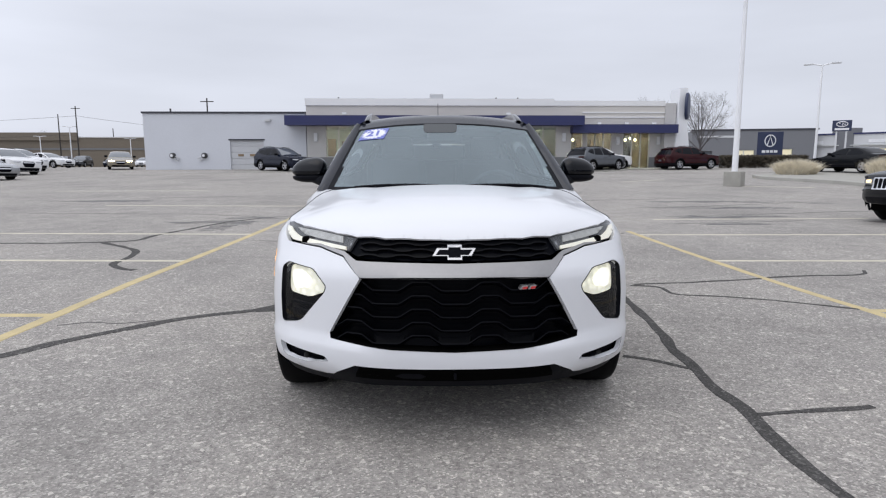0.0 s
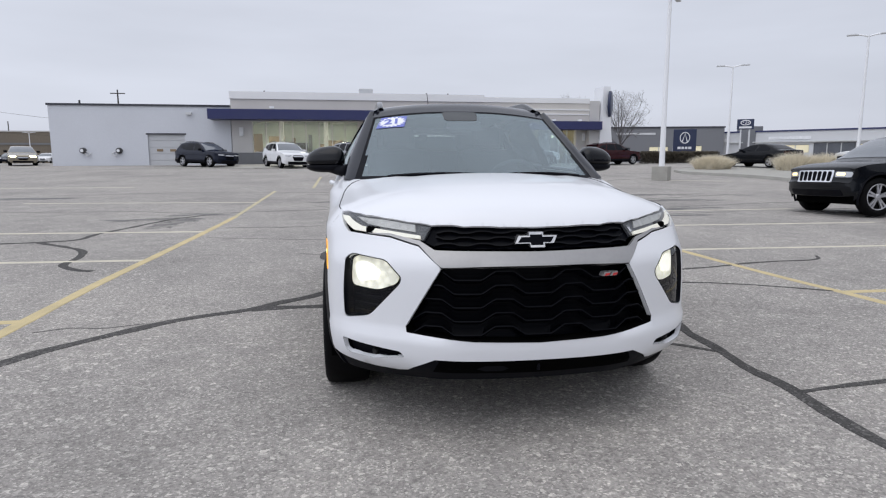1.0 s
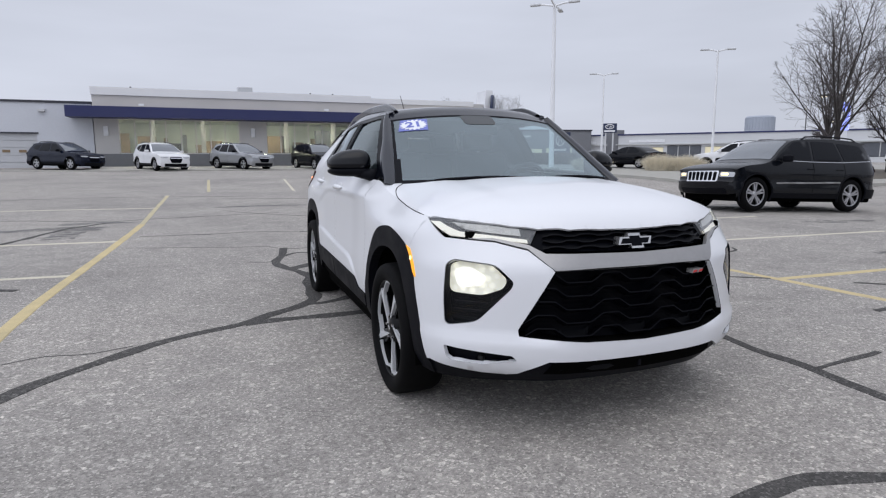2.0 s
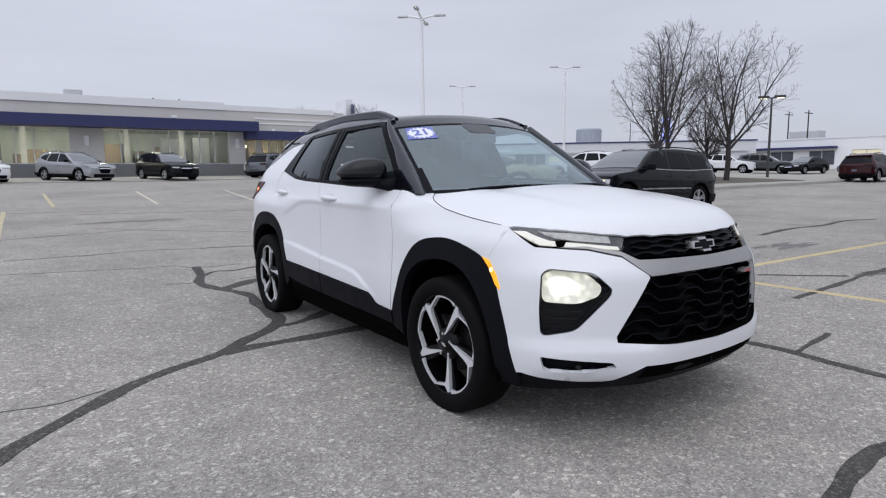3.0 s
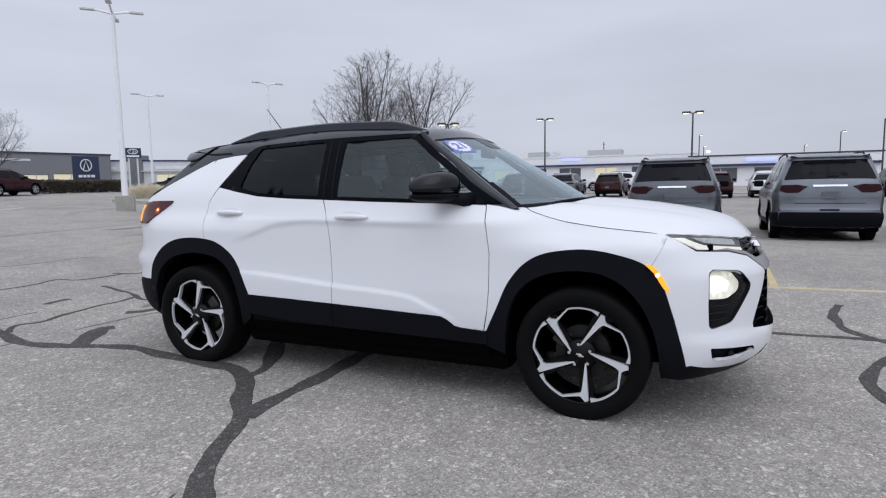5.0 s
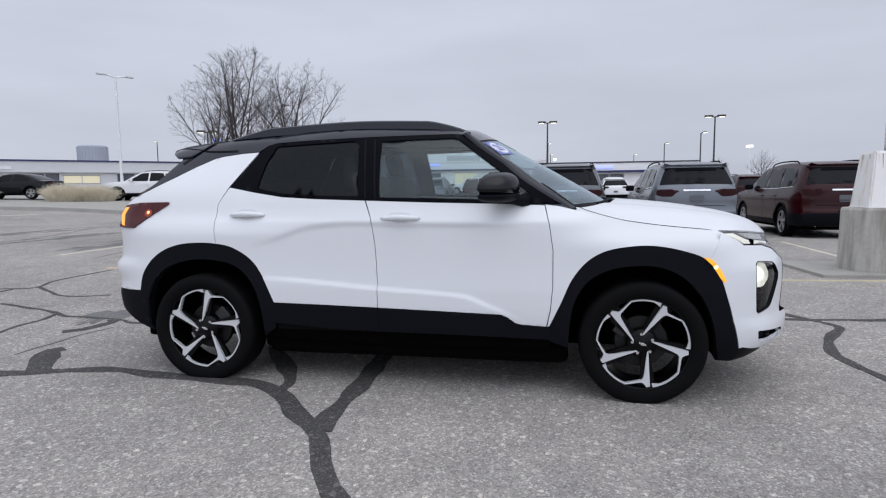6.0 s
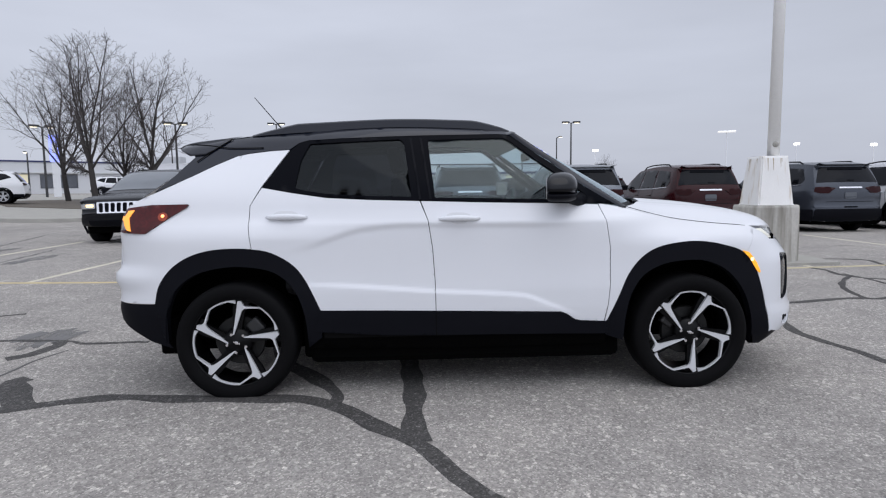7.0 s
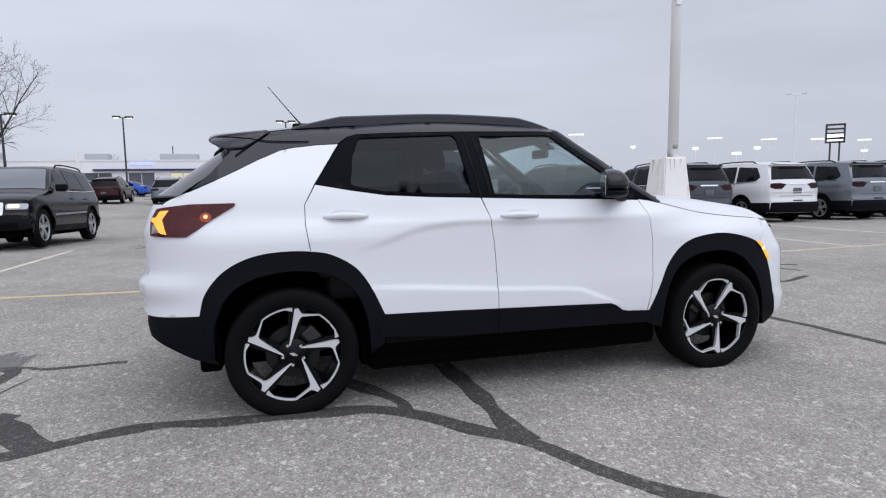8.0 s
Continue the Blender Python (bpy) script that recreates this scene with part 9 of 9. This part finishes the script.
# ---- plants ----
def bare_tree(x, y, height, spread, seed, label, mat_t="bark", mat_c="twig", z_lift=0.1, fork=0.34, twigs=True, lean=(0, 0)):
    rng = random.Random(seed)
    t = thing("bare_tree", label, "tree", at=pose(x, y, ground_z(x, y) + z_lift))
    segs = {"trunk": ([], []), "crown": ([], [])}

    def limb(key, pts, radii, sides):
        verts, faces = segs[key]
        base = len(verts)
        ref = None
        for i, p in enumerate(pts):
            d = (pts[min(i + 1, len(pts) - 1)] - pts[max(i - 1, 0)]).normalized()
            if ref is None:
                ref = d.orthogonal().normalized()
            ref = (ref - d * ref.dot(d)).normalized()
            o = d.cross(ref)
            for k in range(sides):
                a = 2 * math.pi * k / sides
                verts.append(tuple(p + (ref * math.cos(a) + o * math.sin(a)) * radii[i]))
        for i in range(len(pts) - 1):
            for k in range(sides):
                a, b = base + i * sides + k, base + i * sides + (k + 1) % sides
                faces.append((a, b, b + sides, a + sides))

    top = height * 1.38
    mid, reach = Vector((lean[0] * top * 0.6, lean[1] * top * 0.6, top * 0.635)), Vector((top * 0.34 * spread, top * 0.34 * spread, top * 0.385))

    def room(p):
        """1 in the middle of the crown, 0 on its rounded outline."""
        q = p - mid
        return 1 - math.sqrt((q.x / reach.x) ** 2 + (q.y / reach.y) ** 2 + (q.z / reach.z) ** 2)

    def grow(p, d, ln, r, level):
        n = (4, 7, 5, 4, 3)[min(level, 4)]
        pts, radii = [p], [r]
        q, dd = p.copy(), d.copy()
        for i in range(n):
            wob = (0.04, 0.06, 0.085, 0.11, 0.15)[min(level, 4)]
            dd = (dd + Vector((rng.gauss(0, wob), rng.gauss(0, wob), rng.gauss(0.035 if level < 3 else 0.0, wob * 0.6)))).normalized()
            q = q + dd * (ln / n)
            pts.append(q.copy())
            radii.append(max(r * (1 - (0.30 if level == 0 else 0.80) * (i + 1) / n), 0.005))
            if level and room(q) < rng.uniform(-0.10, 0.03):
                break
        n = len(pts) - 1
        limb("trunk" if level <= 1 else "crown", pts, radii, 7 if level == 0 else 5 if level < 2 else 4 if level < 3 else 3)
        if level >= 4 or (not twigs and level >= 3):
            return
        kids = (8, 9, 6, 4)[level] if twigs else (8, 8, 6)[level]
        for k in range(kids):
            f = (0.66 + 0.34 * k / (kids - 1)) if level == 0 else min(0.99, 0.16 + 0.84 * (k + rng.random()) / kids)
            i = min(int(f * n), n - 1)
            base = pts[i].lerp(pts[i + 1], min(f * n - i, 1.0))
            dirn = (pts[i + 1] - pts[i]).normalized()
            side = dirn.orthogonal().normalized()
            side.rotate(Matrix.Rotation(k * 2.4 + rng.uniform(-0.5, 0.5) + seed, 3, dirn))
            if level == 0:
                ang = radians(56 - 50 * k / (kids - 1) + rng.uniform(-6, 6))
                size = top * rng.uniform(0.56, 0.74)
            else:
                ang = radians(rng.uniform(26, 50))
                size = ln * rng.uniform(0.38, 0.58) * (1.25 - 0.6 * f)
            nd = dirn * math.cos(ang) + side * math.sin(ang)
            if level:
                nd.z += 0.05
            grow(base, nd.normalized(), size, max(radii[i] * rng.uniform(0.42, 0.62), 0.005), level + 1)

    grow(Vector((0, 0, -0.15)), Vector((lean[0], lean[1], 1)).normalized(), top * fork, top * 0.019 + 0.012, 0)
    put_mesh("trunk", *segs["trunk"], M[mat_t], t, smooth=True)
    put_mesh("crown", *segs["crown"], M[mat_c], t, "fine bare branches")
    return t


for x, y, h, s, sd, ln in ((31.0, 21.5, 5.6, 1.0, 3, (-0.06, 0.05)), (26.3, 17.5, 5.8, 1.0, 8, (0, 0)), (31.3, 18.4, 4.7, 0.6, 5, (0, 0)), (29.7, 16.2, 5.9, 1.0, 12, (0.05, -0.1))):
    bare_tree(x, y, h, s, sd, "tall bare winter tree on the kerbed island", lean=ln)
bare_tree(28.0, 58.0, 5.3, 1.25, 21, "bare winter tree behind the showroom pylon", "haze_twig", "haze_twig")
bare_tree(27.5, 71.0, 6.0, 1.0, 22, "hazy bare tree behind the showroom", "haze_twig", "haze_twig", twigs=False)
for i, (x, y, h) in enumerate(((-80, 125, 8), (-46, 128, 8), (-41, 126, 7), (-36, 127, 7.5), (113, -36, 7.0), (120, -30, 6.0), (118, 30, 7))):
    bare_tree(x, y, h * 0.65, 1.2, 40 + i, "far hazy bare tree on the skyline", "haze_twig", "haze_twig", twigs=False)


def grass_clump(x, y, rx, ry, h, seed, n=3200):
    rng = random.Random(seed)
    verts, faces = [], []
    for i in range(n):
        a, r = rng.uniform(0, 2 * math.pi), math.sqrt(rng.random())
        px, py = x + rx * r * math.cos(a), y + ry * r * math.sin(a)
        hh = h * (1 - 0.35 * r * r) * rng.uniform(0.7, 1.12)
        lx, ly = rng.gauss(0, 0.20) + 0.36 * r * math.cos(a), rng.gauss(0, 0.20) + 0.36 * r * math.sin(a)
        z = ground_z(px, py) + 0.10
        w = rng.uniform(0.005, 0.013)
        b = rng.uniform(0, math.pi)
        ux, uy = w * math.cos(b), w * math.sin(b)
        k = len(verts)
        verts += [(px - ux, py - uy, z), (px + ux, py + uy, z), (px + lx * 0.4 + ux * 0.8, py + ly * 0.4 + uy * 0.8, z + hh * 0.6), (px + lx * 0.4 - ux * 0.8, py + ly * 0.4 - uy * 0.8, z + hh * 0.6), (px + lx, py + ly, z + hh)]
        faces += [(k, k + 1, k + 2, k + 3), (k + 3, k + 2, k + 4)]
    return tagged(put_mesh("ornamental_grass", verts, faces, M["straw"]), "clump of dry straw-coloured ornamental grass", "grass", kind="stuff")


for i, (x, y, rx, ry, h) in enumerate(((19.3, 28.0, 0.75, 0.7, 0.85), (20.0, 28.4, 0.7, 0.7, 0.8), (22.7, 25.6, 0.85, 0.8, 1.0), (23.8, 24.7, 0.85, 0.8, 0.95))):
    grass_clump(x, y, rx, ry, h, 60 + i)


def hedge(x0, y0, x1, y1, h, w, seed):
    """A clipped hedge of many small leaf clumps."""
    rng = random.Random(seed)
    verts, faces = [], []
    ln = math.hypot(x1 - x0, y1 - y0)
    nx, ny = -(y1 - y0) / ln, (x1 - x0) / ln
    for i in range(int(ln * 1500)):
        t, o, z = rng.random(), rng.uniform(-w / 2, w / 2), rng.random() ** 0.7 * h
        px, py = x0 + (x1 - x0) * t + nx * o, y0 + (y1 - y0) * t + ny * o
        pz = ground_z(px, py) + z + rng.gauss(0, 0.03)
        c = Vector((px, py, pz))
        u = Vector((rng.gauss(0, 1), rng.gauss(0, 1), rng.gauss(0, 1))).normalized()
        v = u.orthogonal().normalized()
        s = rng.uniform(0.05, 0.11)
        k = len(verts)
        verts += [tuple(c - u * s), tuple(c + v * s * 0.6), tuple(c + u * s), tuple(c - v * s * 0.6)]
        faces.append((k, k + 1, k + 2, k + 3))
    return tagged(put_mesh("hedge", verts, faces, M["hedge"]), "low brown clipped hedge along the lot edge", "hedge", kind="stuff")


hedge(22.6, 42.6, 29.6, 43.2, 0.95, 0.9, 1)
